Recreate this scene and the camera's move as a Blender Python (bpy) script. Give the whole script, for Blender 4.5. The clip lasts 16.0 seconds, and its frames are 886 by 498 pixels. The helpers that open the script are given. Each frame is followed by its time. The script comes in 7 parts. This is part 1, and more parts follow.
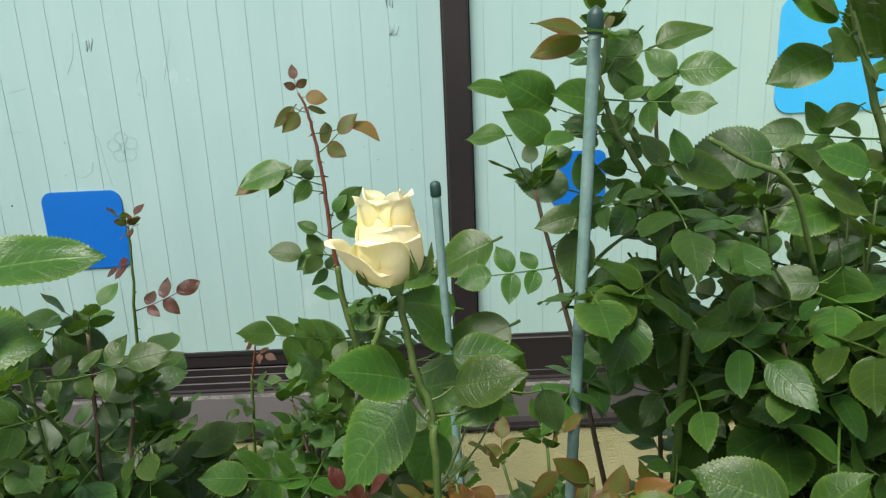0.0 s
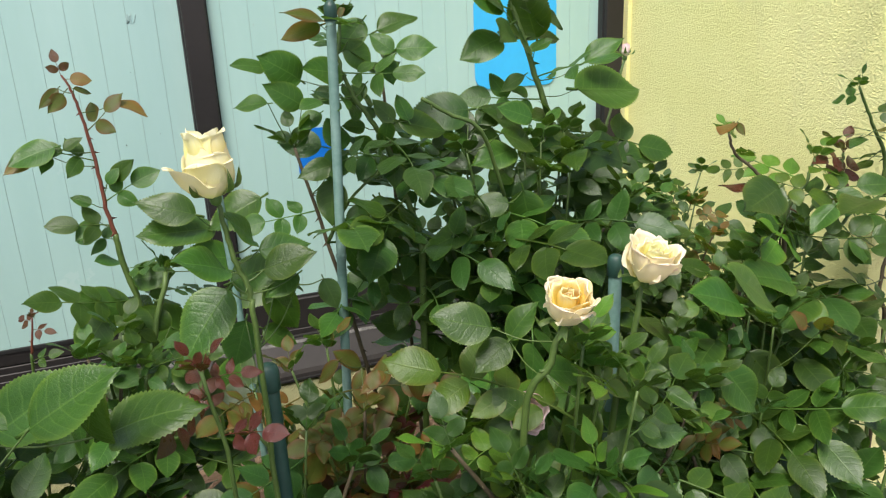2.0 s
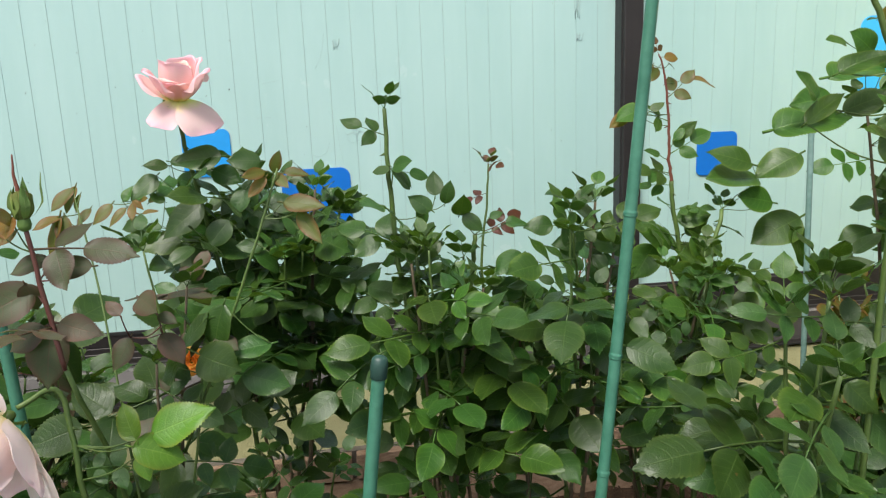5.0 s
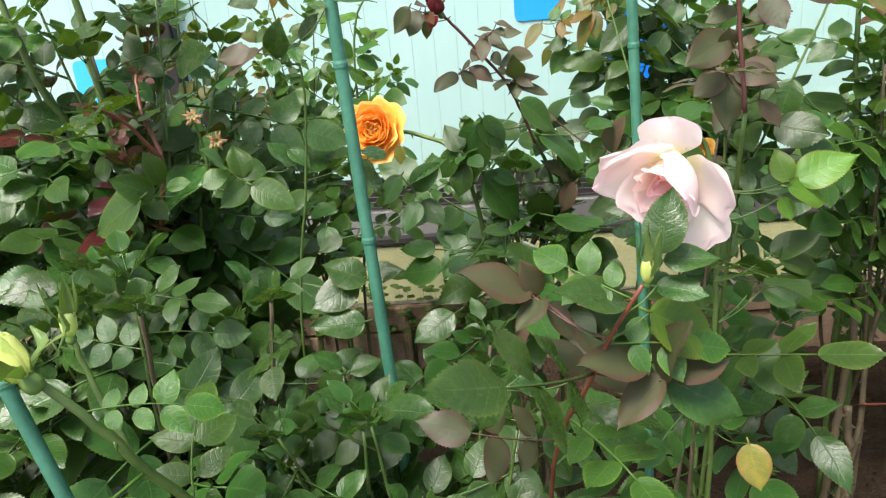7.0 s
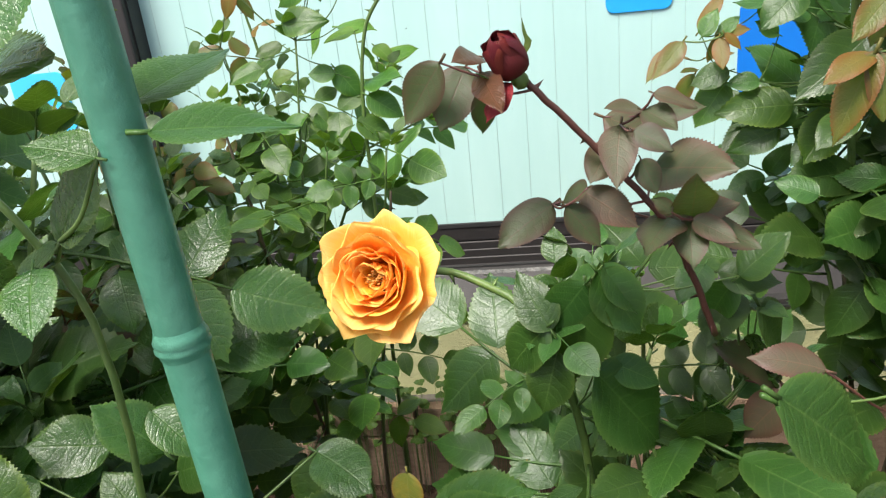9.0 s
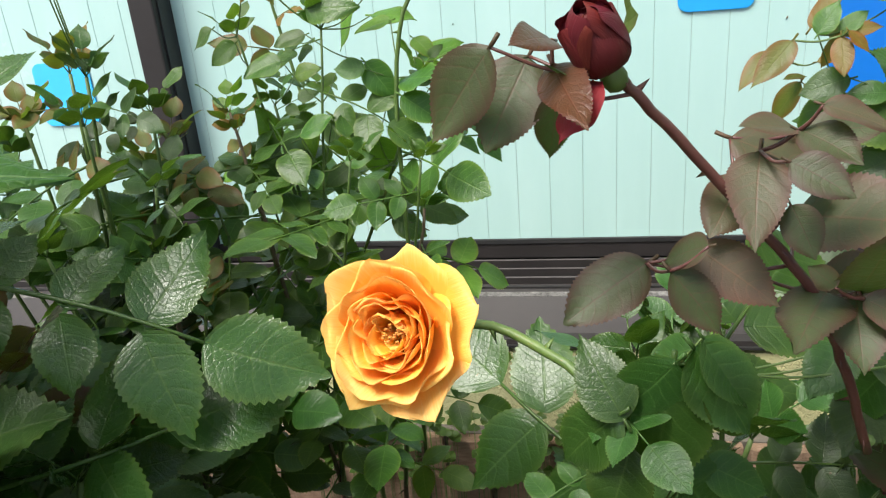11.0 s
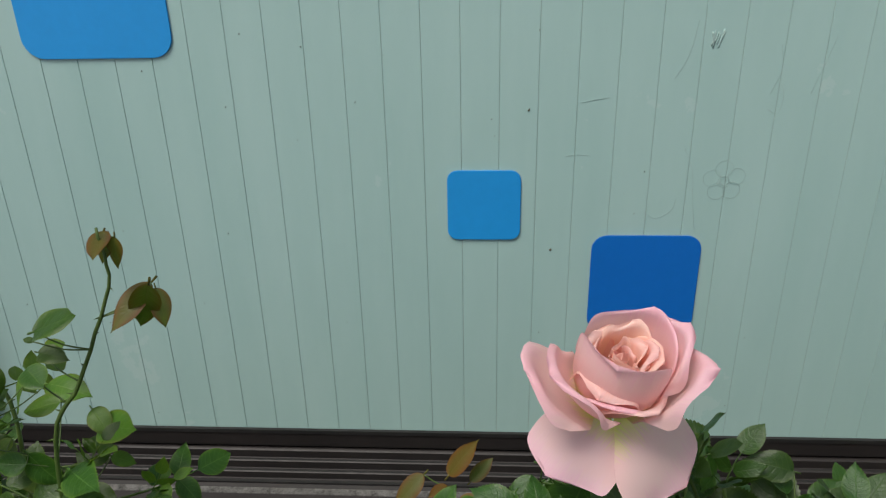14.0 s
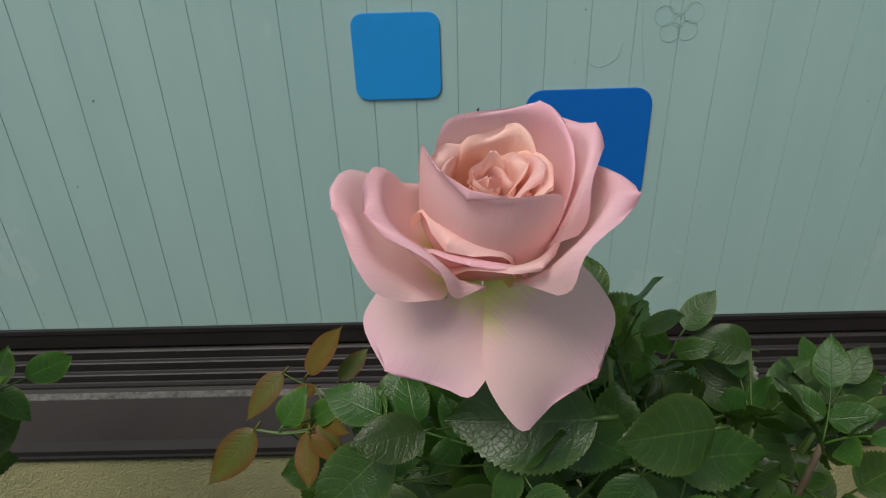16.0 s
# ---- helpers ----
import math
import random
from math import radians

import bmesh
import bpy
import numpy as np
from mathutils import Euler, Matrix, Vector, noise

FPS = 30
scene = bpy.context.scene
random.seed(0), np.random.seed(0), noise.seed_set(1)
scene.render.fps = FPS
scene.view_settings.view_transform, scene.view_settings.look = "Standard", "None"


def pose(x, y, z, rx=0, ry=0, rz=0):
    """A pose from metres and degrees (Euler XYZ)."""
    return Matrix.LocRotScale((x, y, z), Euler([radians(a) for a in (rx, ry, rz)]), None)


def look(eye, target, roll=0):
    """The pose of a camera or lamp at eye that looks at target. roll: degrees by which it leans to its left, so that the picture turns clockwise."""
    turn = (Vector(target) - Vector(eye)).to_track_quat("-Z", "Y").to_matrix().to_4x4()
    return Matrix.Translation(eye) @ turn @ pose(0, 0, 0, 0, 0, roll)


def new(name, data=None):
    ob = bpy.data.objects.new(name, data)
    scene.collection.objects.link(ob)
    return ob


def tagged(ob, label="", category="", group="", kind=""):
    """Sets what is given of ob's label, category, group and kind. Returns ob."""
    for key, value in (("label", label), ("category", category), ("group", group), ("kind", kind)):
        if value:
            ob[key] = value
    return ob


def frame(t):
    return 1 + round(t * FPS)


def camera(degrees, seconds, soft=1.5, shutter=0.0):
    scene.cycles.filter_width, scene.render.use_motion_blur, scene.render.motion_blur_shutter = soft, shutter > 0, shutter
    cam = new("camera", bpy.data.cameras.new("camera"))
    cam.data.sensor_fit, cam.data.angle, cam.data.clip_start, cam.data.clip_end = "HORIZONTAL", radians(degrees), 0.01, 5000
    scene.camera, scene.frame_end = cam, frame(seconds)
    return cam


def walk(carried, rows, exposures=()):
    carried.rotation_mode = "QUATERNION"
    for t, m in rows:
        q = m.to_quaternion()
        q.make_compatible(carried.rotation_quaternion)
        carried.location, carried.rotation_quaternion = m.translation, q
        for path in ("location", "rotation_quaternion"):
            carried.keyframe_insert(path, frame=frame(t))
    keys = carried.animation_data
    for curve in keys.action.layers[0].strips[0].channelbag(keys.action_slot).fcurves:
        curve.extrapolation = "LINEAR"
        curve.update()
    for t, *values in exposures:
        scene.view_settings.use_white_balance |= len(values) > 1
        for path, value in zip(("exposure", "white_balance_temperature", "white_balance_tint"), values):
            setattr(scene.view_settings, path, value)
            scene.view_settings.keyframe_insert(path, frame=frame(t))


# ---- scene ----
cam = camera(63.1, 16.0, 1.2)
PATH = [
    (0, (0.898, -1.336, 0.572), (0.898, 0.588, 0.028), -2.5),
    (0.5, (0.904, -1.4, 0.579), (0.976, 0.534, 0.077), -2.4),
    (1, (0.9, -1.473, 0.594), (1.018, 0.467, 0.126), -2.7),
    (1.5, (0.877, -1.49, 0.588), (1.215, 0.418, 0.095), -3.8),
    (2, (0.848, -1.5, 0.568), (1.529, 0.284, -0.027), -2.4),
    (2.5, (0.796, -1.5, 0.567), (1.578, 0.234, -0.051), -2.6),
    (3, (0.715, -1.492, 0.594), (1.397, 0.293, 0.005), -3.3),
    (3.2, (0.684, -1.491, 0.614), (1.301, 0.345, 0.113), -3.3),
    (5.3, (0.192, -1.616, 0.454), (0.421, 0.328, 0.043), -3.6),
    (5.5, (0.154, -1.61, 0.442), (0.314, 0.329, -0.02), -4.7),
    (6, (0.078, -1.595, 0.425), (-0.021, 0.323, -0.133), -5.8),
    (6.5, (-0.051, -1.627, 0.416), (-0.094, 0.281, -0.182), -6.1),
    (7, (-0.153, -1.668, 0.408), (-0.263, 0.213, -0.264), -4.9),
    (7.5, (-0.182, -1.625, 0.43), (-0.473, 0.233, -0.249), -7.3),
    (8, (-0.159, -1.436, 0.461), (-0.495, 0.436, -0.156), -9.3),
    (8.5, (-0.147, -1.284, 0.465), (-0.479, 0.586, -0.163), -8.1),
    (9, (-0.177, -1.191, 0.434), (-0.433, 0.649, -0.306), -6.2),
    (9.5, (-0.193, -1.144, 0.426), (-0.461, 0.691, -0.323), -4.9),
    (9.7, (-0.196, -1.13, 0.421), (-0.471, 0.712, -0.307), -3.8),
    (12, (-0.163, -1.08, 0.415), (-0.577, 0.735, -0.316), -6.4),
    (12.5, (-0.1, -1.093, 0.482), (-0.478, 0.72, -0.274), -7.4),
    (12.9, (-0.086, -1.066, 0.567), (-0.382, 0.751, -0.216), -5.7),
    (13, (-0.082, -1.056, 0.595), (-0.367, 0.759, -0.197), -6.3),
    (13.5, (-0.044, -0.987, 0.708), (-0.213, 0.849, -0.066), -1.4),
    (14, (0.003, -0.934, 0.719), (-0.116, 0.899, -0.073), -1.3),
    (14.5, (0.04, -0.895, 0.702), (-0.082, 0.904, -0.164), -0.9),
    (15, (0.074, -0.867, 0.672), (0.011, 0.886, -0.288), -0.6),
    (15.5, (0.067, -0.84, 0.637), (0.035, 0.884, -0.376), -0.9),
    (16, (0.06, -0.822, 0.625), (0.03, 0.882, -0.421), -1.9),
]
EXPO = ((0, 0.8), (1, 0.7), (1.5, 0.7), (2.5, 0.95), (3, 0.95), (5.5, 0.95), (6.5, 1.3), (7, 1.5), (7.5, 1.68), (8, 1.75), (8.5, 1.62), (9.5, 1.5), (12, 1.35), (12.5, 1.4), (13, 1.1), (13.5, 0.55), (14, 0.0), (14.5, -0.2), (16, -0.28))
walk(cam, [(t, look(eye, target, roll)) for t, eye, target, roll in PATH], EXPO)

# ---- daylight: bright open shade under a hazy sky ----
world = bpy.data.worlds.new("sky")
scene.world = world
world.use_nodes = True
wn = world.node_tree.nodes
sky = wn.new("ShaderNodeTexSky")
sky.sky_type = "NISHITA"
sky.sun_disc = False
sky.sun_elevation, sky.sun_rotation = radians(61), radians(215)
sky.air_density, sky.dust_density, sky.ozone_density = 1.0, 3.5, 1.0
wn["Background"].inputs["Strength"].default_value = 0.1
world.node_tree.links.new(sky.outputs[0], wn["Background"].inputs["Color"])
sun = new("sun", bpy.data.lights.new("sun", "SUN"))
sun.data.energy, sun.data.angle, sun.data.color = 2.6, radians(24), (1.0, 0.97, 0.91)
sun.matrix_world = look((-0.95, -1.35, 3.0), (0, 0, 0))


# ---- material kit ----
def material(name, rough=0.5, metal=0.0, spec=0.5):
    m = bpy.data.materials.new(name)
    m.use_nodes = True
    b = m.node_tree.nodes["Principled BSDF"]
    b.inputs["Roughness"].default_value = rough
    b.inputs["Metallic"].default_value = metal
    b.inputs["Specular IOR Level"].default_value = spec
    return m, m.node_tree.nodes, m.node_tree.links, b


def node(nodes, kind, **values):
    n = nodes.new(kind)
    for key, v in values.items():
        n.inputs[key.replace("_", " ")].default_value = v
    return n


def ramp(nodes, links, fac, stops):
    r = nodes.new("ShaderNodeValToRGB")
    e = r.color_ramp.elements
    e[0].position, e[0].color = stops[0][0], (*stops[0][1], 1)
    e[1].position, e[1].color = stops[-1][0], (*stops[-1][1], 1)
    for p, c in stops[1:-1]:
        k = e.new(p)
        k.color = (*c, 1)
    links.new(fac, r.inputs["Fac"])
    return r.outputs["Color"]


def math_node(nodes, links, op, a, b=None, clamp=False):
    n = nodes.new("ShaderNodeMath")
    n.operation, n.use_clamp = op, clamp
    for i, v in enumerate((a, b)):
        if v is None:
            continue
        if isinstance(v, (int, float)):
            n.inputs[i].default_value = v
        else:
            links.new(v, n.inputs[i])
    return n.outputs[0]


def mix_color(nodes, links, fac, a, b, mode="MIX"):
    n = nodes.new("ShaderNodeMix")
    n.data_type, n.blend_type = "RGBA", mode
    for s, v in (("Factor", fac), ("A", a), ("B", b)):
        k = [i for i in n.inputs if i.name == s and (i.type == "VALUE" if s == "Factor" else i.type == "RGBA")][0]
        if isinstance(v, (int, float)):
            k.default_value = v
        elif isinstance(v, tuple):
            k.default_value = (*v, 1)
        else:
            links.new(v, k)
    return [o for o in n.outputs if o.type == "RGBA"][0]


def bump(nodes, links, b, height, strength, distance):
    n = nodes.new("ShaderNodeBump")
    n.inputs["Strength"].default_value, n.inputs["Distance"].default_value = strength, distance
    links.new(height, n.inputs["Height"])
    links.new(n.outputs[0], b.inputs["Normal"])
    return n


def object_coords(nodes):
    return nodes.new("ShaderNodeTexCoord").outputs["Object"]


def noise_tex(nodes, links, scale, detail=3.0, rough=0.5, vector=None):
    n = node(nodes, "ShaderNodeTexNoise", Scale=scale, Detail=detail, Roughness=rough)
    if vector is not None:
        links.new(vector, n.inputs["Vector"])
    return n.outputs["Fac"]


def surface(name, col_a, col_b, rough, scale, fine, bump_scale, bump_depth, metal=0.0, spec=0.5, rough_var=0.12, strength=0.6):
    """A surface with two scales of mottling and a fine relief."""
    m, n, l, b = material(name, rough, metal, spec)
    v = object_coords(n)
    big, small = noise_tex(n, l, scale, 4, 0.6, v), noise_tex(n, l, fine, 3, 0.6, v)
    f = math_node(n, l, "ADD", math_node(n, l, "MULTIPLY", big, 0.65), math_node(n, l, "MULTIPLY", small, 0.35))
    l.new(ramp(n, l, f, [(0.32, col_a), (0.68, col_b)]), b.inputs["Base Color"])
    l.new(math_node(n, l, "ADD", math_node(n, l, "MULTIPLY", small, rough_var * 2), rough - rough_var), b.inputs["Roughness"])
    bump(n, l, b, noise_tex(n, l, bump_scale, 4, 0.6, v), strength, bump_depth)
    return m


def random_tint(nodes, links, color, low, high):
    """Varies a colour's value from object to object."""
    r = nodes.new("ShaderNodeObjectInfo").outputs["Random"]
    f = math_node(nodes, links, "ADD", math_node(nodes, links, "MULTIPLY", r, high - low), low)
    hsv = nodes.new("ShaderNodeHueSaturation")
    links.new(f, hsv.inputs["Value"])
    links.new(math_node(nodes, links, "ADD", math_node(nodes, links, "MULTIPLY", r, 0.03), 0.485), hsv.inputs["Hue"])
    links.new(color, hsv.inputs["Color"])
    return hsv.outputs["Color"]


def leaf_material(name, base, deep, rib, edge, rough=0.36, trans=0.22, spots=0.0, rim_power=9.0, other=None, relief=0.34):
    m, n, l, b = material(name, rough, 0.0, 0.36)
    uv = n.new("ShaderNodeUVMap").outputs[0]
    sep = n.new("ShaderNodeSeparateXYZ")
    l.new(uv, sep.inputs[0])
    v = object_coords(n)
    across = math_node(n, l, "MULTIPLY", math_node(n, l, "ABSOLUTE", math_node(n, l, "SUBTRACT", sep.outputs["Y"], 0.5)), 2.0)
    slant = math_node(n, l, "SUBTRACT", sep.outputs["X"], math_node(n, l, "MULTIPLY", math_node(n, l, "POWER", across, 1.35), 0.2))
    drift = math_node(n, l, "MULTIPLY", noise_tex(n, l, 2.4, 2, 0.5, v), 0.2)
    wave = math_node(n, l, "SINE", math_node(n, l, "MULTIPLY", math_node(n, l, "ADD", slant, drift), 44.0))
    quilt = math_node(n, l, "MULTIPLY", math_node(n, l, "ADD", wave, 1.0), 0.5)
    vein = math_node(n, l, "POWER", quilt, 30.0)
    net = node(n, "ShaderNodeTexVoronoi", Scale=24.0)
    net.feature = "DISTANCE_TO_EDGE"
    l.new(v, net.inputs["Vector"])
    mesh = math_node(n, l, "SUBTRACT", 1.0, math_node(n, l, "MULTIPLY", net.outputs["Distance"], 7.0), True)
    mid = math_node(n, l, "SUBTRACT", 1.0, math_node(n, l, "MULTIPLY", across, 18.0), True)
    blot = noise_tex(n, l, 2.3, 4, 0.6, v)
    col = ramp(n, l, blot, [(0.3, deep), (0.7, base)])
    if other:
        r = n.new("ShaderNodeObjectInfo").outputs["Random"]
        wash = math_node(n, l, "MULTIPLY", math_node(n, l, "ADD", math_node(n, l, "SUBTRACT", r, 0.72), math_node(n, l, "MULTIPLY", blot, 0.6)), 1.6, True)
        col = mix_color(n, l, wash, col, other)
    col = mix_color(n, l, math_node(n, l, "ADD", math_node(n, l, "MULTIPLY", vein, 0.34), math_node(n, l, "MULTIPLY", mesh, 0.12)), col, rib)
    col = mix_color(n, l, math_node(n, l, "MULTIPLY", mid, 0.6), col, rib)
    rim = math_node(n, l, "MULTIPLY", math_node(n, l, "POWER", across, rim_power), 0.75)
    col = mix_color(n, l, rim, col, edge)
    if spots:
        s = math_node(n, l, "GREATER_THAN", noise_tex(n, l, 4.5, 4, 0.6, v), 0.74 - spots * 0.06)
        col = mix_color(n, l, math_node(n, l, "MULTIPLY", s, 0.65), col, (0.17, 0.1, 0.03))
    col = random_tint(n, l, col, 0.68, 1.28)
    l.new(col, b.inputs["Base Color"])
    l.new(math_node(n, l, "ADD", math_node(n, l, "MULTIPLY", noise_tex(n, l, 5.0, 3, 0.6, v), 0.2), rough - 0.1), b.inputs["Roughness"])
    hollow = math_node(n, l, "ADD", math_node(n, l, "MULTIPLY", math_node(n, l, "POWER", quilt, 8.0), 0.5), math_node(n, l, "ADD", math_node(n, l, "MULTIPLY", mesh, 0.3), mid))
    h = math_node(n, l, "SUBTRACT", math_node(n, l, "MULTIPLY", noise_tex(n, l, 7.0, 4, 0.65, v), 2.2), hollow)
    bump(n, l, b, h, relief, 0.0006)
    t = n.new("ShaderNodeBsdfTranslucent")
    l.new(mix_color(n, l, 0.5, col, (0.22, 0.42, 0.02)), t.inputs["Color"])
    x = n.new("ShaderNodeMixShader")
    x.inputs[0].default_value = trans
    l.new(b.outputs[0], x.inputs[1])
    l.new(t.outputs[0], x.inputs[2])
    l.new(x.outputs[0], n["Material Output"].inputs["Surface"])
    return m


def petal_material(name, foot, body, rim, trans=0.3):
    m, n, l, b = material(name, 0.55, 0.0, 0.25)
    uv = n.new("ShaderNodeUVMap").outputs[0]
    sep = n.new("ShaderNodeSeparateXYZ")
    l.new(uv, sep.inputs[0])
    fib = n.new("ShaderNodeMapping")
    fib.inputs["Scale"].default_value = (2.0, 46.0, 1.0)
    l.new(uv, fib.inputs["Vector"])
    streak = noise_tex(n, l, 1.0, 3, 0.6, fib.outputs[0])
    pos = math_node(n, l, "ADD", sep.outputs["X"], math_node(n, l, "MULTIPLY", math_node(n, l, "SUBTRACT", streak, 0.5), 0.5))
    col = ramp(n, l, pos, [(0.06, foot), (0.36, body), (0.7, body), (1.0, rim)])
    col = random_tint(n, l, col, 0.93, 1.06)
    l.new(col, b.inputs["Base Color"])
    bump(n, l, b, streak, 0.4, 0.0008)
    t = n.new("ShaderNodeBsdfTranslucent")
    l.new(col, t.inputs["Color"])
    x = n.new("ShaderNodeMixShader")
    x.inputs[0].default_value = trans
    l.new(b.outputs[0], x.inputs[1])
    l.new(t.outputs[0], x.inputs[2])
    l.new(x.outputs[0], n["Material Output"].inputs["Surface"])
    return m


# ---- materials ----
def glass_board(name, col_a, col_b):
    """Pale mint board with a smooth sheen, faint streaks of rain and dust."""
    m, n, l, b = material(name, 0.3, 0.0, 0.5)
    v = object_coords(n)
    mp = n.new("ShaderNodeMapping")
    mp.inputs["Scale"].default_value = (9.0, 9.0, 1.6)
    l.new(v, mp.inputs["Vector"])
    streak = noise_tex(n, l, 1.0, 5, 0.65, mp.outputs[0])
    col = ramp(n, l, streak, [(0.3, col_a), (0.7, col_b)])
    speck = math_node(n, l, "GREATER_THAN", noise_tex(n, l, 130.0, 2, 0.5, v), 0.77)
    col = mix_color(n, l, math_node(n, l, "MULTIPLY", speck, 0.25), col, (0.35, 0.36, 0.33))
    cloud = math_node(n, l, "GREATER_THAN", noise_tex(n, l, 5.0, 6, 0.7, v), 0.64)
    col = mix_color(n, l, math_node(n, l, "MULTIPLY", cloud, 0.16), col, (0.66, 0.74, 0.71))
    l.new(col, b.inputs["Base Color"])
    l.new(math_node(n, l, "ADD", math_node(n, l, "MULTIPLY", streak, 0.25), 0.22), b.inputs["Roughness"])
    return m


MINT = glass_board("mint_board", (0.376, 0.565, 0.526), (0.424, 0.61, 0.57))
GROOVE = surface("groove_grey", (0.31, 0.42, 0.39), (0.37, 0.49, 0.46), 0.7, 8, 60, 200, 0.0004)
BRONZE = surface("dark_brown_aluminium", (0.02, 0.018, 0.0175), (0.032, 0.0275, 0.0265), 0.5, 6, 90, 500, 0.0003, 0.1, 0.32)
SEAL = surface("black_rubber", (0.012, 0.012, 0.012), (0.025, 0.024, 0.023), 0.6, 20, 90, 200, 0.0004)
CAULK = surface("cracked_grey_caulk", (0.045, 0.043, 0.04), (0.2, 0.195, 0.185), 0.85, 90, 320, 260, 0.002, 0, 0.2, 0.1, 1.0)


def stucco_material(name, col_a, col_b, depth, strength, grain=1.0, patches=0.0):
    m, n, l, b = material(name, 0.85, 0.0, 0.25)
    v = object_coords(n)
    tone = noise_tex(n, l, 4.0, 5, 0.6, v)
    col = ramp(n, l, tone, [(0.3, col_a), (0.7, col_b)])
    # soft greyer patches, stretched upright, mixed into the colour
    if patches:
        run = n.new("ShaderNodeMapping")
        run.inputs["Scale"].default_value = (3.4, 3.4, 1.1)
        l.new(v, run.inputs["Vector"])
        patch_mask = math_node(n, l, "MULTIPLY", math_node(n, l, "SUBTRACT", noise_tex(n, l, 1.0, 6, 0.62, run.outputs[0]), 0.54), 4.0, True)
        col = mix_color(n, l, math_node(n, l, "MULTIPLY", patch_mask, patches), col, (0.42, 0.4, 0.25))
    l.new(col, b.inputs["Base Color"])
    a = node(n, "ShaderNodeTexVoronoi", Scale=170.0 * grain)
    a.feature = "SMOOTH_F1"
    w = n.new("ShaderNodeVectorMath")
    w.operation = "ADD"
    nz = node(n, "ShaderNodeTexNoise", Scale=60.0 * grain, Detail=2.0)
    sc = n.new("ShaderNodeVectorMath")
    sc.operation = "SCALE"
    sc.inputs["Scale"].default_value = 0.02
    l.new(v, nz.inputs["Vector"])
    l.new(nz.outputs["Color"], sc.inputs[0])
    l.new(v, w.inputs[0])
    l.new(sc.outputs[0], w.inputs[1])
    l.new(w.outputs[0], a.inputs["Vector"])
    h = math_node(n, l, "ADD", math_node(n, l, "MULTIPLY", a.outputs["Distance"], -1.2), math_node(n, l, "MULTIPLY", noise_tex(n, l, 110.0 * grain, 4, 0.6, v), 1.1))
    bump(n, l, b, h, strength, depth)
    return m


STUCCO = stucco_material("cream_stucco", (0.81, 0.765, 0.33), (0.89, 0.84, 0.41), 0.003, 0.62, 1.8, 0.5)
# the cream stucco in a much darker tone, for the base below the sill
STUCCO_BASE = stucco_material("darker_cream_stucco", (0.3, 0.295, 0.15), (0.43, 0.42, 0.23), 0.0022, 0.7, 1.7)
BRICK = surface("orange_brick", (0.23, 0.145, 0.095), (0.37, 0.26, 0.18), 0.9, 14, 120, 160, 0.0035, 0, 0.2, 0.06, 0.9)
MORTAR = surface("grey_mortar", (0.075, 0.0675, 0.0562), (0.15, 0.135, 0.112), 0.95, 25, 160, 250, 0.003, 0, 0.2, 0.04, 0.9)
SOIL = surface("dark_soil", (0.018, 0.011, 0.007), (0.07, 0.043, 0.027), 0.95, 22, 170, 140, 0.012, 0, 0.15, 0.04, 1.0)
PAVE = surface("grey_paving", (0.2, 0.19, 0.18), (0.32, 0.31, 0.29), 0.9, 3, 60, 90, 0.004)
RENDER_W = surface("pale_wall_paint", (0.55, 0.53, 0.45), (0.66, 0.63, 0.53), 0.85, 3, 60, 90, 0.003)


def plate_material(name, col):
    dark = tuple(c * 0.9 for c in col)
    return surface(name, dark, col, 0.38, 5, 70, 600, 0.0002, 0.0, 0.5, 0.06, 0.2)


BLUE_SKY = plate_material("sky_blue_sheet", (0.045, 0.49, 0.94))
BLUE_MID = plate_material("mid_blue_sheet", (0.018, 0.335, 0.8))
BLUE_DEEP = plate_material("deep_blue_sheet", (0.006, 0.162, 0.6))

STAKE = surface("green_coated_stake", (0.028, 0.125, 0.078), (0.06, 0.205, 0.135), 0.42, 30, 160, 260, 0.0006, 0, 0.5, 0.1)
STAKE_FADED = surface("faded_green_stake", (0.102, 0.204, 0.17), (0.212, 0.323, 0.289), 0.6, 30, 160, 260, 0.0006)
STAKE_CAP = surface("dark_green_cap", (0.0119, 0.0425, 0.034), (0.0255, 0.0723, 0.0553), 0.5, 40, 160, 300, 0.0004)
CANE = surface("green_rose_cane", (0.045, 0.09, 0.016), (0.1, 0.155, 0.034), 0.5, 30, 200, 220, 0.0006)
CANE_OLD = surface("brown_rose_cane", (0.051, 0.0382, 0.0213), (0.128, 0.0978, 0.051), 0.75, 40, 200, 160, 0.0012)
CANE_RED = surface("red_rose_shoot", (0.111, 0.0255, 0.017), (0.187, 0.0638, 0.034), 0.42, 30, 200, 220, 0.0005)
CANE_PURPLE = surface("purple_rose_shoot", (0.0638, 0.017, 0.0153), (0.111, 0.0425, 0.0298), 0.42, 30, 200, 220, 0.0005)

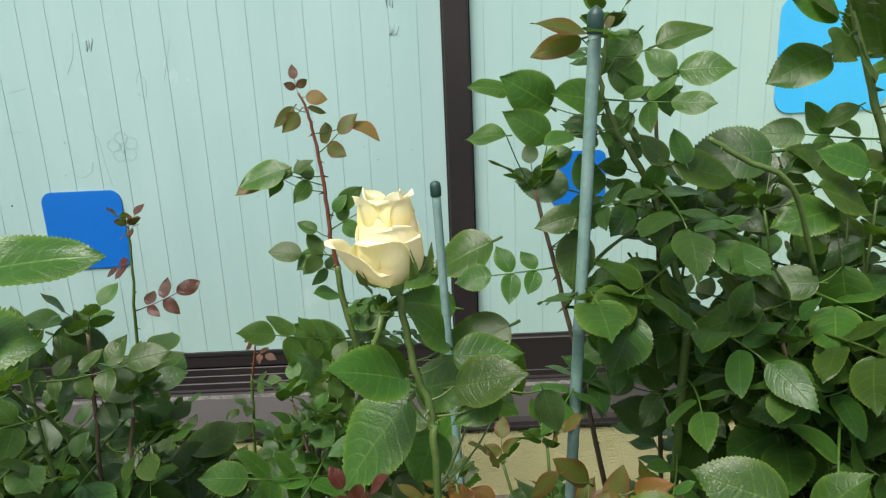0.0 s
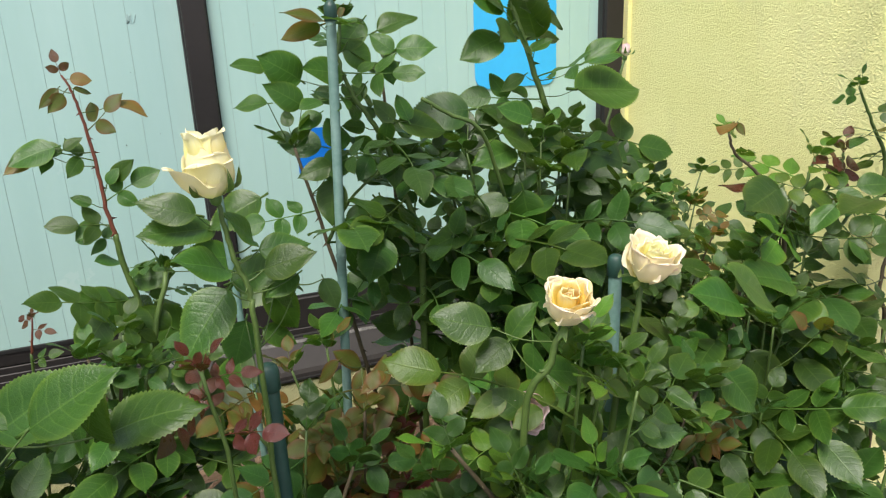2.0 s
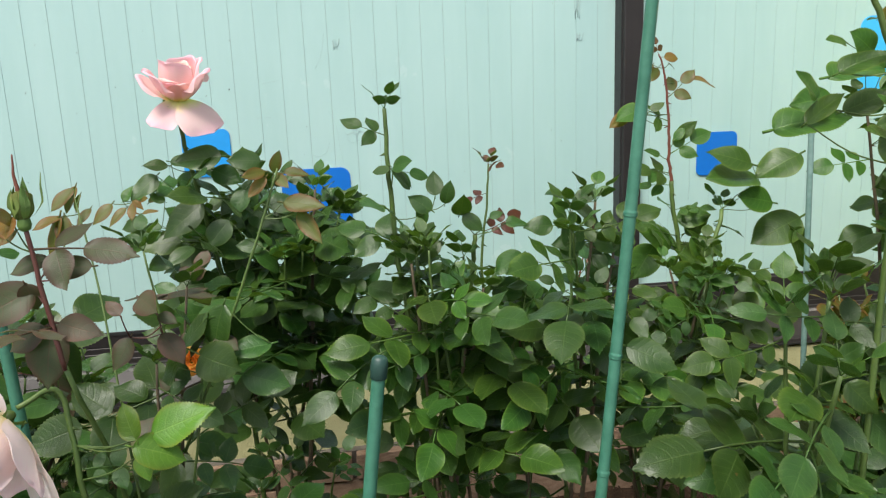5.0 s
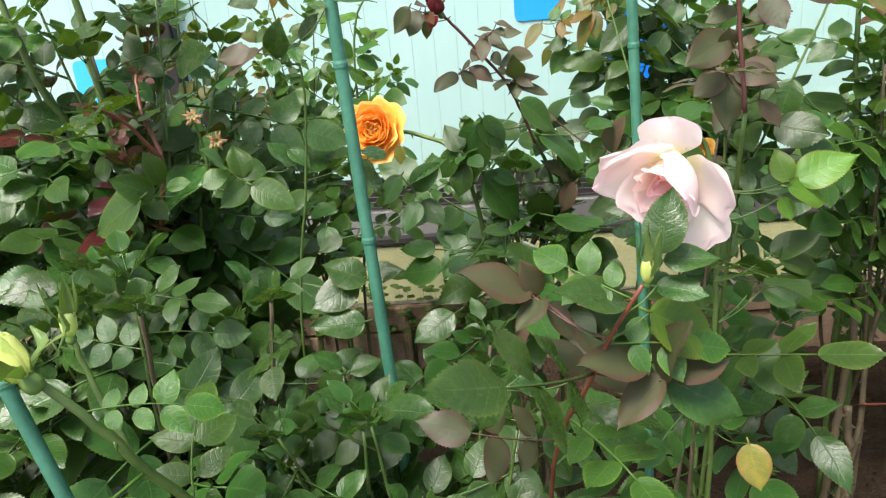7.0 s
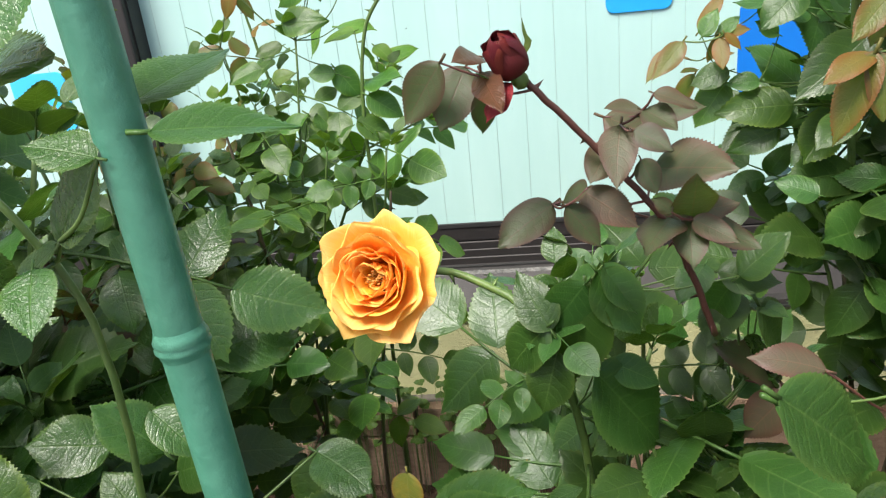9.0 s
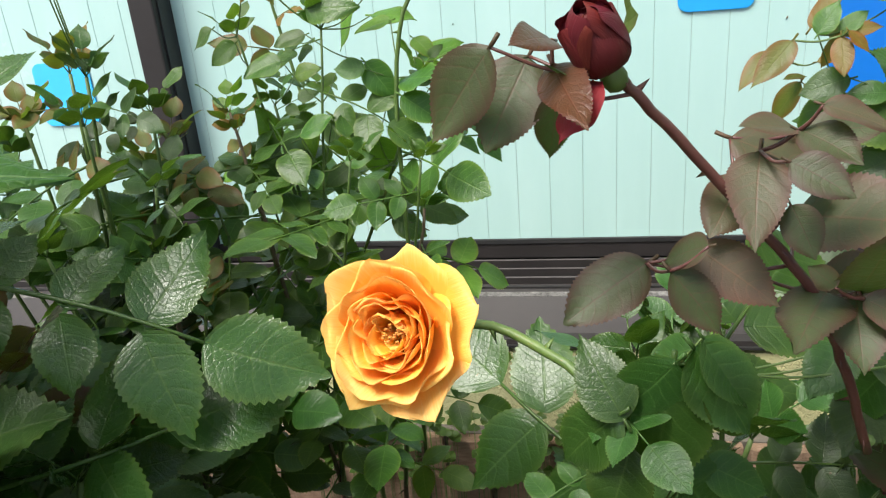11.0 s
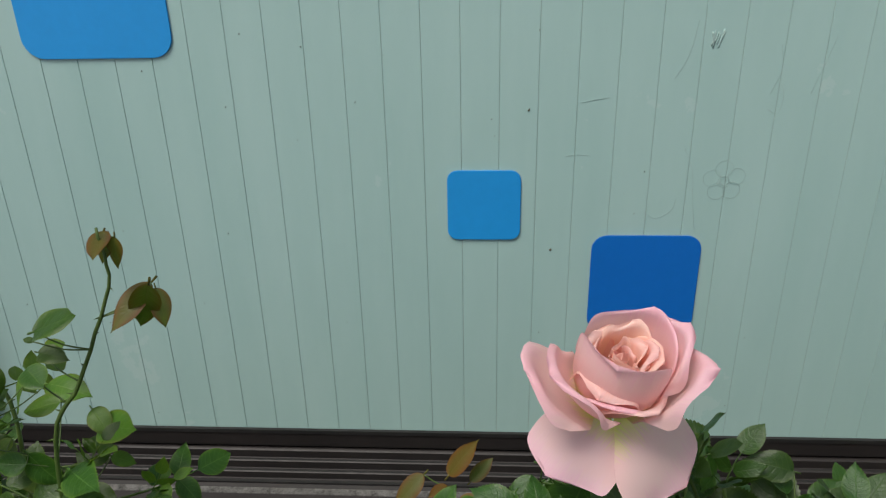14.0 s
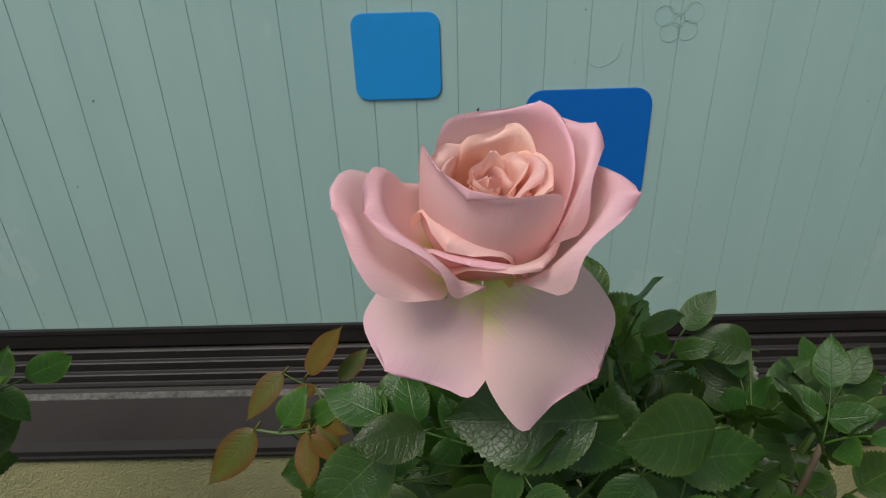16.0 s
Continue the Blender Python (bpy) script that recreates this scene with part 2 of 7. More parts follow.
LEAF = {
    "dark": leaf_material("dark_green_leaf", (0.0288, 0.0757, 0.0122), (0.0178, 0.0503, 0.0086), (0.0675, 0.123, 0.0275), (0.06, 0.105, 0.02), 0.34, 0.18, 0.6),
    "mid": leaf_material("green_leaf", (0.0387, 0.0963, 0.01215), (0.0234, 0.0648, 0.00945), (0.1, 0.181, 0.0321), (0.1, 0.165, 0.02), 0.35, 0.24, 0.3),
    "gloss": leaf_material("glossy_dark_leaf", (0.033, 0.0825, 0.0154), (0.0198, 0.0528, 0.011), (0.07, 0.12, 0.03), (0.06, 0.1, 0.02), 0.27, 0.16, 0.3, 9.0, None, 0.36),
    "light": leaf_material("light_green_leaf", (0.0945, 0.1995, 0.01648), (0.05775, 0.1365, 0.01407), (0.16, 0.26, 0.045), (0.14, 0.154, 0.0169), 0.38, 0.3),
    "purple": leaf_material("purple_green_leaf", (0.053, 0.082, 0.027), (0.043, 0.054, 0.023), (0.1, 0.045, 0.03), (0.07, 0.02, 0.018), 0.52, 0.16, 0.0, 2.6, (0.058, 0.033, 0.026), 0.2),
    "bronze": leaf_material("bronze_young_leaf", (0.095, 0.13, 0.018), (0.07, 0.09, 0.014), (0.13, 0.11, 0.03), (0.16, 0.035, 0.012), 0.42, 0.3, 0.0, 2.4, (0.15, 0.052, 0.014)),
    "red": leaf_material("red_young_leaf", (0.0975, 0.0117, 0.0127), (0.0536, 0.00683, 0.00877), (0.127, 0.0292, 0.0195), (0.0634, 0.00975, 0.00975), 0.3, 0.25, 0.0, 6.0, (0.0634, 0.0244, 0.0122)),
    "yellow": leaf_material("yellowing_leaf", (0.42, 0.33, 0.04), (0.1, 0.17, 0.03), (0.35, 0.33, 0.08), (0.3, 0.12, 0.03), 0.42, 0.25, 1.4),
    "dry": leaf_material("dry_brown_leaf", (0.2, 0.11, 0.05), (0.12, 0.06, 0.03), (0.25, 0.15, 0.08), (0.1, 0.05, 0.02), 0.75, 0.15),
}
SEPAL = leaf_material("green_sepal", (0.136, 0.221, 0.051), (0.085, 0.153, 0.0382), (0.187, 0.255, 0.085), (0.119, 0.102, 0.034), 0.45, 0.2)
P_PINK = petal_material("peach_pink_petal", (0.92, 0.84, 0.18), (0.99, 0.66, 0.53), (0.99, 0.72, 0.67), 0.42)
P_ROSE = petal_material("rose_pink_petal", (0.92, 0.92, 0.3), (0.99, 0.68, 0.66), (0.99, 0.6, 0.67), 0.38)
P_PALE = petal_material("pale_pink_petal", (0.96, 0.88, 0.56), (0.97, 0.83, 0.8), (0.97, 0.72, 0.75), 0.42)
P_SHELL = petal_material("shell_pink_petal", (0.96, 0.86, 0.5), (0.97, 0.76, 0.71), (0.97, 0.7, 0.71), 0.4)
P_CREAM = petal_material("cream_petal", (0.8, 0.86, 0.26), (0.93, 0.86, 0.5), (0.95, 0.86, 0.6), 0.24)
P_BUTTER = petal_material("butter_yellow_petal", (0.95, 0.6, 0.06), (0.96, 0.74, 0.22), (0.96, 0.82, 0.48), 0.2)
P_LEMON = petal_material("lemon_cream_petal", (0.95, 0.82, 0.16), (0.97, 0.88, 0.4), (0.97, 0.92, 0.62), 0.2)
P_BLUSH = petal_material("blush_cream_petal", (0.9, 0.82, 0.32), (0.97, 0.88, 0.6), (0.97, 0.82, 0.64), 0.3)
P_GREENCREAM = petal_material("greenish_cream_petal", (0.5, 0.64, 0.18), (0.87, 0.86, 0.42), (0.94, 0.82, 0.46), 0.2)
P_ORANGE = petal_material("orange_petal", (0.97, 0.3, 0.02), (0.97, 0.46, 0.05), (0.97, 0.58, 0.14), 0.35)
P_APRICOT = petal_material("apricot_petal", (0.97, 0.36, 0.03), (0.97, 0.5, 0.08), (0.97, 0.64, 0.2), 0.35)
P_RED = petal_material("dark_red_petal", (0.07, 0.01, 0.01), (0.085, 0.009, 0.012), (0.11, 0.01, 0.012), 0.08)
P_SCARLET = petal_material("scarlet_petal", (0.16, 0.01, 0.008), (0.19, 0.012, 0.009), (0.16, 0.01, 0.008), 0.12)
P_LIME = petal_material("lime_bud_petal", (0.4, 0.55, 0.1), (0.62, 0.72, 0.2), (0.7, 0.75, 0.3))
P_OLIVE = petal_material("olive_bud_petal", (0.09, 0.14, 0.03), (0.15, 0.2, 0.05), (0.2, 0.2, 0.06), 0.12)
P_FADED = petal_material("faded_brown_petal", (0.35, 0.2, 0.08), (0.42, 0.28, 0.14), (0.3, 0.16, 0.08))
STAMEN = surface("amber_stamens", (0.4, 0.12, 0.02), (0.6, 0.3, 0.05), 0.7, 200, 800, 900, 0.0005)


# ---- geometry kit ----
def thing(name, label, category, group="", kind="", at=(0, 0, 0)):
    ob = new(name)
    ob.empty_display_size = 0.02
    ob.location = at
    return tagged(ob, label, category, group, kind)


def mesh_from(name, verts, faces, mat, uvs=None, smooth=True):
    me = bpy.data.meshes.new(name)
    me.from_pydata([tuple(v) for v in verts], [], faces)
    me.materials.append(mat)
    if uvs is not None:
        layer = me.uv_layers.new(name="UVMap")
        idx = np.empty(len(me.loops), dtype=np.int32)
        me.loops.foreach_get("vertex_index", idx)
        layer.data.foreach_set("uv", np.asarray(uvs, dtype=np.float32)[idx].ravel())
    me.polygons.foreach_set("use_smooth", [smooth] * len(me.polygons))
    me.update()
    return me


def put(name, me, parent=None, m=None, label=""):
    """Links mesh data as an object of its own under a parent, at a pose in the world."""
    ob = new(name, me)
    if parent is not None:
        ob.parent = parent
        ob.matrix_parent_inverse = parent.matrix_basis.inverted()
    if m is not None:
        ob.matrix_basis = m
    return tagged(ob, label)


def part(name, bm, mat, parent=None, label="", m=None, smooth=False):
    me = bpy.data.meshes.new(name)
    bm.to_mesh(me)
    bm.free()
    me.materials.append(mat)
    me.polygons.foreach_set("use_smooth", [smooth] * len(me.polygons))
    return put(name, me, parent, m, label)


def box_bm(x0, y0, z0, x1, y1, z1, bevel=0.0, seg=1):
    bm = bmesh.new()
    bmesh.ops.create_cube(bm, size=1.0, matrix=Matrix.LocRotScale(((x0 + x1) / 2, (y0 + y1) / 2, (z0 + z1) / 2), None, (x1 - x0, y1 - y0, z1 - z0)))
    if bevel:
        bmesh.ops.bevel(bm, geom=bm.edges[:], offset=bevel, segments=seg, affect="EDGES", profile=0.5)
    return bm


def box_part(name, dims, mat, parent=None, label="", bevel=0.0, seg=1):
    return part(name, box_bm(*dims, bevel=bevel, seg=seg), mat, parent, label)


def profile_bm(points, x0, x1):
    """A long piece along x with the given outline in y and z."""
    bm = bmesh.new()
    a = [bm.verts.new((x0, y, z)) for y, z in points]
    b = [bm.verts.new((x1, y, z)) for y, z in points]
    n = len(points)
    for i in range(n):
        bm.faces.new((a[i], a[(i + 1) % n], b[(i + 1) % n], b[i]))
    bm.faces.new(a[::-1])
    bm.faces.new(b)
    bmesh.ops.recalc_face_normals(bm, faces=bm.faces)
    return bm


def spline(points, per=6):
    """Points along a smooth line through the given ones."""
    p = [Vector(q) for q in points]
    if len(p) == 2:
        p = [p[0], (p[0] + p[1]) / 2, p[1]]
    p = [2 * p[0] - p[1]] + p + [2 * p[-1] - p[-2]]
    out = []
    for i in range(1, len(p) - 2):
        a, b, c, d = p[i - 1], p[i], p[i + 1], p[i + 2]
        for k in range(per):
            t = k / per
            out.append(0.5 * ((2 * b) + (c - a) * t + (2 * a - 5 * b + 4 * c - d) * t * t + (3 * b - a - 3 * c + d) * t ** 3))
    out.append(p[-2])
    return out


def frame_of(d, up):
    """A turn whose y axis runs along d and whose z axis lies near up."""
    y = Vector(d).normalized()
    x = y.cross(Vector(up))
    if x.length < 1e-4:
        x = y.cross(Vector((0.3, 1, 0.2)))
    x.normalize()
    z = x.cross(y)
    return Matrix((x, y, z)).transposed()


def tube(verts, faces, line, r0, r1, sides=7):
    """Adds a tapered tube along a line."""
    start, n = len(verts), len(line)
    side = None
    for i, p in enumerate(line):
        d = (line[min(i + 1, n - 1)] - line[max(i - 1, 0)]).normalized()
        if side is None:
            side = d.orthogonal().normalized()
        side = (side - d * side.dot(d)).normalized()
        up = d.cross(side)
        r = r0 + (r1 - r0) * i / max(n - 1, 1)
        for k in range(sides):
            a = 2 * math.pi * k / sides
            verts.append(p + (side * math.cos(a) + up * math.sin(a)) * r)
    for i in range(n - 1):
        for k in range(sides):
            a, b = start + i * sides + k, start + i * sides + (k + 1) % sides
            faces.append((a, b, b + sides, a + sides))
    faces.append(tuple(start + k for k in range(sides))[::-1])
    faces.append(tuple(start + (n - 1) * sides + k for k in range(sides)))


# ---- the building ----
GROUND = -0.42
# ground sheet
def ground_sheet():
    bm = bmesh.new()
    bmesh.ops.create_grid(bm, x_segments=2, y_segments=2, size=300, matrix=Matrix.Translation((0, -250, GROUND - 0.03)))
    return part("ground", bm, PAVE)


tagged(ground_sheet(), "grey paved ground beyond the flower bed", "ground", kind="structure")


def soil_bed():
    verts, faces = [], []
    nx, ny = 150, 56
    for j in range(ny + 1):
        for i in range(nx + 1):
            x, y = -1.9 + 4.6 * i / nx, -1.95 + 1.79 * j / ny
            z = GROUND + 0.022 * noise.fractal((x * 7, y * 7, 0), 1.0, 2.0, 4) + 0.007 * noise.noise((x * 60, y * 60, 3))
            verts.append((x, y, z + 0.005))
    for j in range(ny):
        for i in range(nx):
            a = j * (nx + 1) + i
            faces.append((a, a + 1, a + nx + 2, a + nx + 1))
    return tagged(put("soil_bed", mesh_from("soil_bed", verts, faces, SOIL)), "dark crumbly soil of the rose bed", "soil", kind="structure")


soil_bed()


def soil_crumbs():
    rng = random.Random(3)
    verts, faces = [], []
    ico = [(0, 0, 1), (0.9, 0, 0.1), (0, 0.9, -0.1), (-0.9, 0, 0.1), (0, -0.9, 0), (0, 0, -0.8)]
    tri = [(0, 1, 2), (0, 2, 3), (0, 3, 4), (0, 4, 1), (5, 2, 1), (5, 3, 2), (5, 4, 3), (5, 1, 4)]
    for _ in range(5200):
        x, y = rng.uniform(-0.9, 1.9), -0.17 - 1.1 * rng.random() ** 1.5
        z = GROUND + 0.022 * noise.fractal((x * 7, y * 7, 0), 1.0, 2.0, 4) + 0.006
        r = rng.uniform(0.0015, 0.006) * (1.6 if rng.random() < 0.06 else 1)
        s = len(verts)
        for v in ico:
            verts.append((x + r * (v[0] + rng.uniform(-0.3, 0.3)), y + r * (v[1] + rng.uniform(-0.3, 0.3)), z + r * 0.8 * (v[2] + rng.uniform(-0.3, 0.3))))
        faces += [tuple(s + i for i in t) for t in tri]
    ob = put("soil_crumbs", mesh_from("soil_crumbs", verts, faces, SOIL, smooth=False))
    return tagged(ob, "loose dark crumbs of soil on the rose bed", "soil", kind="stuff")


soil_crumbs()

X_L, X_ML, X_MR = -1.95, -0.85, 0.914   # left end, left mullion, right mullion
DOOR_TOP = 2.0
STRIPE0, STRIPE = 0.02, 0.05


def slatted_panel(name, label, x0, x1, y_front, z0, z1, stripe0):
    """A door panel: backing with upright boards that have fine recessed joints between them."""
    root = thing(name, label, "door panel", kind="structure")
    box_part("backing", (x0, y_front + 0.0008, z0, x1, y_front + 0.02, z1), GROOVE, root)
    k = math.floor((x0 - stripe0) / STRIPE)
    x = stripe0 + k * STRIPE
    while x < x1 - 0.002:
        a, b = max(x + 0.0004, x0), min(x + STRIPE - 0.0004, x1)
        if b - a > 0.003:
            box_part("board", (a, y_front, z0, b, y_front + 0.004, z1), MINT, root, bevel=0.0004)
        x += STRIPE
    return root


slatted_panel("door_1", "pale mint door panel of upright boards with fine dark joints", X_ML + 0.03, X_MR + 0.01, 0.0, 0.0, DOOR_TOP, STRIPE0)
slatted_panel("door_2", "pale mint door panel with blue squares beside the cream wall", X_MR + 0.044, 1.81, -0.03, 0.022, DOOR_TOP, 0.985)
slatted_panel("door_3", "pale mint door panel with a sky-blue square behind the roses", X_L, X_ML + 0.008, -0.03, 0.022, DOOR_TOP, -1.08 + 0.012)


def post(name, label, x0, x1, y0, y1, z0=-0.05):
    root = thing(name, label, "door frame", kind="structure")
    box_part("face", (x0, y0, z0, x1, y1, DOOR_TOP), BRONZE, root, bevel=0.003, seg=2)
    box_part("lip", (x0 - 0.003, y0 + 0.012, z0, x0, y1, DOOR_TOP), SEAL, root)
    box_part("lip", (x1, y0 + 0.012, z0, x1 + 0.003, y1, DOOR_TOP), SEAL, root)
    return root


post("frame_1", "dark brown aluminium door stile", X_MR, X_MR + 0.044, -0.048, 0.02)
post("frame_2", "dark brown aluminium door stile behind the roses", X_ML + 0.008, X_ML + 0.048, -0.048, 0.02)
post("frame_3", "dark brown aluminium end stile beside the cream wall", 1.812, 1.858, -0.06, 0.02, -0.12)
# bottom rails
root = thing("rail_1", "dark brown bottom rail of the sliding door", "door rail", kind="structure")
box_part("rail", (X_MR + 0.044, -0.044, -0.05, 1.812, 0.0, 0.022), BRONZE, root, bevel=0.002)
box_part("seal", (X_MR + 0.044, -0.036, 0.022, 1.812, -0.0305, 0.026), SEAL, root)
root = thing("rail_2", "dark brown bottom rail of the far sliding door", "door rail", kind="structure")
box_part("rail", (X_L, -0.044, -0.05, X_ML + 0.008, 0.0, 0.022), BRONZE, root, bevel=0.002)
root = thing("rail_3", "slim dark bottom rail of the middle door panel", "door rail", kind="structure")
box_part("rail", (X_ML + 0.048, -0.006, -0.03, X_MR, 0.02, 0.0), BRONZE, root, bevel=0.0015)
box_part("seal", (X_ML + 0.048, -0.0075, -0.004, X_MR, -0.002, 0.003), SEAL, root)

# stepped sill with running tracks
root = thing("sill", "dark brown stepped aluminium sill with door tracks", "door sill", kind="structure")
part("track_bed", profile_bm([(0.03, -0.03), (0.03, -0.09), (-0.07, -0.09), (-0.07, -0.062), (-0.06, -0.058), (-0.03, -0.046), (-0.006, -0.034)], X_L, 1.86), BRONZE, root)
for y, z in ((-0.018, -0.028), (-0.034, -0.036), (-0.05, -0.044)):
    part("track_rib", profile_bm([(y - 0.0018, z - 0.016), (y - 0.0018, z), (y, z + 0.0014), (y + 0.0018, z), (y + 0.0018, z - 0.016)], X_L, 1.81), BRONZE, root)
for y, z in ((-0.026, -0.0405), (-0.042, -0.0485), (-0.058, -0.0555)):
    box_part("track_groove", (X_L, y - 0.003, z - 0.004, 1.81, y + 0.003, z + 0.0005), SEAL, root)
part("front_face", profile_bm([(-0.07, -0.062), (-0.078, -0.064), (-0.112, -0.108), (-0.128, -0.111), (-0.129, -0.118), (-0.07, -0.118)], X_L, 1.86), BRONZE, root)
box_part("bottom_lip", (X_L, -0.133, -0.1225, 1.86, -0.07, -0.1185), SEAL, root)
part("sealant", profile_bm([(-0.0675, -0.0605), (-0.0775, -0.0628), (-0.0785, -0.067), (-0.066, -0.067)], X_L, 1.81), CAULK, root, "cracked grey sealant strip")

# cream walls
root = thing("wall_base", "cream stucco base wall under the doors", "wall", kind="structure")
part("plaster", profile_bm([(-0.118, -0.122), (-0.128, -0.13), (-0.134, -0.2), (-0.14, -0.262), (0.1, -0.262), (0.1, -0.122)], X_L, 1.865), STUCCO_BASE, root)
root = thing("wall_east", "cream stucco wall with a rough sprayed texture", "wall", kind="structure")
box_part("plaster", (1.868, -0.73, -0.6, 4.2, 0.16, 2.6), STUCCO, root, bevel=0.006, seg=2)
box_part("jamb", (1.858, -0.075, -0.12, 1.868, 0.1, 2.6), STUCCO, root)
root = thing("wall_north", "plain pale wall above and beside the doors", "wall", kind="structure")
box_part("lintel", (X_L, -0.03, DOOR_TOP + 0.06, 1.858, 0.16, 2.6), STUCCO, root)
box_part("head_frame", (X_L, -0.06, DOOR_TOP, 1.858, 0.1, DOOR_TOP + 0.06), BRONZE, root)
box_part("plaster", (-4.2, -0.085, -0.6, X_L, 0.16, 2.6), STUCCO, root)
box_part("inner_wall", (X_L, 0.1, -0.6, 1.868, 0.16, 2.1), RENDER_W, root)


# Overhang out of view, added to keep light off the door wall.
root = thing("eaves", "unseen roof overhang added to shade the doors", "eaves", kind="structure")
box_part("soffit", (-4.2, -0.5, 2.6, 1.9, -0.03, 2.66), RENDER_W, root)
box_part("roof_slab", (-4.2, -0.53, 2.66, 1.9, 0.2, 2.8), BRONZE, root)


# ---- blue squares on the doors ----
def blue_square(x, z, side, y, mat, label):
    r, t, n = side * 0.14, 0.002, 7
    ring = []
    for cx, cz, a0 in ((1, 1, 0), (-1, 1, 90), (-1, -1, 180), (1, -1, 270)):
        for k in range(n):
            a = radians(a0 + 90 * k / (n - 1))
            ring.append((cx * (side / 2 - r) + r * math.cos(a), cz * (side / 2 - r) + r * math.sin(a)))
    bm = bmesh.new()
    f = bm.faces.new([bm.verts.new((u, 0, v)) for u, v in ring])
    bm.normal_update()
    if f.normal.y > 0:
        f.normal_flip()
    ext = bmesh.ops.extrude_face_region(bm, geom=[f])
    for v in ext["geom"]:
        if isinstance(v, bmesh.types.BMVert):
            v.co.y -= t
    bmesh.ops.recalc_face_normals(bm, faces=bm.faces)
    rim = [e for e in bm.edges if all(v.co.y < -t * 0.5 for v in e.verts) and len(e.link_faces) == 2 and any(abs(g.normal.y) < 0.5 for g in e.link_faces)]
    bmesh.ops.bevel(bm, geom=rim, offset=0.0006, segments=2, affect="EDGES")
    ob = part("wall_square", bm, mat, None, "", Matrix.Translation((x, y - 0.0008, z)))
    return tagged(ob, label, "wall square", "blue squares on the doors")


blue_square(0.0, 0.381, 0.100, 0, BLUE_MID, "small mid-blue rounded square on the mint door")
blue_square(0.2245, 0.262, 0.150, 0, BLUE_DEEP, "deep blue rounded square low on the mint door")
blue_square(-0.4985, 0.684, 0.200, 0, BLUE_MID, "large mid-blue rounded square high on the mint door")
blue_square(0.6755, 0.81, 0.150, 0, BLUE_SKY, "sky-blue rounded square high on the mint door")
blue_square(1.151, 0.327, 0.100, -0.03, BLUE_DEEP, "small deep blue rounded square behind the tall stake")
blue_square(1.60, 0.528, 0.200, -0.03, BLUE_SKY, "large sky-blue rounded square beside the cream wall")
blue_square(-0.994, 0.276, 0.100, -0.03, BLUE_SKY, "small sky-blue rounded square behind the leaves")

# ---- scratches and marks on the middle door ----
SCRATCH = surface("grey_scratch", (0.36, 0.5, 0.47), (0.4, 0.55, 0.515), 0.8, 60, 300, 500, 0.0002)
SMUDGE = surface("grey_smudge", (0.34, 0.47, 0.445), (0.4, 0.55, 0.515), 0.8, 40, 200, 500, 0.0002)


def scratch(points, r=0.00032, name="scratch_mark", label="thin grey scratch on the mint door"):
    verts, faces = [], []
    tube(verts, faces, spline([(x, -0.0002, z) for x, z in points], 5), r, r, 4)
    return tagged(put(name, mesh_from(name, verts, faces, SCRATCH)), label, "scratch")


def flower_doodle(cx, cz, s):
    verts, faces = [], []
    for k in range(5):
        a = 2 * math.pi * k / 5 + 0.4
        ox, oz = cx + 0.62 * s * math.cos(a), cz + 0.62 * s * math.sin(a)
        ring = [(ox + 0.42 * s * math.cos(a + 2.4 * math.pi * i / 12 - 3.7), -0.0002, oz + 0.42 * s * math.sin(a + 2.4 * math.pi * i / 12 - 3.7)) for i in range(13)]
        tube(verts, faces, spline(ring, 3), 0.00035, 0.00035, 4)
    ring = [(cx + (0.1 + 0.02 * i) * s * math.cos(i * 0.9), -0.0002, cz + (0.1 + 0.02 * i) * s * math.sin(i * 0.9)) for i in range(14)]
    tube(verts, faces, spline(ring, 3), 0.00035, 0.00035, 4)
    return tagged(put("flower_scratch", mesh_from("flower_scratch", verts, faces, SCRATCH)), "flower shape scratched into the mint door", "scratch")


flower_doodle(0.318, 0.415, 0.027)
scratch([(0.216, 0.372), (0.232, 0.362), (0.252, 0.372), (0.258, 0.39)])
scratch([(0.262, 0.46), (0.275, 0.43), (0.28, 0.39), (0.287, 0.345)])
scratch([(0.125, 0.521), (0.14, 0.524), (0.16, 0.527)])
scratch([(0.108, 0.45), (0.125, 0.452), (0.139, 0.45)])
scratch([(0.36, 0.53), (0.37, 0.56), (0.365, 0.59)])
scratch([(0.24, 0.55), (0.255, 0.58), (0.262, 0.62)])
scratch([(0.41, 0.53), (0.422, 0.57), (0.43, 0.6)])
scratch([(0.36, 0.51), (0.373, 0.505), (0.377, 0.53), (0.366, 0.55)])
for x, z, h in ((0.285, 0.599, 0.02), (0.822, 0.68, 0.07), (0.826, 0.60, 0.02)):
    verts, faces, rng = [], [], random.Random(int(x * 1000))
    root = thing("smudge_mark", "grey rubbed smudge on the mint door", "smudge", at=(x, 0.0, z))
    for k in range(9):
        ux = x + rng.uniform(-0.007, 0.007)
        verts, faces = [], []
        tube(verts, faces, spline([(ux, -0.0002, z - h * rng.uniform(0.2, 0.6)), (ux + rng.uniform(-0.004, 0.008), -0.0002, z + h * rng.uniform(0.2, 0.6))], 3), 0.0009, 0.0007, 4)
        put("stroke", mesh_from("stroke", verts, faces, SMUDGE), root)
rng = random.Random(12)
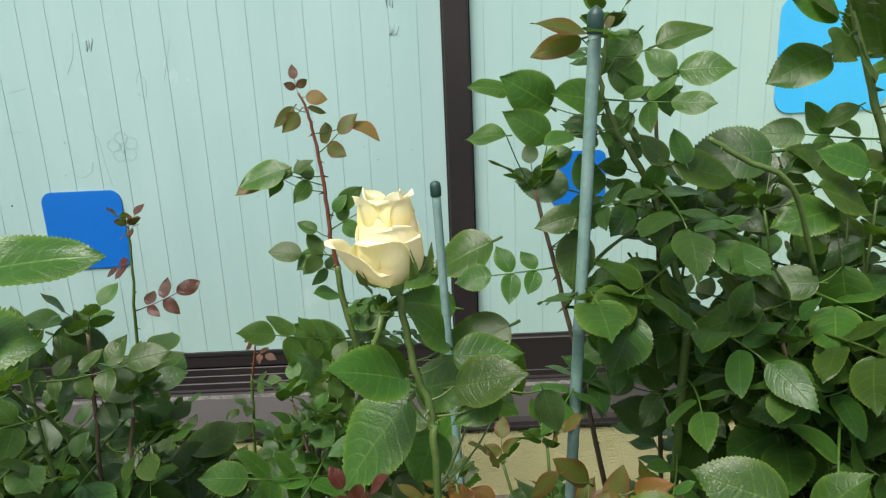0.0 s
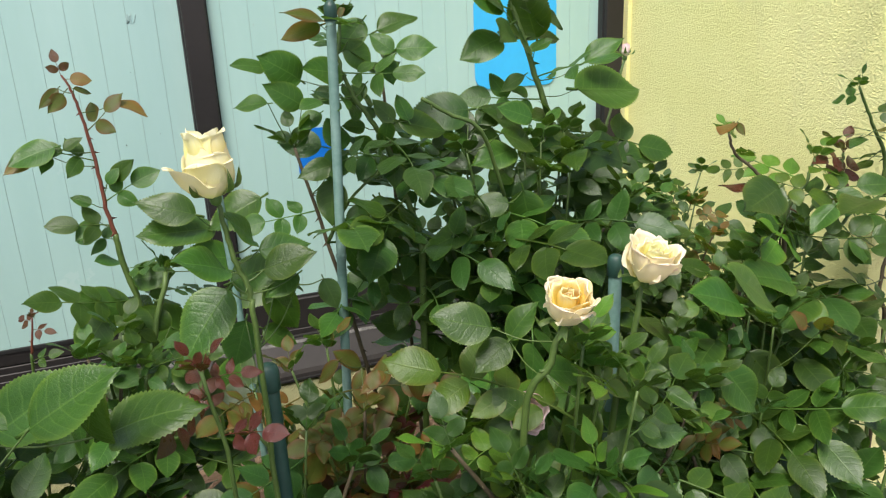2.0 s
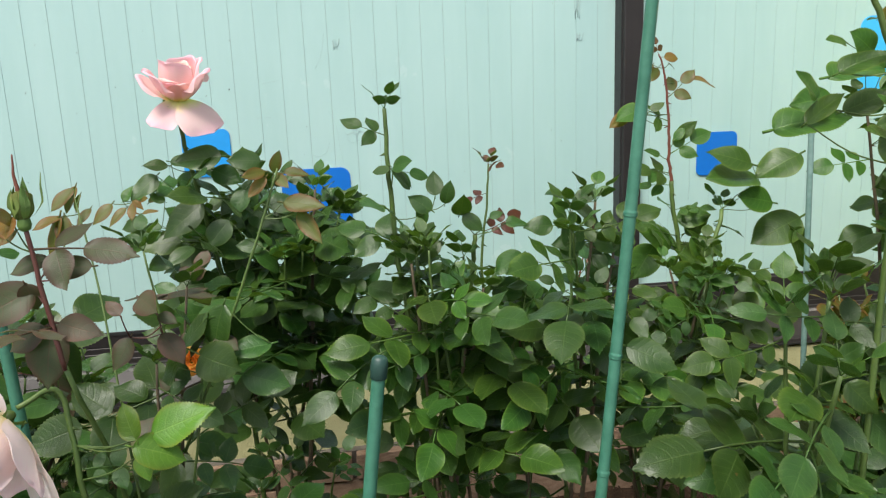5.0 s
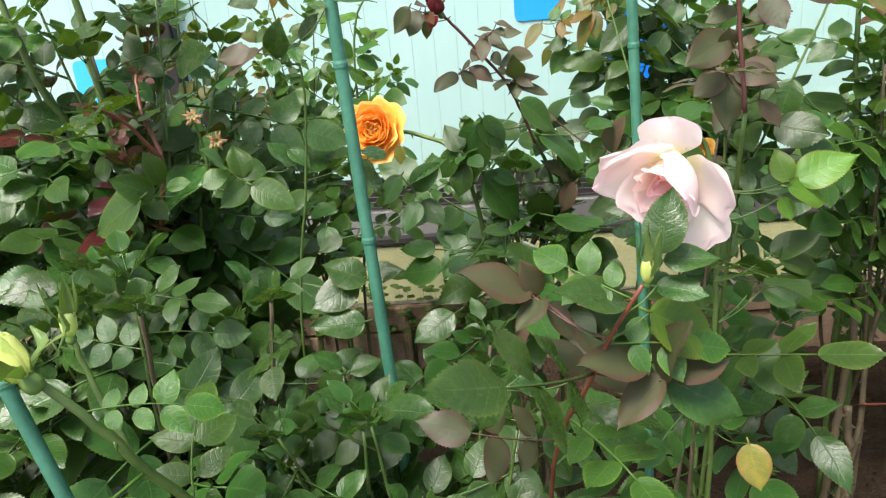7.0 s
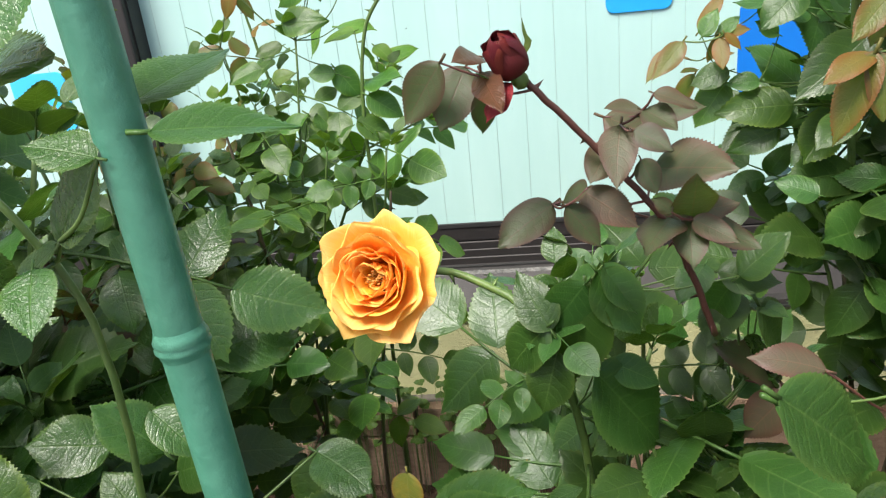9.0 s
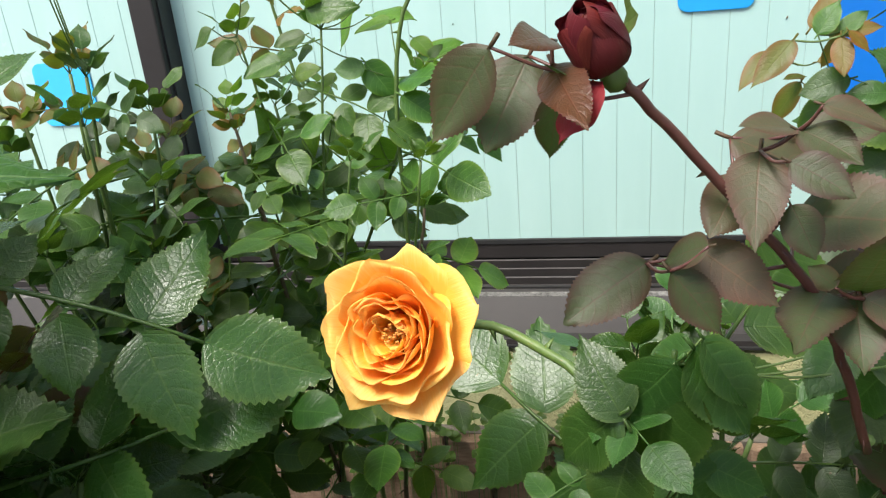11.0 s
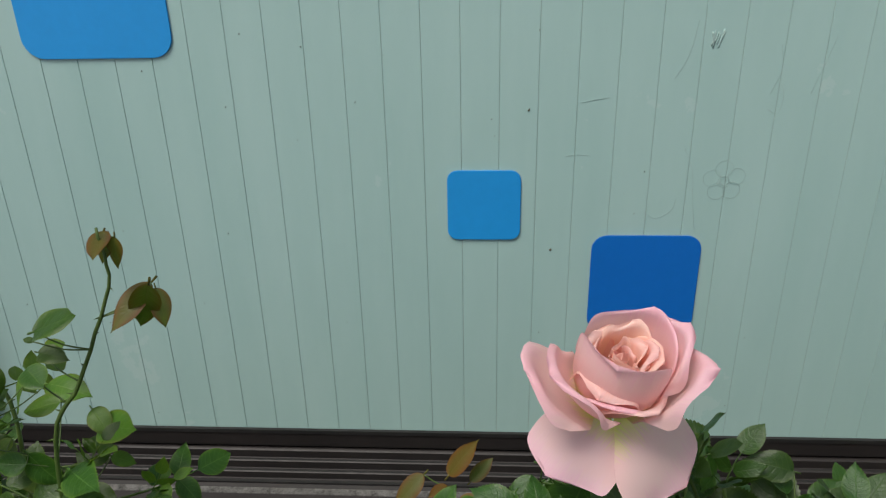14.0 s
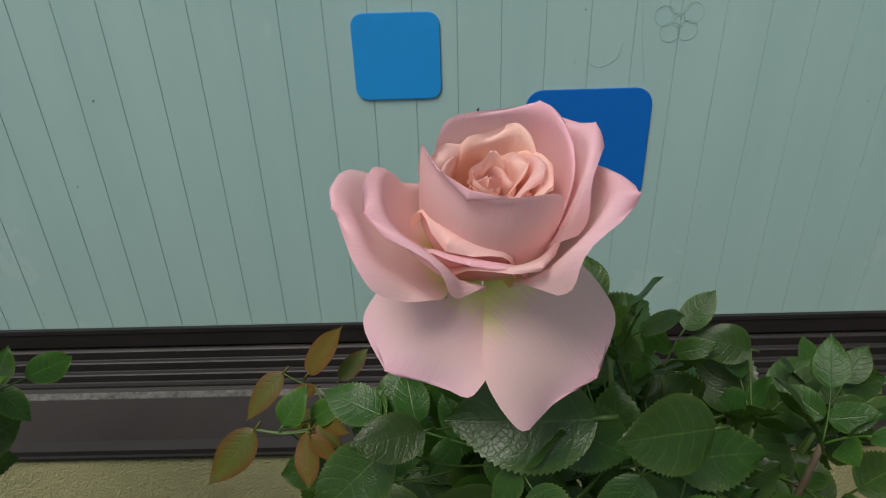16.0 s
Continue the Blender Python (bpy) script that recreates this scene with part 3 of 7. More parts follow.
for k in range(46):
    x, z = (0.057, 0.511) if k == 0 else (0.092, 0.314) if k == 1 else (rng.uniform(-0.75, 0.85), rng.uniform(0.02, 0.75))
    verts, faces = [], []
    r = 0.0014 if k < 2 else rng.uniform(0.0004, 0.0009)
    tube(verts, faces, [Vector((x, -0.0004, z)), Vector((x + r, -0.0006, z + r)), Vector((x + 1.2 * r, -0.0004, z + 2.2 * r))], r, r * 0.4, 5)
    tagged(put("dirt_speck", mesh_from("dirt_speck", verts, faces, CANE_OLD)), "tiny brown speck of dirt on the mint door", "dirt speck", "specks on the door")


# ---- roses: leaves ----
def leaf_width(u, blunt=0.74):
    """Half-width of a leaflet along its length, about 1 at the widest, drawn out to a short point."""
    return u ** 0.56 * (1 - u) ** blunt * 2.44 * (1 - 0.5 * u ** 8) if 0 < u < 1 else 0.0


def add_leaflet(verts, faces, uvs, base, turn, length, width, fold, curl, wave, rng, rows=8, inner=(-0.6, 0, 0.6)):
    """An ovate leaflet with a channelled midrib, domed halves and two forward-leaning teeth a row on each margin."""
    ph, blunt, lean = rng.uniform(0, 6.28), rng.uniform(0.7, 0.98), rng.uniform(-0.08, 0.08)
    tooth = width * rng.uniform(0.018, 0.032)

    def point(u, v, out=0.0, along=0.0):
        w = width * leaf_width(u, blunt) * 0.5
        x = v * w + (out if v > 0 else -out) * min(1.0, w / (width * 0.12))
        dome = abs(x) * (1.25 - 0.75 * abs(v))
        z = fold * dome - curl * length * u * u + wave * width * math.sin(ph + 7 * u + 2.2 * v) * abs(v) ** 1.5
        verts.append(base + turn @ Vector((x + lean * length * u * u, length * (u + along), z)))
        uvs.append((u, 0.5 + 0.5 * v))
        return len(verts) - 1

    n = len(inner)
    grid = [[point(i / rows, v) for v in inner] for i in range(rows)]
    tip = point(1.0, 0.0, 0.0, 0.025)
    for i in range(rows):
        for k in range(n - 1):
            a, b = grid[i][k], grid[i][k + 1]
            if i + 1 < rows:
                faces.append((a, b, grid[i + 1][k + 1], grid[i + 1][k]))
            else:
                faces.append((a, b, tip))
    step = 1 / (rows * 4)
    for side, col in ((-1, 0), (1, n - 1)):
        last = point(0.004, side)
        for i in range(rows):
            ring = [last]
            for q in range(1, 5):
                j = i * 4 + q
                if j == rows * 4:
                    ring.append(tip)
                elif q % 2:
                    ring.append(point(j * step, side, tooth, 0.5 * step))
                else:
                    ring.append(point(j * step, side, -0.3 * tooth))
            last = ring[-1]
            f = ring[::-1] + [grid[i][col]] + ([grid[i + 1][col]] if i + 1 < rows else [])
            faces.append(tuple(f if side < 0 else f[::-1]))


LEAF_CACHE = {}


def leaf_mesh(kind, variant, leaflets):
    """A compound rose leaf with a unit-long end leaflet; grows along y from its foot."""
    key = (kind, variant, leaflets)
    if key in LEAF_CACHE:
        return LEAF_CACHE[key]
    rng = random.Random(hash((variant * 7 + leaflets)) % 1000)
    verts, faces, uvs = [], [], []
    pairs = (leaflets - 1) // 2
    stalk = 0.42 + 0.62 * pairs if leaflets > 1 else 0.28
    droop = rng.uniform(0.05, 0.3)
    bend = rng.uniform(-0.15, 0.15)
    line = [Vector((bend * (stalk * t) ** 2, stalk * t, -droop * stalk * t * t * 0.6)) for t in [i / 6 for i in range(7)]]
    tube(verts, faces, line, 0.026, 0.016, 5)
    uvs += [(0.5, 0.5)] * len(verts)
    narrow = rng.uniform(0.62, 0.76)
    for p in range(pairs):
        f = 1 - (p + 1) * 0.62 / stalk + 0.06
        at = line[0].lerp(line[-1], max(f, 0.1))
        size = (0.86, 0.7, 0.55)[min(p, 2)] * rng.uniform(0.92, 1.06)
        for side in (-1, 1):
            d = Vector((side * 1.0, rng.uniform(0.35, 0.6), rng.uniform(-0.25, 0.2)))
            t = frame_of(d, (rng.uniform(-0.2, 0.2), -0.1, 1))
            add_leaflet(verts, faces, uvs, at + Vector((side * 0.03, 0, 0)), t, size, size * narrow, rng.uniform(0.06, 0.3), rng.uniform(0.0, 0.2), rng.uniform(0.03, 0.08), rng)
    d = line[-1] - line[-2]
    t = frame_of(d, (rng.uniform(-0.15, 0.15), 0, 1))
    add_leaflet(verts, faces, uvs, line[-1], t, 1.0, narrow * 1.02, rng.uniform(0.06, 0.3), rng.uniform(0.02, 0.22), rng.uniform(0.03, 0.08), rng)
    LEAF_CACHE[key] = mesh_from("leaf", verts, faces, LEAF[kind], uvs)
    return LEAF_CACHE[key]


def leaf(parent, at, d, up, size, kind="mid", rng=random, leaflets=None, name="leaf"):
    """One leaf at a place, along d, with its upper face towards up; size: the end leaflet's length."""
    n = leaflets or rng.choice((3, 5, 5, 5, 7))
    me = leaf_mesh(kind, rng.randrange(6), n)
    m = Matrix.Translation(at) @ frame_of(d, up).to_4x4() @ Matrix.Diagonal((size, size, size, 1))
    return put(name, me, parent, m)


def blade(parent, foot, tip, facing, width=0.68, kind="mid", seed=0, fold=0.25, curl=0.12):
    """One leaflet seen singly, from foot to tip, its upper face towards facing."""
    rng = random.Random(seed)
    verts, faces, uvs = [], [], []
    add_leaflet(verts, faces, uvs, Vector((0, 0, 0)), Matrix.Identity(3), 1.0, width, fold, curl, rng.uniform(0.03, 0.07), rng, 12, (-0.72, -0.36, 0, 0.36, 0.72))
    tube(verts, faces, [Vector((0, -0.14, 0.01)), Vector((0, -0.05, 0.0)), Vector((0, 0.02, 0))], 0.022, 0.02, 5)
    uvs += [(0.5, 0.5)] * (len(verts) - len(uvs))
    me = mesh_from("leaflet", verts, faces, LEAF[kind], uvs)
    d = Vector(tip) - Vector(foot)
    m = Matrix.Translation(foot) @ frame_of(d, facing).to_4x4() @ Matrix.Diagonal((d.length, d.length, d.length, 1))
    return put("leaflet", me, parent, m)


# ---- roses: canes ----
def cane(parent, points, r0, r1, mat=None, thorns=0.02, seed=0, name="cane", per=6):
    """A tapered cane through the points, with hooked thorns about every so many metres."""
    mat = mat or CANE
    rng = random.Random(seed)
    line = spline(points, per)
    for i in range(1, len(line) - 1):
        line[i] = line[i] + Vector((rng.gauss(0, 1), rng.gauss(0, 1), 0)) * r0 * 0.16
    verts, faces = [], []
    tube(verts, faces, line, r0, r1, 8)
    gone, step = 0.0, thorns
    for i in range(len(line) - 1):
        d = line[i + 1] - line[i]
        gone += d.length
        if thorns and gone > step:
            gone, step = 0.0, thorns * rng.uniform(0.5, 1.6)
            r = r0 + (r1 - r0) * i / len(line)
            out = d.orthogonal().normalized()
            out.rotate(Matrix.Rotation(rng.uniform(0, 6.28), 3, d.normalized()))
            b = line[i] + out * r * 0.8
            ln = min(0.0075, r * 3.0)
            dn = d.normalized()
            sd = dn.cross(out)
            s = len(verts)
            verts += [b + dn * r * 0.75, b - dn * r * 0.75, b + sd * r * 0.25, b - sd * r * 0.25, b + out * ln - dn * ln * 0.35]
            faces += [(s, s + 2, s + 4), (s + 2, s + 1, s + 4), (s + 1, s + 3, s + 4), (s + 3, s, s + 4)]
    put(name, mesh_from("cane", verts, faces, mat), parent)
    CANES.setdefault(parent.name, []).extend(line[::2])
    return line


CANES, BUSHES = {}, {}


def blades(which, kind, facing, rows):
    """Single leaflets of the bush whose label holds `which`, each with a stalk to its nearest cane."""
    parent = next(ob for label, ob in BUSHES.items() if which in label)
    rng = random.Random(len(which) + len(rows))
    stalk_mat = {"red": CANE_RED, "purple": CANE_PURPLE}.get(kind, CANE)
    feet = []
    for n, (ax, ay, az, bx, by, bz) in enumerate(rows):
        foot, tip = Vector((ax, ay, az)), Vector((bx, by, bz))
        face = Vector(facing) + Vector((rng.uniform(-0.35, 0.35), rng.uniform(-0.25, 0.25), rng.uniform(-0.3, 0.4)))
        d = (tip - foot)
        slim = {"bronze": 0.7, "red": 0.66, "purple": 0.95}.get(kind, 1.0)
        blade(parent, foot, tip, face, rng.uniform(0.62, 0.76) * slim, kind, n + 31 * len(rows), rng.uniform(0.08, 0.34), rng.uniform(0.02, 0.24))
        near = min(CANES.get(parent.name, [foot]) + feet, key=lambda q: (q - foot).length_squared + (0.02 if q.z > foot.z else 0.0))
        if 0.004 < (near - foot).length < 0.09:
            verts, faces = [], []
            sag = (near - foot).length * 0.08
            tube(verts, faces, spline([near, near.lerp(foot, 0.5) + Vector((0, 0, -sag)), foot], 4), 0.0007, 0.0005, 5)
            put("leaf_stalk", mesh_from("leaf_stalk", verts, faces, stalk_mat), parent)
        feet.append(foot)


def leafy(parent, line, start, spacing, size, kinds, rng, lift=0.35, spread=1.0, front=0.3, tip=True, tip_kind=None, leaflets=None):
    """Sets leaves in a spiral along a cane's line from the share `start` on."""
    total = sum((line[i + 1] - line[i]).length for i in range(len(line) - 1))
    gone, nxt, ang = 0.0, total * start, rng.uniform(0, 6.28)
    for i in range(len(line) - 1):
        seg = line[i + 1] - line[i]
        while gone + seg.length >= nxt:
            p = line[i] + seg * max(0.0, (nxt - gone)) / max(seg.length, 1e-6)
            ang += 2.4 + rng.uniform(-0.35, 0.35)
            f = nxt / total
            d = Vector((math.cos(ang) * spread, math.sin(ang) * spread - front, lift - 0.15 + rng.uniform(-0.45, 0.3)))
            up = Vector((rng.uniform(-0.45, 0.45), -0.75 + rng.uniform(-0.5, 0.4), 0.85))
            k = tip_kind if (tip_kind and f > 0.86) else rng.choice(kinds)
            s = size * rng.uniform(0.85, 1.3) * (0.62 if f > 0.9 else 1.0)
            leaf(parent, p, d, up, s, k, rng, leaflets)
            nxt += spacing * rng.uniform(0.8, 1.5)
        gone += seg.length
    if tip:
        d = (line[-1] - line[-3]).normalized()
        for q in range(3):
            a = ang + q * 2.1
            leaf(parent, line[-1], d * 0.9 + Vector((math.cos(a), math.sin(a), 0)) * 0.55, (-math.cos(a), -math.sin(a), 1.2), size * 0.5, tip_kind or rng.choice(kinds), rng, 3)


def thicket(parent, foot, centre, radii, n, size, kinds, seed, spacing=0.032, start=0.42, r=0.0042, mat=None, leaflets=None, tip_kind=None, lift=0.3):
    """A few main canes from a foot on the soil, side shoots from them into an egg-shaped crown, leafy in their upper part."""
    rng = random.Random(seed)
    mains = []
    for k in range(n):
        a, e = rng.uniform(0, 6.28), rng.uniform(-0.75, 1.0)
        q = rng.uniform(0.55, 1.0)
        c = math.sqrt(max(0.0, 1 - e * e))
        tip = Vector(centre) + Vector((radii[0] * c * math.cos(a) * q, radii[1] * c * math.sin(a) * q, radii[2] * e * q))
        tint = tip_kind if rng.random() < 0.22 else None
        if k < max(2, n // 4):
            b = Vector((foot[0] + rng.uniform(-0.03, 0.03), foot[1] + rng.uniform(-0.03, 0.03), GROUND - 0.01))
            mid = b.lerp(Vector(centre), 0.5) + Vector((rng.uniform(-0.4, 0.4) * radii[0], rng.uniform(-0.4, 0.4) * radii[1], 0))
            near = mid.lerp(tip, 0.6) + Vector((0, 0, 0.02))
            line = cane(parent, [b, b.lerp(mid, 0.5) + Vector((rng.uniform(-.012, .012), rng.uniform(-.012, .012), 0)), mid, near, tip], r * rng.uniform(0.9, 1.3), r * 0.4, mat or (CANE if rng.random() < 0.3 else CANE_OLD), 0.016, rng.randrange(9999), per=5)
            mains.append(line)
            leafy(parent, line, start, spacing * 1.5, size * 1.14, kinds, rng, lift, leaflets=leaflets, tip_kind=tint)
        else:
            main = min(rng.sample(mains, 2), key=lambda m: (m[-1] - tip).length)
            f = min(0.88, max(0.3, start + rng.uniform(-0.2, 0.2)))
            p = main[int(f * (len(main) - 1))]
            while p.z > tip.z + 0.03 and f > 0.3:
                f -= 0.08
                p = main[int(f * (len(main) - 1))]
            bend = p.lerp(tip, 0.5) + Vector((rng.uniform(-0.012, 0.012), rng.uniform(-0.012, 0.012), 0.01))
            line = cane(parent, [p, bend, tip], r * 0.6, r * 0.32, mat or CANE, 0.03, rng.randrange(9999), per=7)
            leafy(parent, line, 0.25, spacing * 1.4, size * 1.14, kinds, rng, lift, leaflets=leaflets, tip_kind=tint)


# ---- roses: blooms ----
def petal_mesh(rng, L, W, r0, phi0, phi1, bend, wrap, roll, ruffle, mat, nu=18, nv=20, point=0.0, um=0.66, sq=2.6, tip=0.0, skew=0.0, lobe=0.03):
    """A petal in its flower's space (axis z), its middle in the direction of +x."""
    verts, faces, uvs = [], [], []
    rho, z, last = r0, 0.0, 0.0
    rows = [(rho, z, 0.0)]
    for i in range(1, nu + 1):
        u = 1 - (1 - i / nu) ** 1.5
        phi = radians(phi0 + (phi1 - phi0) * ((u + last) / 2) ** bend)
        rho += math.sin(phi) * L * (u - last)
        z += math.cos(phi) * L * (u - last)
        last = u
        rows.append((rho, z, u))
    ph = rng.uniform(0, 6.28)
    end = radians(phi1)
    for rho, z, u in rows:
        half = W * (0.24 + 0.76 * math.sin(u / um * math.pi / 2)) if u < um else W * max(0.0, 1 - ((u - um) / (1 - um)) ** sq) ** 0.5
        rc = max(wrap, 0.35 * half, rho * 0.9)
        for k in range(nv + 1):
            v = 2 * k / nv - 1
            a = v * half / rc * (1 + skew * v)
            out = rho - rc * (1 - math.cos(a))
            side = rc * math.sin(a)
            far = max(0.0, (u - 0.7) / 0.3) ** 2
            ext = L * far * (lobe * math.sin(2 * ph + 3.6 * v) + tip * (1 - abs(v)) ** 1.6)
            v = v * half / W
            edge = ((abs(v) * min(1.0, u * 1.6)) ** 4 + max(0.0, 0.9 * (u - 0.5) / 0.5) ** 4) ** 0.25
            curl = roll * max(0.0, edge - 0.68) ** 2 * 10.0 * u
            wob = ruffle * u * u * (math.sin(ph + 3.3 * v + 2 * u) + 0.5 * math.sin(2 * ph + 6.5 * v) * edge)
            tipz = point * L * max(0.0, u - 0.8) * (1 - abs(v)) * 2
            verts.append((out + curl + wob + ext * math.sin(end), side, z - curl * 0.6 + wob * 0.5 + tipz + ext * math.cos(end)))
            uvs.append((u, 0.5 + 0.5 * v))
    for i in range(nu):
        for k in range(nv):
            a = i * (nv + 1) + k
            faces.append((a, a + nv + 1, a + nv + 2, a + 1))
    return mesh_from("petal", verts, faces, mat, uvs)


def bloom(parent, at, axis, rings, seed, turn=0.0, hip=0.008, sepals=5, sepal_len=0.025, sepal_phi=(60, 120), name="flower", label="", sepal_w=0.17):
    """A flower head under a bush: rings of petals from the heart outwards, hip and sepals."""
    rng = random.Random(seed)
    q = Vector((0, 0, 1)).rotation_difference(Vector(axis).normalized()).to_matrix().to_4x4()
    base = Matrix.Translation(at) @ q @ Matrix.Rotation(radians(turn), 4, "Z")
    verts, faces = [], []
    prof = [(-0.9, 0.35), (-0.75, 0.8), (-0.4, 1.0), (0.0, 0.85), (0.25, 0.55)]
    for zz, rr in prof:
        for k in range(10):
            a = 2 * math.pi * k / 10
            verts.append((hip * 0.75 * rr * math.cos(a), hip * 0.75 * rr * math.sin(a), zz * hip * 1.5))
    for i in range(len(prof) - 1):
        for k in range(10):
            a, b = i * 10 + k, i * 10 + (k + 1) % 10
            faces.append((a, b, b + 10, a + 10))
    faces += [tuple(range(10))[::-1], tuple(len(prof) * 10 - 10 + k for k in range(10))]
    head = put(name, mesh_from("hip", verts, faces, SEPAL, [(0.5, 0.3)] * len(verts)), parent, base, label)

    def sub(nm, me, m):
        ob = new(nm, me)
        ob.parent = head
        ob.matrix_basis = m
        return ob

    for k in range(sepals):
        me = petal_mesh(rng, sepal_len * rng.uniform(0.8, 1.2), sepal_len * sepal_w, hip * 0.5, sepal_phi[0] + rng.uniform(-12, 12), sepal_phi[1] + rng.uniform(-25, 25), 1.2, 0.01, 0.002, 0.001, SEPAL, 6, 4, 1.2)
        sub("sepal", me, Matrix.Rotation(2 * math.pi * k / max(sepals, 1) + 0.3, 4, "Z"))
    for n, L, W, r0, p0, p1, bend, wrap, roll, ruffle, mat, first, *more in rings:
        form = more[0] if more else {}
        for k in range(n):
            j = lambda s: rng.uniform(1 - s, 1 + s)
            me = petal_mesh(rng, L * j(0.08), W * j(0.08), r0, p0 + rng.uniform(-5, 5), p1 + rng.uniform(-9, 9), bend, wrap, roll * j(0.4), ruffle, mat, **form)
            sub("petal", me, Matrix.Rotation(radians(first + 360 * k / n + (rng.uniform(-9, 9) if n > 1 else 0)), 4, "Z"))
    return head


def stamens(head, n, length, offset, seed):
    """A loose tuft of amber stamens in a flower's heart."""
    rng = random.Random(seed)
    verts, faces = [], []
    for k in range(n):
        a, q = rng.uniform(0, 6.28), rng.uniform(0.1, 1.0)
        foot = Vector((offset[0], offset[1], length * 0.4))
        tip = foot + Vector((math.cos(a) * q * length * 0.4, math.sin(a) * q * length * 0.4, length * rng.uniform(0.5, 0.75)))
        tube(verts, faces, [foot, foot.lerp(tip, 0.6), tip], 0.00025, 0.0002, 4)
        tube(verts, faces, [tip - Vector((0.0007, 0, 0)), tip + Vector((0.0002, 0, 0.0004)), tip + Vector((0.0009, 0, 0))], 0.0005, 0.0006, 5)
    ob = new("stamens", mesh_from("stamens", verts, faces, STAMEN))
    ob.parent = head
    return ob


def side_angle(axis, way):
    """The turn about a flower's axis, in degrees, at which a petal points the given way."""
    q = Vector((0, 0, 1)).rotation_difference(Vector(axis).normalized())
    v = q.inverted() @ Vector(way)
    return math.degrees(math.atan2(v.y, v.x))


def half_open(mat, heart, s=1.0, flare=True):
    """Rings of a squat, half-open rose about 4.6 cm tall at s = 1, fuller below than above."""
    rows = [
        (4, 0.038, 0.008, 0.0015, 14, -4, 1.0, 0.004, 0.003, 0.002, heart, 0, {"lobe": 0.06}),
        (4, 0.042, 0.011, 0.003, 30, -8, 0.8, 0.006, 0.004, 0.002, heart, 40, {"lobe": 0.05}),
        (4, 0.043, 0.016, 0.004, 50, -18, 0.6, 0.010, 0.005, 0.0016, heart, 75),
        (2, 0.038, 0.020, 0.005, 78, -22, 0.5, 0.013, 0.005, 0.0016, mat, 20),
        (2, 0.033, 0.022, 0.005, 90, -22, 0.5, 0.014, 0.005, 0.0016, mat, 100),
    ]
    if flare:
        rows += [
            (1, 0.030, 0.022, 0.006, 92, -18, 0.5, 0.015, 0.006, 0.002, mat, -35),
            (1, 0.032, 0.022, 0.005, 90, -14, 0.5, 0.015, 0.009, 0.002, mat, 250, {"tip": 0.04}),
            (1, 0.036, 0.027, 0.006, 88, 14, 0.6, 0.018, 0.008, 0.002, mat, 202, {"tip": 0.08}),
        ]
    return [(r[0], *(x * s for x in r[1:4]), *r[4:7], *(x * s for x in r[7:10]), *r[10:]) for r in rows]


def cup_open(mat, heart, s=1.0):
    """Rings of an open cupped rose about 5 cm across at s = 1."""
    rows = [
        (4, 0.030, 0.008, 0.002, 14, -18, 1.0, 0.005, 0.002, 0.001, heart, 0),
        (4, 0.034, 0.012, 0.003, 28, -14, 0.9, 0.008, 0.004, 0.0016, heart, 20),
        (5, 0.035, 0.013, 0.004, 40, -4, 0.7, 0.009, 0.004, 0.002, heart, 50),
        (5, 0.037, 0.017, 0.005, 58, -4, 0.6, 0.013, 0.005, 0.0022, mat, 10),
        (4, 0.038, 0.021, 0.006, 74, -4, 0.55, 0.017, 0.006, 0.0026, mat, 45),
        (2, 0.030, 0.019, 0.006, 88, 2, 0.6, 0.019, 0.006, 0.0024, mat, 80),
    ]
    return [(r[0], *(x * s for x in r[1:4]), *r[4:7], *(x * s for x in r[7:10]), *r[10:]) for r in rows]


def bud(parent, at, axis, length, width, mat, seed, name="bud", sep=1.3, phi=(12, 10)):
    """A closed pointed bud wrapped in sepals."""
    s = length
    rings = [(4, s, width * 0.85, width * 0.2, 24, -22, 1.0, width * 0.42, 0.0, 0.0004, mat, 0),
             (3, s * 0.93, width * 0.9, width * 0.24, 30, -24, 1.0, width * 0.48, 0.0, 0.0004, mat, 40)]
    return bloom(parent, at, axis, rings, seed, 0, width * 0.42, 5, length * sep, phi, name, sepal_w=0.17 if sep < 1.6 else 0.11)


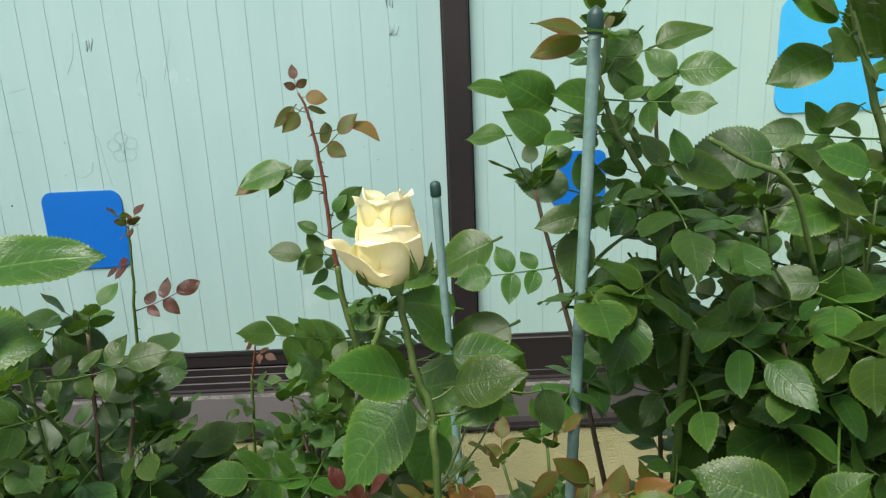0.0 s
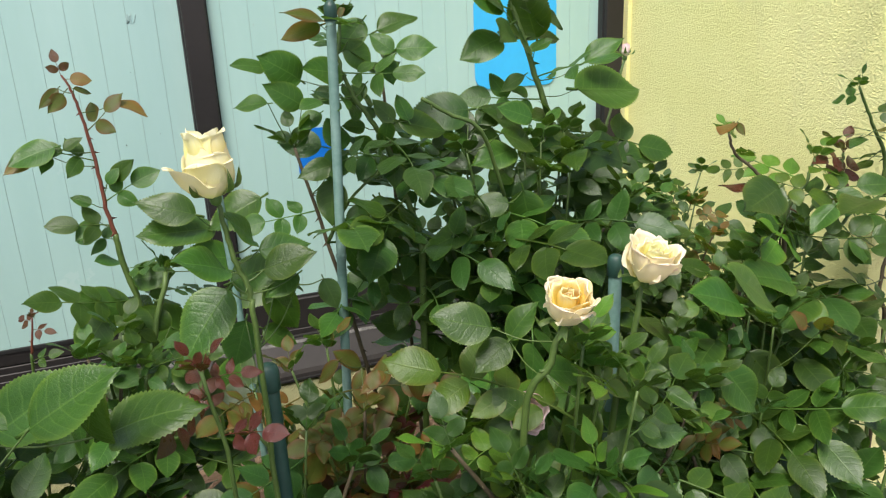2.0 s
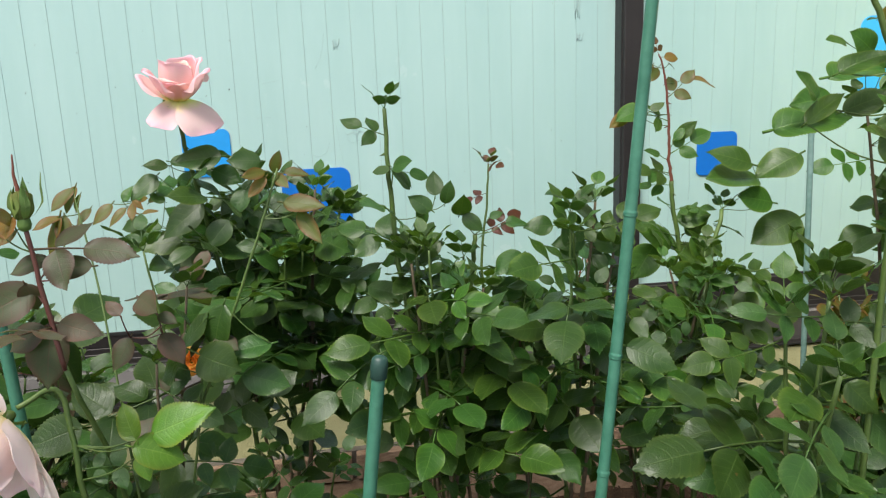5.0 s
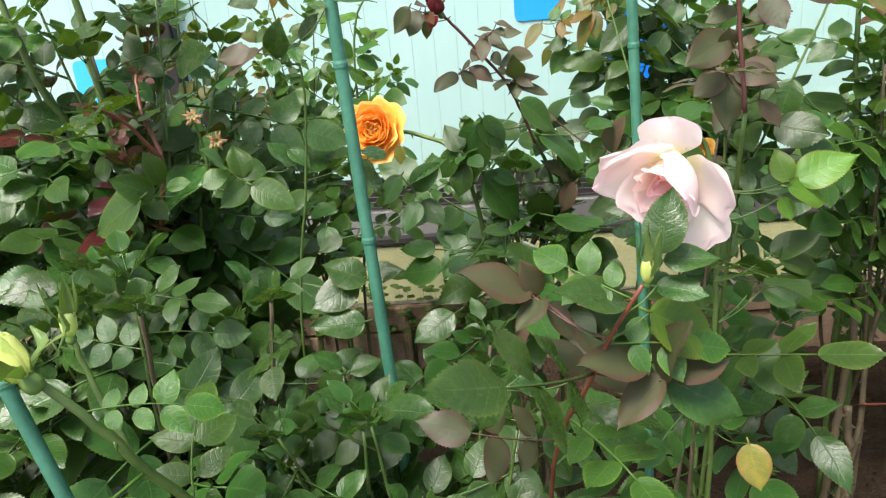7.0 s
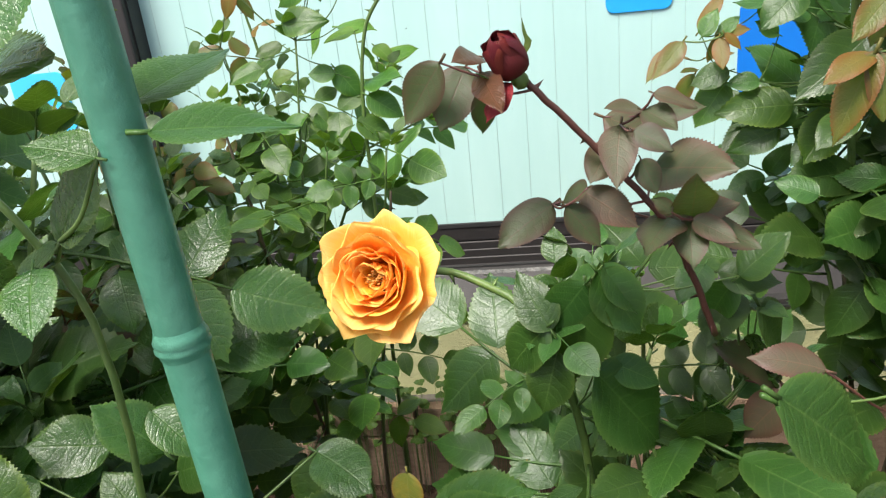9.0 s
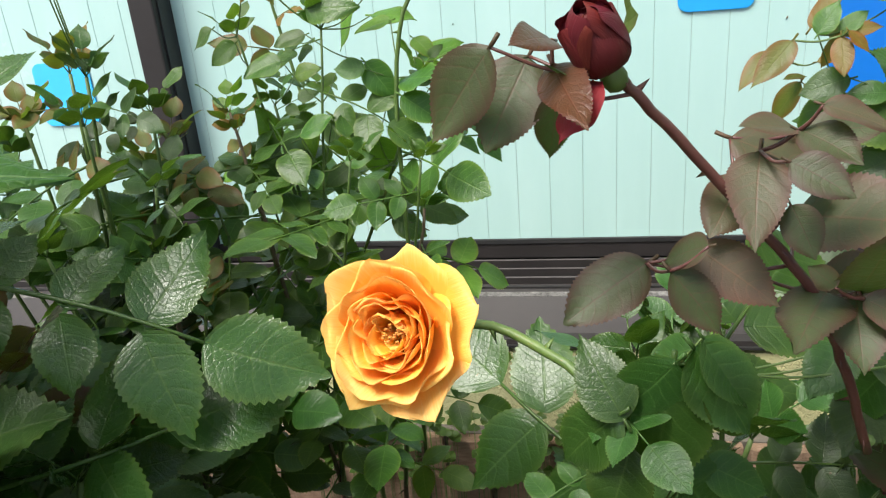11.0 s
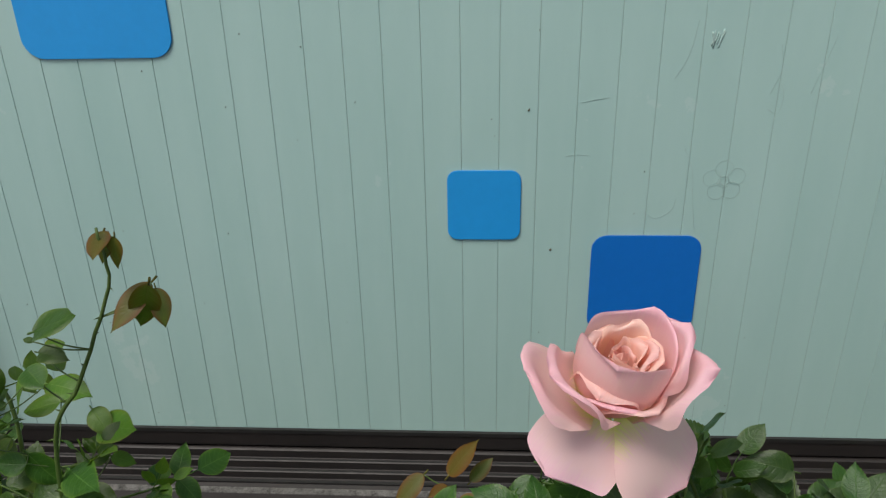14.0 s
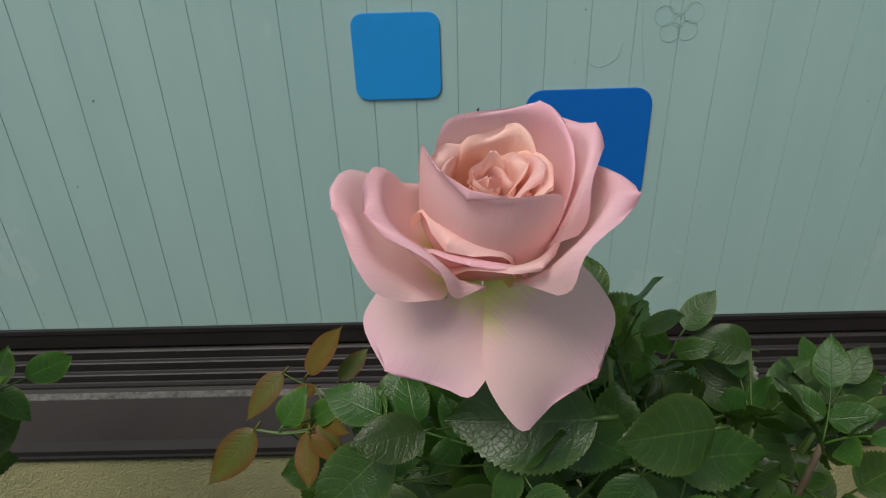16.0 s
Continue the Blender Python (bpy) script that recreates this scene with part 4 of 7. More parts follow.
# ---- stakes ----
def stake(name_label, top, foot, r, mat, cap=True, nodes=(), pointed=False):
    root = thing("garden_stake", name_label, "garden stake", "green garden stakes", at=(foot[0], foot[1], GROUND))
    t, f = Vector(top), Vector(foot)
    d = (t - f).normalized()
    verts, faces, rng = [], [], random.Random(int(abs(top[0]) * 1000))
    n = max(8, int((t - f).length / 0.02))
    line = [f.lerp(t, i / n) for i in range(n + 1)]
    tube(verts, faces, line, r, r * 0.97, 16)
    put("shaft", mesh_from("shaft", verts, faces, mat), root)
    q = Vector((0, 0, 1)).rotation_difference(d).to_matrix().to_4x4()
    for s in nodes:
        p = f.lerp(t, s)
        verts, faces = [], []
        prof = [(-0.9, 0.99), (-0.55, 1.06), (-0.25, 1.17), (0, 1.05), (0.2, 1.16), (0.55, 1.05), (0.9, 0.99)]
        for zz, rr in prof:
            for k in range(16):
                a = 2 * math.pi * k / 16
                verts.append((r * rr * math.cos(a), r * rr * math.sin(a), zz * r * 0.7))
        for i in range(len(prof) - 1):
            for k in range(16):
                a, b = i * 16 + k, i * 16 + (k + 1) % 16
                faces.append((a, b, b + 16, a + 16))
        put("ring_joint", mesh_from("ring_joint", verts, faces, mat), root, Matrix.Translation(p) @ q)
    if cap:
        verts, faces = [], []
        prof = [(0, 1.12), (0.1, 1.22), (2.6, 1.25), (2.9, 1.18), (3.5, 0.75), (4.0, 0.18)] if pointed else [(0, 1.1), (0.1, 1.2), (2.2, 1.22), (2.9, 1.05), (3.2, 0.7), (3.35, 0.2)]
        for zz, rr in prof:
            for k in range(16):
                a = 2 * math.pi * k / 16
                verts.append((r * rr * math.cos(a), r * rr * math.sin(a), zz * r))
        for i in range(len(prof) - 1):
            for k in range(16):
                a, b = i * 16 + k, i * 16 + (k + 1) % 16
                faces.append((a, b, b + 16, a + 16))
        faces += [tuple(range(16))[::-1], tuple(len(prof) * 16 - 16 + k for k in range(16))]
        put("cap", mesh_from("cap", verts, faces, STAKE_CAP), root, Matrix.Translation(t - d * r * 2.4) @ q, "dark green plastic cap")
    return root


# ---- garden stakes ----
def leaning(x0, kx, y0, ky, top):
    f = lambda z: (x0 + kx * z, y0 + ky * z, z)
    return f(top), f(GROUND - 0.03)


stake("tall green bamboo-look garden stake beside a pink rose", *leaning(0.005, -0.044, -1.014, 0.007, 0.82), 0.0048, STAKE, nodes=(0.2, 0.36, 0.5, 0.63, 0.76, 0.9))
stake("short green garden stake standing in the rose bed", *leaning(0.251, 0.128, -1.067, 0, 0.276), 0.0057, STAKE, nodes=(0.22, 0.52, 0.8))
stake("tall green garden stake leaning among rose leaves", *leaning(0.446, 0.085, -1.094, -0.016, 0.8), 0.0047, STAKE, nodes=(0.12, 0.25, 0.335, 0.42, 0.5, 0.58, 0.67, 0.83))
stake("tall green bamboo-look garden stake near the orange rose", *leaning(-0.248, -0.04, -1.052, 0.016, 0.8), 0.0059, STAKE, nodes=(0.2, 0.36, 0.52, 0.645, 0.77, 0.9))
stake("green garden stake half hidden in dark leaves", *leaning(-0.504, -0.07, -0.783, -0.031, 0.22), 0.0058, STAKE, nodes=(0.3, 0.62))
stake("green garden stake leaning outward among low leaves", *leaning(-0.469, -0.184, -1.225, 0, 0.55), 0.0058, STAKE, nodes=(0.3, 0.62))
stake("grey-green garden stake with a pointed dark cap", *leaning(1.0, 0.041, -0.752, 0.002, 0.588), 0.0054, STAKE_FADED, nodes=(0.45, 0.75), pointed=True)
stake("thin faded garden stake with a rounded green cap", *leaning(0.911, -0.038, -0.72, -0.006, 0.456), 0.004, STAKE_FADED, nodes=(0.5,))
stake("short dark garden stake beside red young leaves", *leaning(0.9, -0.01, -0.997, 0, 0.327), 0.0066, STAKE_CAP, nodes=(0.5,))
stake("short dark garden stake beside cream roses", *leaning(1.207, 0.01, -0.983, 0, 0.36), 0.0062, STAKE_FADED, nodes=(0.6,))


def bush(label, foot, name="rose_bush"):
    BUSHES[label] = thing(name, label, "rose bush", "rose bushes in the bed", at=(foot[0], foot[1], GROUND))
    return BUSHES[label]


def soil(x, y):
    return (x, y, GROUND - 0.01)


# ---- bush with the tall pink rose ----
b = bush("dark green rose bush with one tall pink bloom", (0.14, -0.55))
thicket(b, (0.15, -0.53), (0.18, -0.56, 0.28), (0.115, 0.1, 0.12), 21, 0.046, ("dark", "dark", "dark", "mid"), 11, 0.028, 0.7)
thicket(b, (0.17, -0.52), (0.22, -0.64, -0.05), (0.1, 0.08, 0.1), 3, 0.042, ("dark",), 12, 0.035, 0.45)
line = cane(b, [soil(0.13, -0.54), (0.11, -0.55, 0.1), (0.085, -0.57, 0.3), (0.068, -0.59, 0.427), (0.064, -0.608, 0.482)], 0.004, 0.0025, CANE, 0.03, 3)
leafy(b, line[:-6], 0.78, 0.03, 0.042, ("dark",), random.Random(5), tip=False)
AX = (0.1, -0.36, 1.0)
PINK_RINGS = [
    (3, 0.037, 0.006, 0.0012, 4, -10, 1.0, 0.003, 0.002, 0.0012, P_PINK, 10),
    (3, 0.040, 0.009, 0.003, 10, -6, 1.0, 0.005, 0.005, 0.0016, P_PINK, 60),
    (4, 0.042, 0.013, 0.004, 16, -4, 0.9, 0.007, 0.006, 0.0020, P_PINK, 25),
    (4, 0.045, 0.019, 0.006, 26, -6, 0.9, 0.012, 0.008, 0.0022, P_PINK, 70),
    (3, 0.044, 0.026, 0.006, 32, -8, 0.9, 0.016, 0.009, 0.0016, P_PINK, 100),
    (1, 0.037, 0.027, 0.0105, 42, 4, 0.9, 0.021, 0.011, 0.0014, P_PINK, side_angle(AX, (0.5, -1, 0)), {"tip": 0.04}),
    (1, 0.039, 0.028, 0.0105, 42, 0, 0.9, 0.020, 0.010, 0.0014, P_PINK, side_angle(AX, (-0.55, -1, 0)), {"tip": 0.04}),
    (2, 0.060, 0.037, 0.009, 46, -14, 0.8, 0.024, 0.009, 0.0028, P_ROSE, 62),
    (1, 0.058, 0.030, 0.009, 50, -4, 0.8, 0.025, 0.012, 0.0024, P_ROSE, 20),
    (1, 0.035, 0.021, 0.009, 52, 12, 0.8, 0.022, 0.014, 0.0018, P_ROSE, side_angle(AX, (-0.2, -1, 0)), {"tip": 0.08}),
    (1, 0.053, 0.030, 0.009, 68, 6, 0.8, 0.025, 0.012, 0.0018, P_ROSE, side_angle(AX, (-1, -0.5, 0)), {"tip": 0.05}),
    (1, 0.052, 0.029, 0.009, 80, 26, 0.8, 0.034, 0.006, 0.0020, P_ROSE, side_angle(AX, (-1, -0.15, 0)), {"tip": 0.12, "sq": 4.0}),
    (1, 0.053, 0.028, 0.009, 66, 8, 0.8, 0.025, 0.013, 0.0020, P_ROSE, side_angle(AX, (1, -0.3, 0)), {"tip": 0.12}),
    (1, 0.045, 0.028, 0.008, 112, 146, 0.7, 0.055, 0.004, 0.0028, P_ROSE, side_angle(AX, (-0.86, -0.94, 0)), {"sq": 4.4, "um": 0.74, "tip": -0.05, "skew": 0.14}),
    (1, 0.054, 0.035, 0.008, 102, 142, 0.7, 0.06, 0.005, 0.0030, P_ROSE, side_angle(AX, (1.0, -0.66, 0)), {"sq": 4.6, "um": 0.76, "tip": -0.04, "skew": -0.12}),
]
bloom(b, (0.069, -0.606, 0.490), AX, PINK_RINGS, 21, 0, 0.008, 5, 0.022, (120, 160), label="large pink rose with reflexed outer petals")

# ---- foreground: pale pink rose ----
b = bush("rose bush with a large pale pink bloom hanging open", (0.03, -1.08))
line = cane(b, [soil(0.04, -1.06), (0.06, -1.05, -0.1), (0.055, -1.06, 0.1), (0.052, -1.062, 0.2), (0.042, -1.05, 0.268), (0.018, -1.068, 0.266)], 0.003, 0.002, CANE, 0.03, 4)
leafy(b, line[:-9], 0.6, 0.035, 0.04, ("dark", "mid"), random.Random(6), tip=False)
AX = (-0.52, -0.68, -0.52)
PALE_RINGS = [
    (4, 0.036, 0.014, 0.002, 14, 4, 1.0, 0.010, 0.004, 0.003, P_ROSE, 0),
    (5, 0.046, 0.021, 0.004, 34, 20, 0.9, 0.016, 0.006, 0.004, P_SHELL, 40),
    (1, 0.058, 0.032, 0.007, 62, -18, 0.8, 0.030, 0.009, 0.002, P_PALE, side_angle(AX, (0.75, -0.5, 0.45))),
    (1, 0.060, 0.033, 0.007, 60, 36, 0.8, 0.044, 0.007, 0.003, P_PALE, side_angle(AX, (-0.75, 0.2, 0.55))),
    (1, 0.062, 0.031, 0.007, 56, 34, 0.8, 0.036, 0.008, 0.003, P_PALE, side_angle(AX, (-0.8, 0.55, 0.0))),
    (1, 0.056, 0.028, 0.007, 52, 30, 0.8, 0.030, 0.007, 0.003, P_PALE, side_angle(AX, (-0.3, 0.75, -0.5))),
    (1, 0.078, 0.034, 0.008, 72, 52, 0.8, 0.048, 0.007, 0.003, P_PALE, side_angle(AX, (0.5, 0.15, -0.8)), {"sq": 3.6}),
    (1, 0.062, 0.030, 0.008, 84, 38, 0.8, 0.036, 0.009, 0.003, P_PALE, side_angle(AX, (0.9, -0.35, -0.2))),
    (1, 0.060, 0.030, 0.008, 64, 30, 0.8, 0.030, 0.006, 0.003, P_PALE, side_angle(AX, (0.05, 0.6, -0.9))),
    (1, 0.034, 0.027, 0.008, 92, 112, 0.8, 0.06, 0.006, 0.003, P_PALE, side_angle(AX, (-0.2, -0.1, 0.9)), {"tip": 0.04}),
]
bloom(b, (0.012, -1.075, 0.26), AX, PALE_RINGS, 22, 0, 0.006, 5, 0.014, (100, 150), label="pale pink rose hanging wide open")
thicket(b, (0.12, -0.86), (0.15, -0.84, -0.02), (0.08, 0.06, 0.1), 3, 0.045, ("gloss", "dark"), 13, 0.034, 0.5)

# ---- purple-leaved shoots with a green bud ----
b = bush("rose bush with dull purple young leaves and a green bud", (0.06, -0.98))
thicket(b, (0.06, -0.93), (0.07, -0.93, 0.28), (0.08, 0.03, 0.08), 4, 0.036, ("dark", "dark", "purple"), 14, 0.036, 0.68, r=0.003)
cane(b, [(0.06, -0.95, 0.1), (0.02, -0.86, 0.3), (0.0, -0.83, 0.385)], 0.0013, 0.0009, CANE, 0.03, 48)
cane(b, [(0.1, -0.93, 0.15), (0.18, -0.93, 0.34), (0.21, -0.926, 0.42)], 0.0016, 0.001, CANE, 0.03, 49)
line = cane(b, [soil(0.06, -0.98), (0.075, -1.02, 0.1), (0.062, -1.085, 0.3)], 0.0024, 0.002, CANE, 0.03, 5)
line = cane(b, [(0.062, -1.085, 0.298), (0.056, -1.085, 0.345), (0.05, -1.085, 0.405)], 0.002, 0.0017, CANE_PURPLE, 0.03, 5)
leafy(b, line, 0.3, 0.06, 0.03, ("purple",), random.Random(7), tip=False, leaflets=3)
bud(b, (0.05, -1.085, 0.408), (0, 0, 1), 0.02, 0.015, P_OLIVE, 23, sep=1.0, phi=(50, -38))
cane(b, [(0.05, -1.085, 0.424), (0.048, -1.085, 0.436), (0.049, -1.085, 0.452)], 0.0018, 0.0005, CANE_RED, 0, 52, name="sepal_tip")

# ---- orange rose ----
b = bush("dark green rose bush with a full orange bloom", (-0.12, -0.78))
thicket(b, (-0.12, -0.76), (-0.15, -0.74, 0.14), (0.13, 0.08, 0.08), 7, 0.05, ("gloss", "dark", "dark"), 15, 0.034, 0.66)
line = cane(b, [soil(-0.13, -0.77), (-0.14, -0.77, 0.0), (-0.17, -0.79, 0.2), (-0.225, -0.755, 0.238), (-0.273, -0.765, 0.247)], 0.0032, 0.0024, CANE, 0.03, 6)
leafy(b, line[:-9], 0.6, 0.035, 0.042, ("dark",), random.Random(8), tip=False)
ORANGE_RINGS = [
    (4, 0.014, 0.006, 0.002, 16, -16, 1.0, 0.004, 0.001, 0.0014, P_ORANGE, 50, {"lobe": 0.12}),
    (5, 0.018, 0.009, 0.004, 22, -8, 1.0, 0.007, 0.002, 0.0024, P_ORANGE, 0, {"lobe": 0.1}),
    (6, 0.022, 0.013, 0.005, 32, -8, 1.0, 0.010, 0.002, 0.003, P_ORANGE, 20, {"lobe": 0.08}),
    (6, 0.025, 0.016, 0.006, 46, -6, 0.9, 0.015, 0.0025, 0.003, P_ORANGE, 5, {"lobe": 0.07}),
    (6, 0.027, 0.020, 0.006, 60, -2, 0.85, 0.020, 0.003, 0.0028, P_ORANGE, 30, {"sq": 3.2, "lobe": 0.06}),
    (6, 0.030, 0.023, 0.007, 72, 6, 0.85, 0.025, 0.003, 0.0026, P_ORANGE, 10, {"sq": 3.2, "lobe": 0.06}),
    (6, 0.032, 0.025, 0.007, 82, 24, 0.85, 0.034, 0.003, 0.0026, P_APRICOT, 40, {"sq": 3.4, "lobe": 0.05}),
    (5, 0.034, 0.027, 0.008, 90, 50, 0.85, 0.046, 0.003, 0.003, P_APRICOT, 10, {"sq": 3.4, "lobe": 0.05}),
]
orange = bloom(b, (-0.276, -0.772, 0.249), (-0.2, -1.0, 0.42), ORANGE_RINGS, 24, 0, 0.009, 5, 0.02, (90, 130), label="full orange rose with ruffled petals")
stamens(orange, 26, 0.017, (0.002, -0.002), 12)
bloom(b, (0.1, -0.85, 0.215), (-0.2, -1.0, 0.3), [(r[0], r[1] * 0.4, r[2] * 0.4, r[3] * 0.4, r[4], r[5], r[6], r[7] * 0.4, r[8] * 0.4, r[9] * 0.4, *r[10:12]) for r in ORANGE_RINGS], 25, 0, 0.008, 5, 0.02, (90, 130), label="orange rose half hidden behind leaves")

# ---- purple shoot with a dark red bud ----
b = bush("purple-green rose shoot with a dark red bud", (-0.06, -0.82))
line = cane(b, [soil(-0.04, -0.66), (-0.045, -0.68, 0.05), (-0.06, -0.76, 0.17), (-0.085, -0.84, 0.24)], 0.0028, 0.0022, CANE, 0.02, 7)
line = cane(b, [(-0.085, -0.84, 0.235), (-0.1, -0.85, 0.275), (-0.116, -0.86, 0.309), (-0.142, -0.866, 0.342), (-0.169, -0.878, 0.374), (-0.18, -0.884, 0.386)], 0.0018, 0.0015, CANE_PURPLE, 0.011, 7)
AX = (-0.4, -0.3, 0.85)
RED_RINGS = [
    (4, 0.022, 0.010, 0.003, 70, -60, 0.7, 0.007, 0.0, 0.0004, P_RED, 0),
    (3, 0.023, 0.013, 0.003, 82, -62, 0.65, 0.008, 0.001, 0.0005, P_RED, 40),
    (1, 0.017, 0.008, 0.005, 76, 120, 0.6, 0.008, 0.002, 0.001, P_SCARLET, side_angle(AX, (-0.9, -0.7, 0)), {"tip": 0.15}),
]
bloom(b, (-0.181, -0.885, 0.387), AX, RED_RINGS, 26, 0, 0.005, 2, 0.014, (40, 60), name="bud", label="dark red rosebud with one petal hanging loose")

# ---- light green small-leaved bush ----
line = cane(b, [soil(-0.08, -0.62), (-0.085, -0.61, 0.0), (-0.091, -0.613, 0.165)], 0.003, 0.0015, CANE, 0.03, 46)
leafy(b, line, 0.93, 0.02, 0.018, ("light",), random.Random(33), leaflets=3)
b = bush("light green rose bush with small fresh leaves and bronze tips", (-0.36, -0.5))
thicket(b, (-0.37, -0.48), (-0.4, -0.5, 0.3), (0.14, 0.1, 0.14), 12, 0.032, ("mid", "light", "mid"), 16, 0.028, 0.6, 0.0032, tip_kind="bronze")
line = cane(b, [soil(-0.35, -0.5), (-0.34, -0.5, 0.1), (-0.332, -0.5, 0.348), (-0.296, -0.5, 0.424), (-0.258, -0.5, 0.502), (-0.257, -0.5, 0.546)], 0.0024, 0.001, CANE, 0.02, 8)
line = cane(b, [soil(-0.4, -0.42), (-0.45, -0.4, 0.1), (-0.469, -0.36, 0.281), (-0.485, -0.36, 0.376), (-0.495, -0.36, 0.451)], 0.003, 0.0012, CANE, 0.02, 9)
leafy(b, line, 0.6, 0.035, 0.03, ("mid", "light"), random.Random(9), tip_kind="bronze")

# ---- left bushes ----
b = bush("tall dark rose bush with long canes", (-0.6, -0.85))
thicket(b, (-0.56, -0.85), (-0.54, -0.86, 0.3), (0.17, 0.1, 0.19), 26, 0.045, ("dark", "dark", "gloss"), 17, 0.033, 0.4, tip_kind="red")
line = cane(b, [soil(-0.55, -0.86), (-0.546, -0.9, 0.249), (-0.55, -0.9, 0.387), (-0.554, -0.9, 0.508), (-0.57, -0.9, 0.6)], 0.005, 0.003, CANE, 0.025, 10)
leafy(b, line, 0.6, 0.045, 0.042, ("dark", "mid"), random.Random(10))
line = cane(b, [soil(-0.6, -0.8), (-0.6, -0.86, 0.2), (-0.615, -0.9, 0.36), (-0.63, -0.9, 0.45), (-0.65, -0.9, 0.56)], 0.005, 0.003, CANE, 0.025, 11)
leafy(b, line, 0.6, 0.045, 0.042, ("dark", "mid"), random.Random(11))
line = cane(b, [(-0.49, -0.95, 0.2), (-0.47, -0.96, 0.27), (-0.49, -0.94, 0.315), (-0.496, -0.92, 0.352)], 0.0028, 0.0016, CANE_RED, 0.03, 42)
leafy(b, line, 0.5, 0.03, 0.017, ("red",), random.Random(31), tip_kind="red", leaflets=3)
line = cane(b, [(-0.47, -0.96, 0.27), (-0.485, -0.99, 0.315), (-0.497, -1.02, 0.335)], 0.002, 0.0014, CANE_RED, 0, 43)
leafy(b, line, 0.5, 0.03, 0.016, ("red",), random.Random(32), tip_kind="red", leaflets=3)
for at, ax in (((-0.424, -0.976, 0.312), (0.2, -0.6, 0.6)), ((-0.406, -0.975, 0.288), (0.4, -0.7, 0.1))):
    cane(b, [(-0.43, -0.95, 0.22), (-0.425, -0.96, 0.27), at], 0.0018, 0.0013, CANE, 0, 44)
    bloom(b, at, ax, [(5, 0.006, 0.003, 0.001, 10, 70, 0.8, 0.003, 0.002, 0.002, P_FADED, 0), (5, 0.008, 0.0025, 0.001, 40, 120, 0.8, 0.003, 0.002, 0.002, P_FADED, 30)], 45, 0, 0.005, 3, 0.008, (60, 120), label="faded flower head")
b = bush("rose bush with bronze young leaves before the door stile", (-0.62, -0.6))
thicket(b, (-0.58, -0.58), (-0.57, -0.6, 0.24), (0.12, 0.09, 0.13), 20, 0.038, ("dark", "mid", "dark"), 18, 0.033, 0.42, tip_kind="bronze")
b = bush("dark rose bush at the far end of the bed", (-0.95, -0.6))
thicket(b, (-0.95, -0.6), (-0.95, -0.62, 0.26), (0.2, 0.14, 0.2), 24, 0.043, ("dark", "dark", "mid"), 19, 0.034, 0.4)
b = bush("shiny green rose bush in the front of the bed", (-0.45, -1.1))
thicket(b, (-0.43, -1.08), (-0.43, -1.08, 0.12), (0.15, 0.1, 0.14), 13, 0.046, ("gloss", "gloss", "dark"), 20, 0.034, 0.4)
bud(b, (-0.407, -1.327, 0.228), (-0.5, 0, 0.8), 0.028, 0.02, P_LIME, 27, sep=1.2, phi=(50, 100))
cane(b, [(-0.37, -1.31, 0.16), (-0.39, -1.295, 0.2), (-0.397, -1.294, 0.234)], 0.0022, 0.0016, CANE, 0, 41)
bud(b, (-0.397, -1.294, 0.236), (0.1, 0, 1), 0.016, 0.01, P_LIME, 47, sep=1.7)
line = cane(b, [soil(-0.36, -1.15), (-0.34, -1.25, 0.0), (-0.37, -1.31, 0.16), (-0.405, -1.325, 0.226)], 0.004, 0.0025, CANE, 0.03, 12)
leafy(b, line, 0.5, 0.04, 0.038, ("mid",), random.Random(12), tip=False)
b = bush("leafy rose bush at the near end of the bed", (-0.64, -1.14))
thicket(b, (-0.64, -1.13), (-0.63, -1.1, 0.06), (0.15, 0.12, 0.2), 18, 0.044, ("gloss", "dark", "gloss"), 39, 0.034, 0.42)
b = bush("low glossy rose bush with dark and light leaves", (-0.2, -1.12))
thicket(b, (-0.22, -1.1), (-0.22, -1.1, 0.03), (0.18, 0.1, 0.13), 11, 0.045, ("gloss", "gloss", "dark"), 21, 0.034, 0.35)
line = cane(b, [soil(-0.36, -0.98), (-0.35, -0.99, 0.05), (-0.315, -1.01, 0.25), (-0.302, -1.02, 0.34), (-0.31, -1.025, 0.38), (-0.335, -1.024, 0.408), (-0.357, -1.022, 0.432)], 0.0014, 0.0009, CANE, 0.04, 50)
bud(b, (-0.357, -1.022, 0.434), (-0.4, 0, 1), 0.02, 0.011, P_LIME, 51, sep=1.5)
for foot, tip in (((-0.256, -1.049, 0.407), (-0.226, -1.041, 0.406)), ((-0.266, -1.036, 0.411), (-0.252, -1.005, 0.421)), ((-0.3, -1.028, 0.376), (-0.318, -1.035, 0.362))):
    blade(b, foot, tip, (0.1, -0.25, 1), 0.6, "dark", 91, 0.3, 0.1)
b = bush("glossy young rose shoot with green and purple leaves", (-0.1, -1.2))
line = cane(b, [soil(-0.1, -1.12), (-0.11, -1.17, 0.0), (-0.085, -1.24, 0.16), (-0.06, -1.27, 0.235)], 0.0023, 0.0014, CANE_RED, 0.03, 13)
leafy(b, line, 0.45, 0.03, 0.045, ("purple", "gloss", "mid"), random.Random(13), tip=False)
bud(b, (-0.058, -1.272, 0.238), (0.0, -0.2, 1), 0.016, 0.008, P_LIME, 28, sep=1.8)

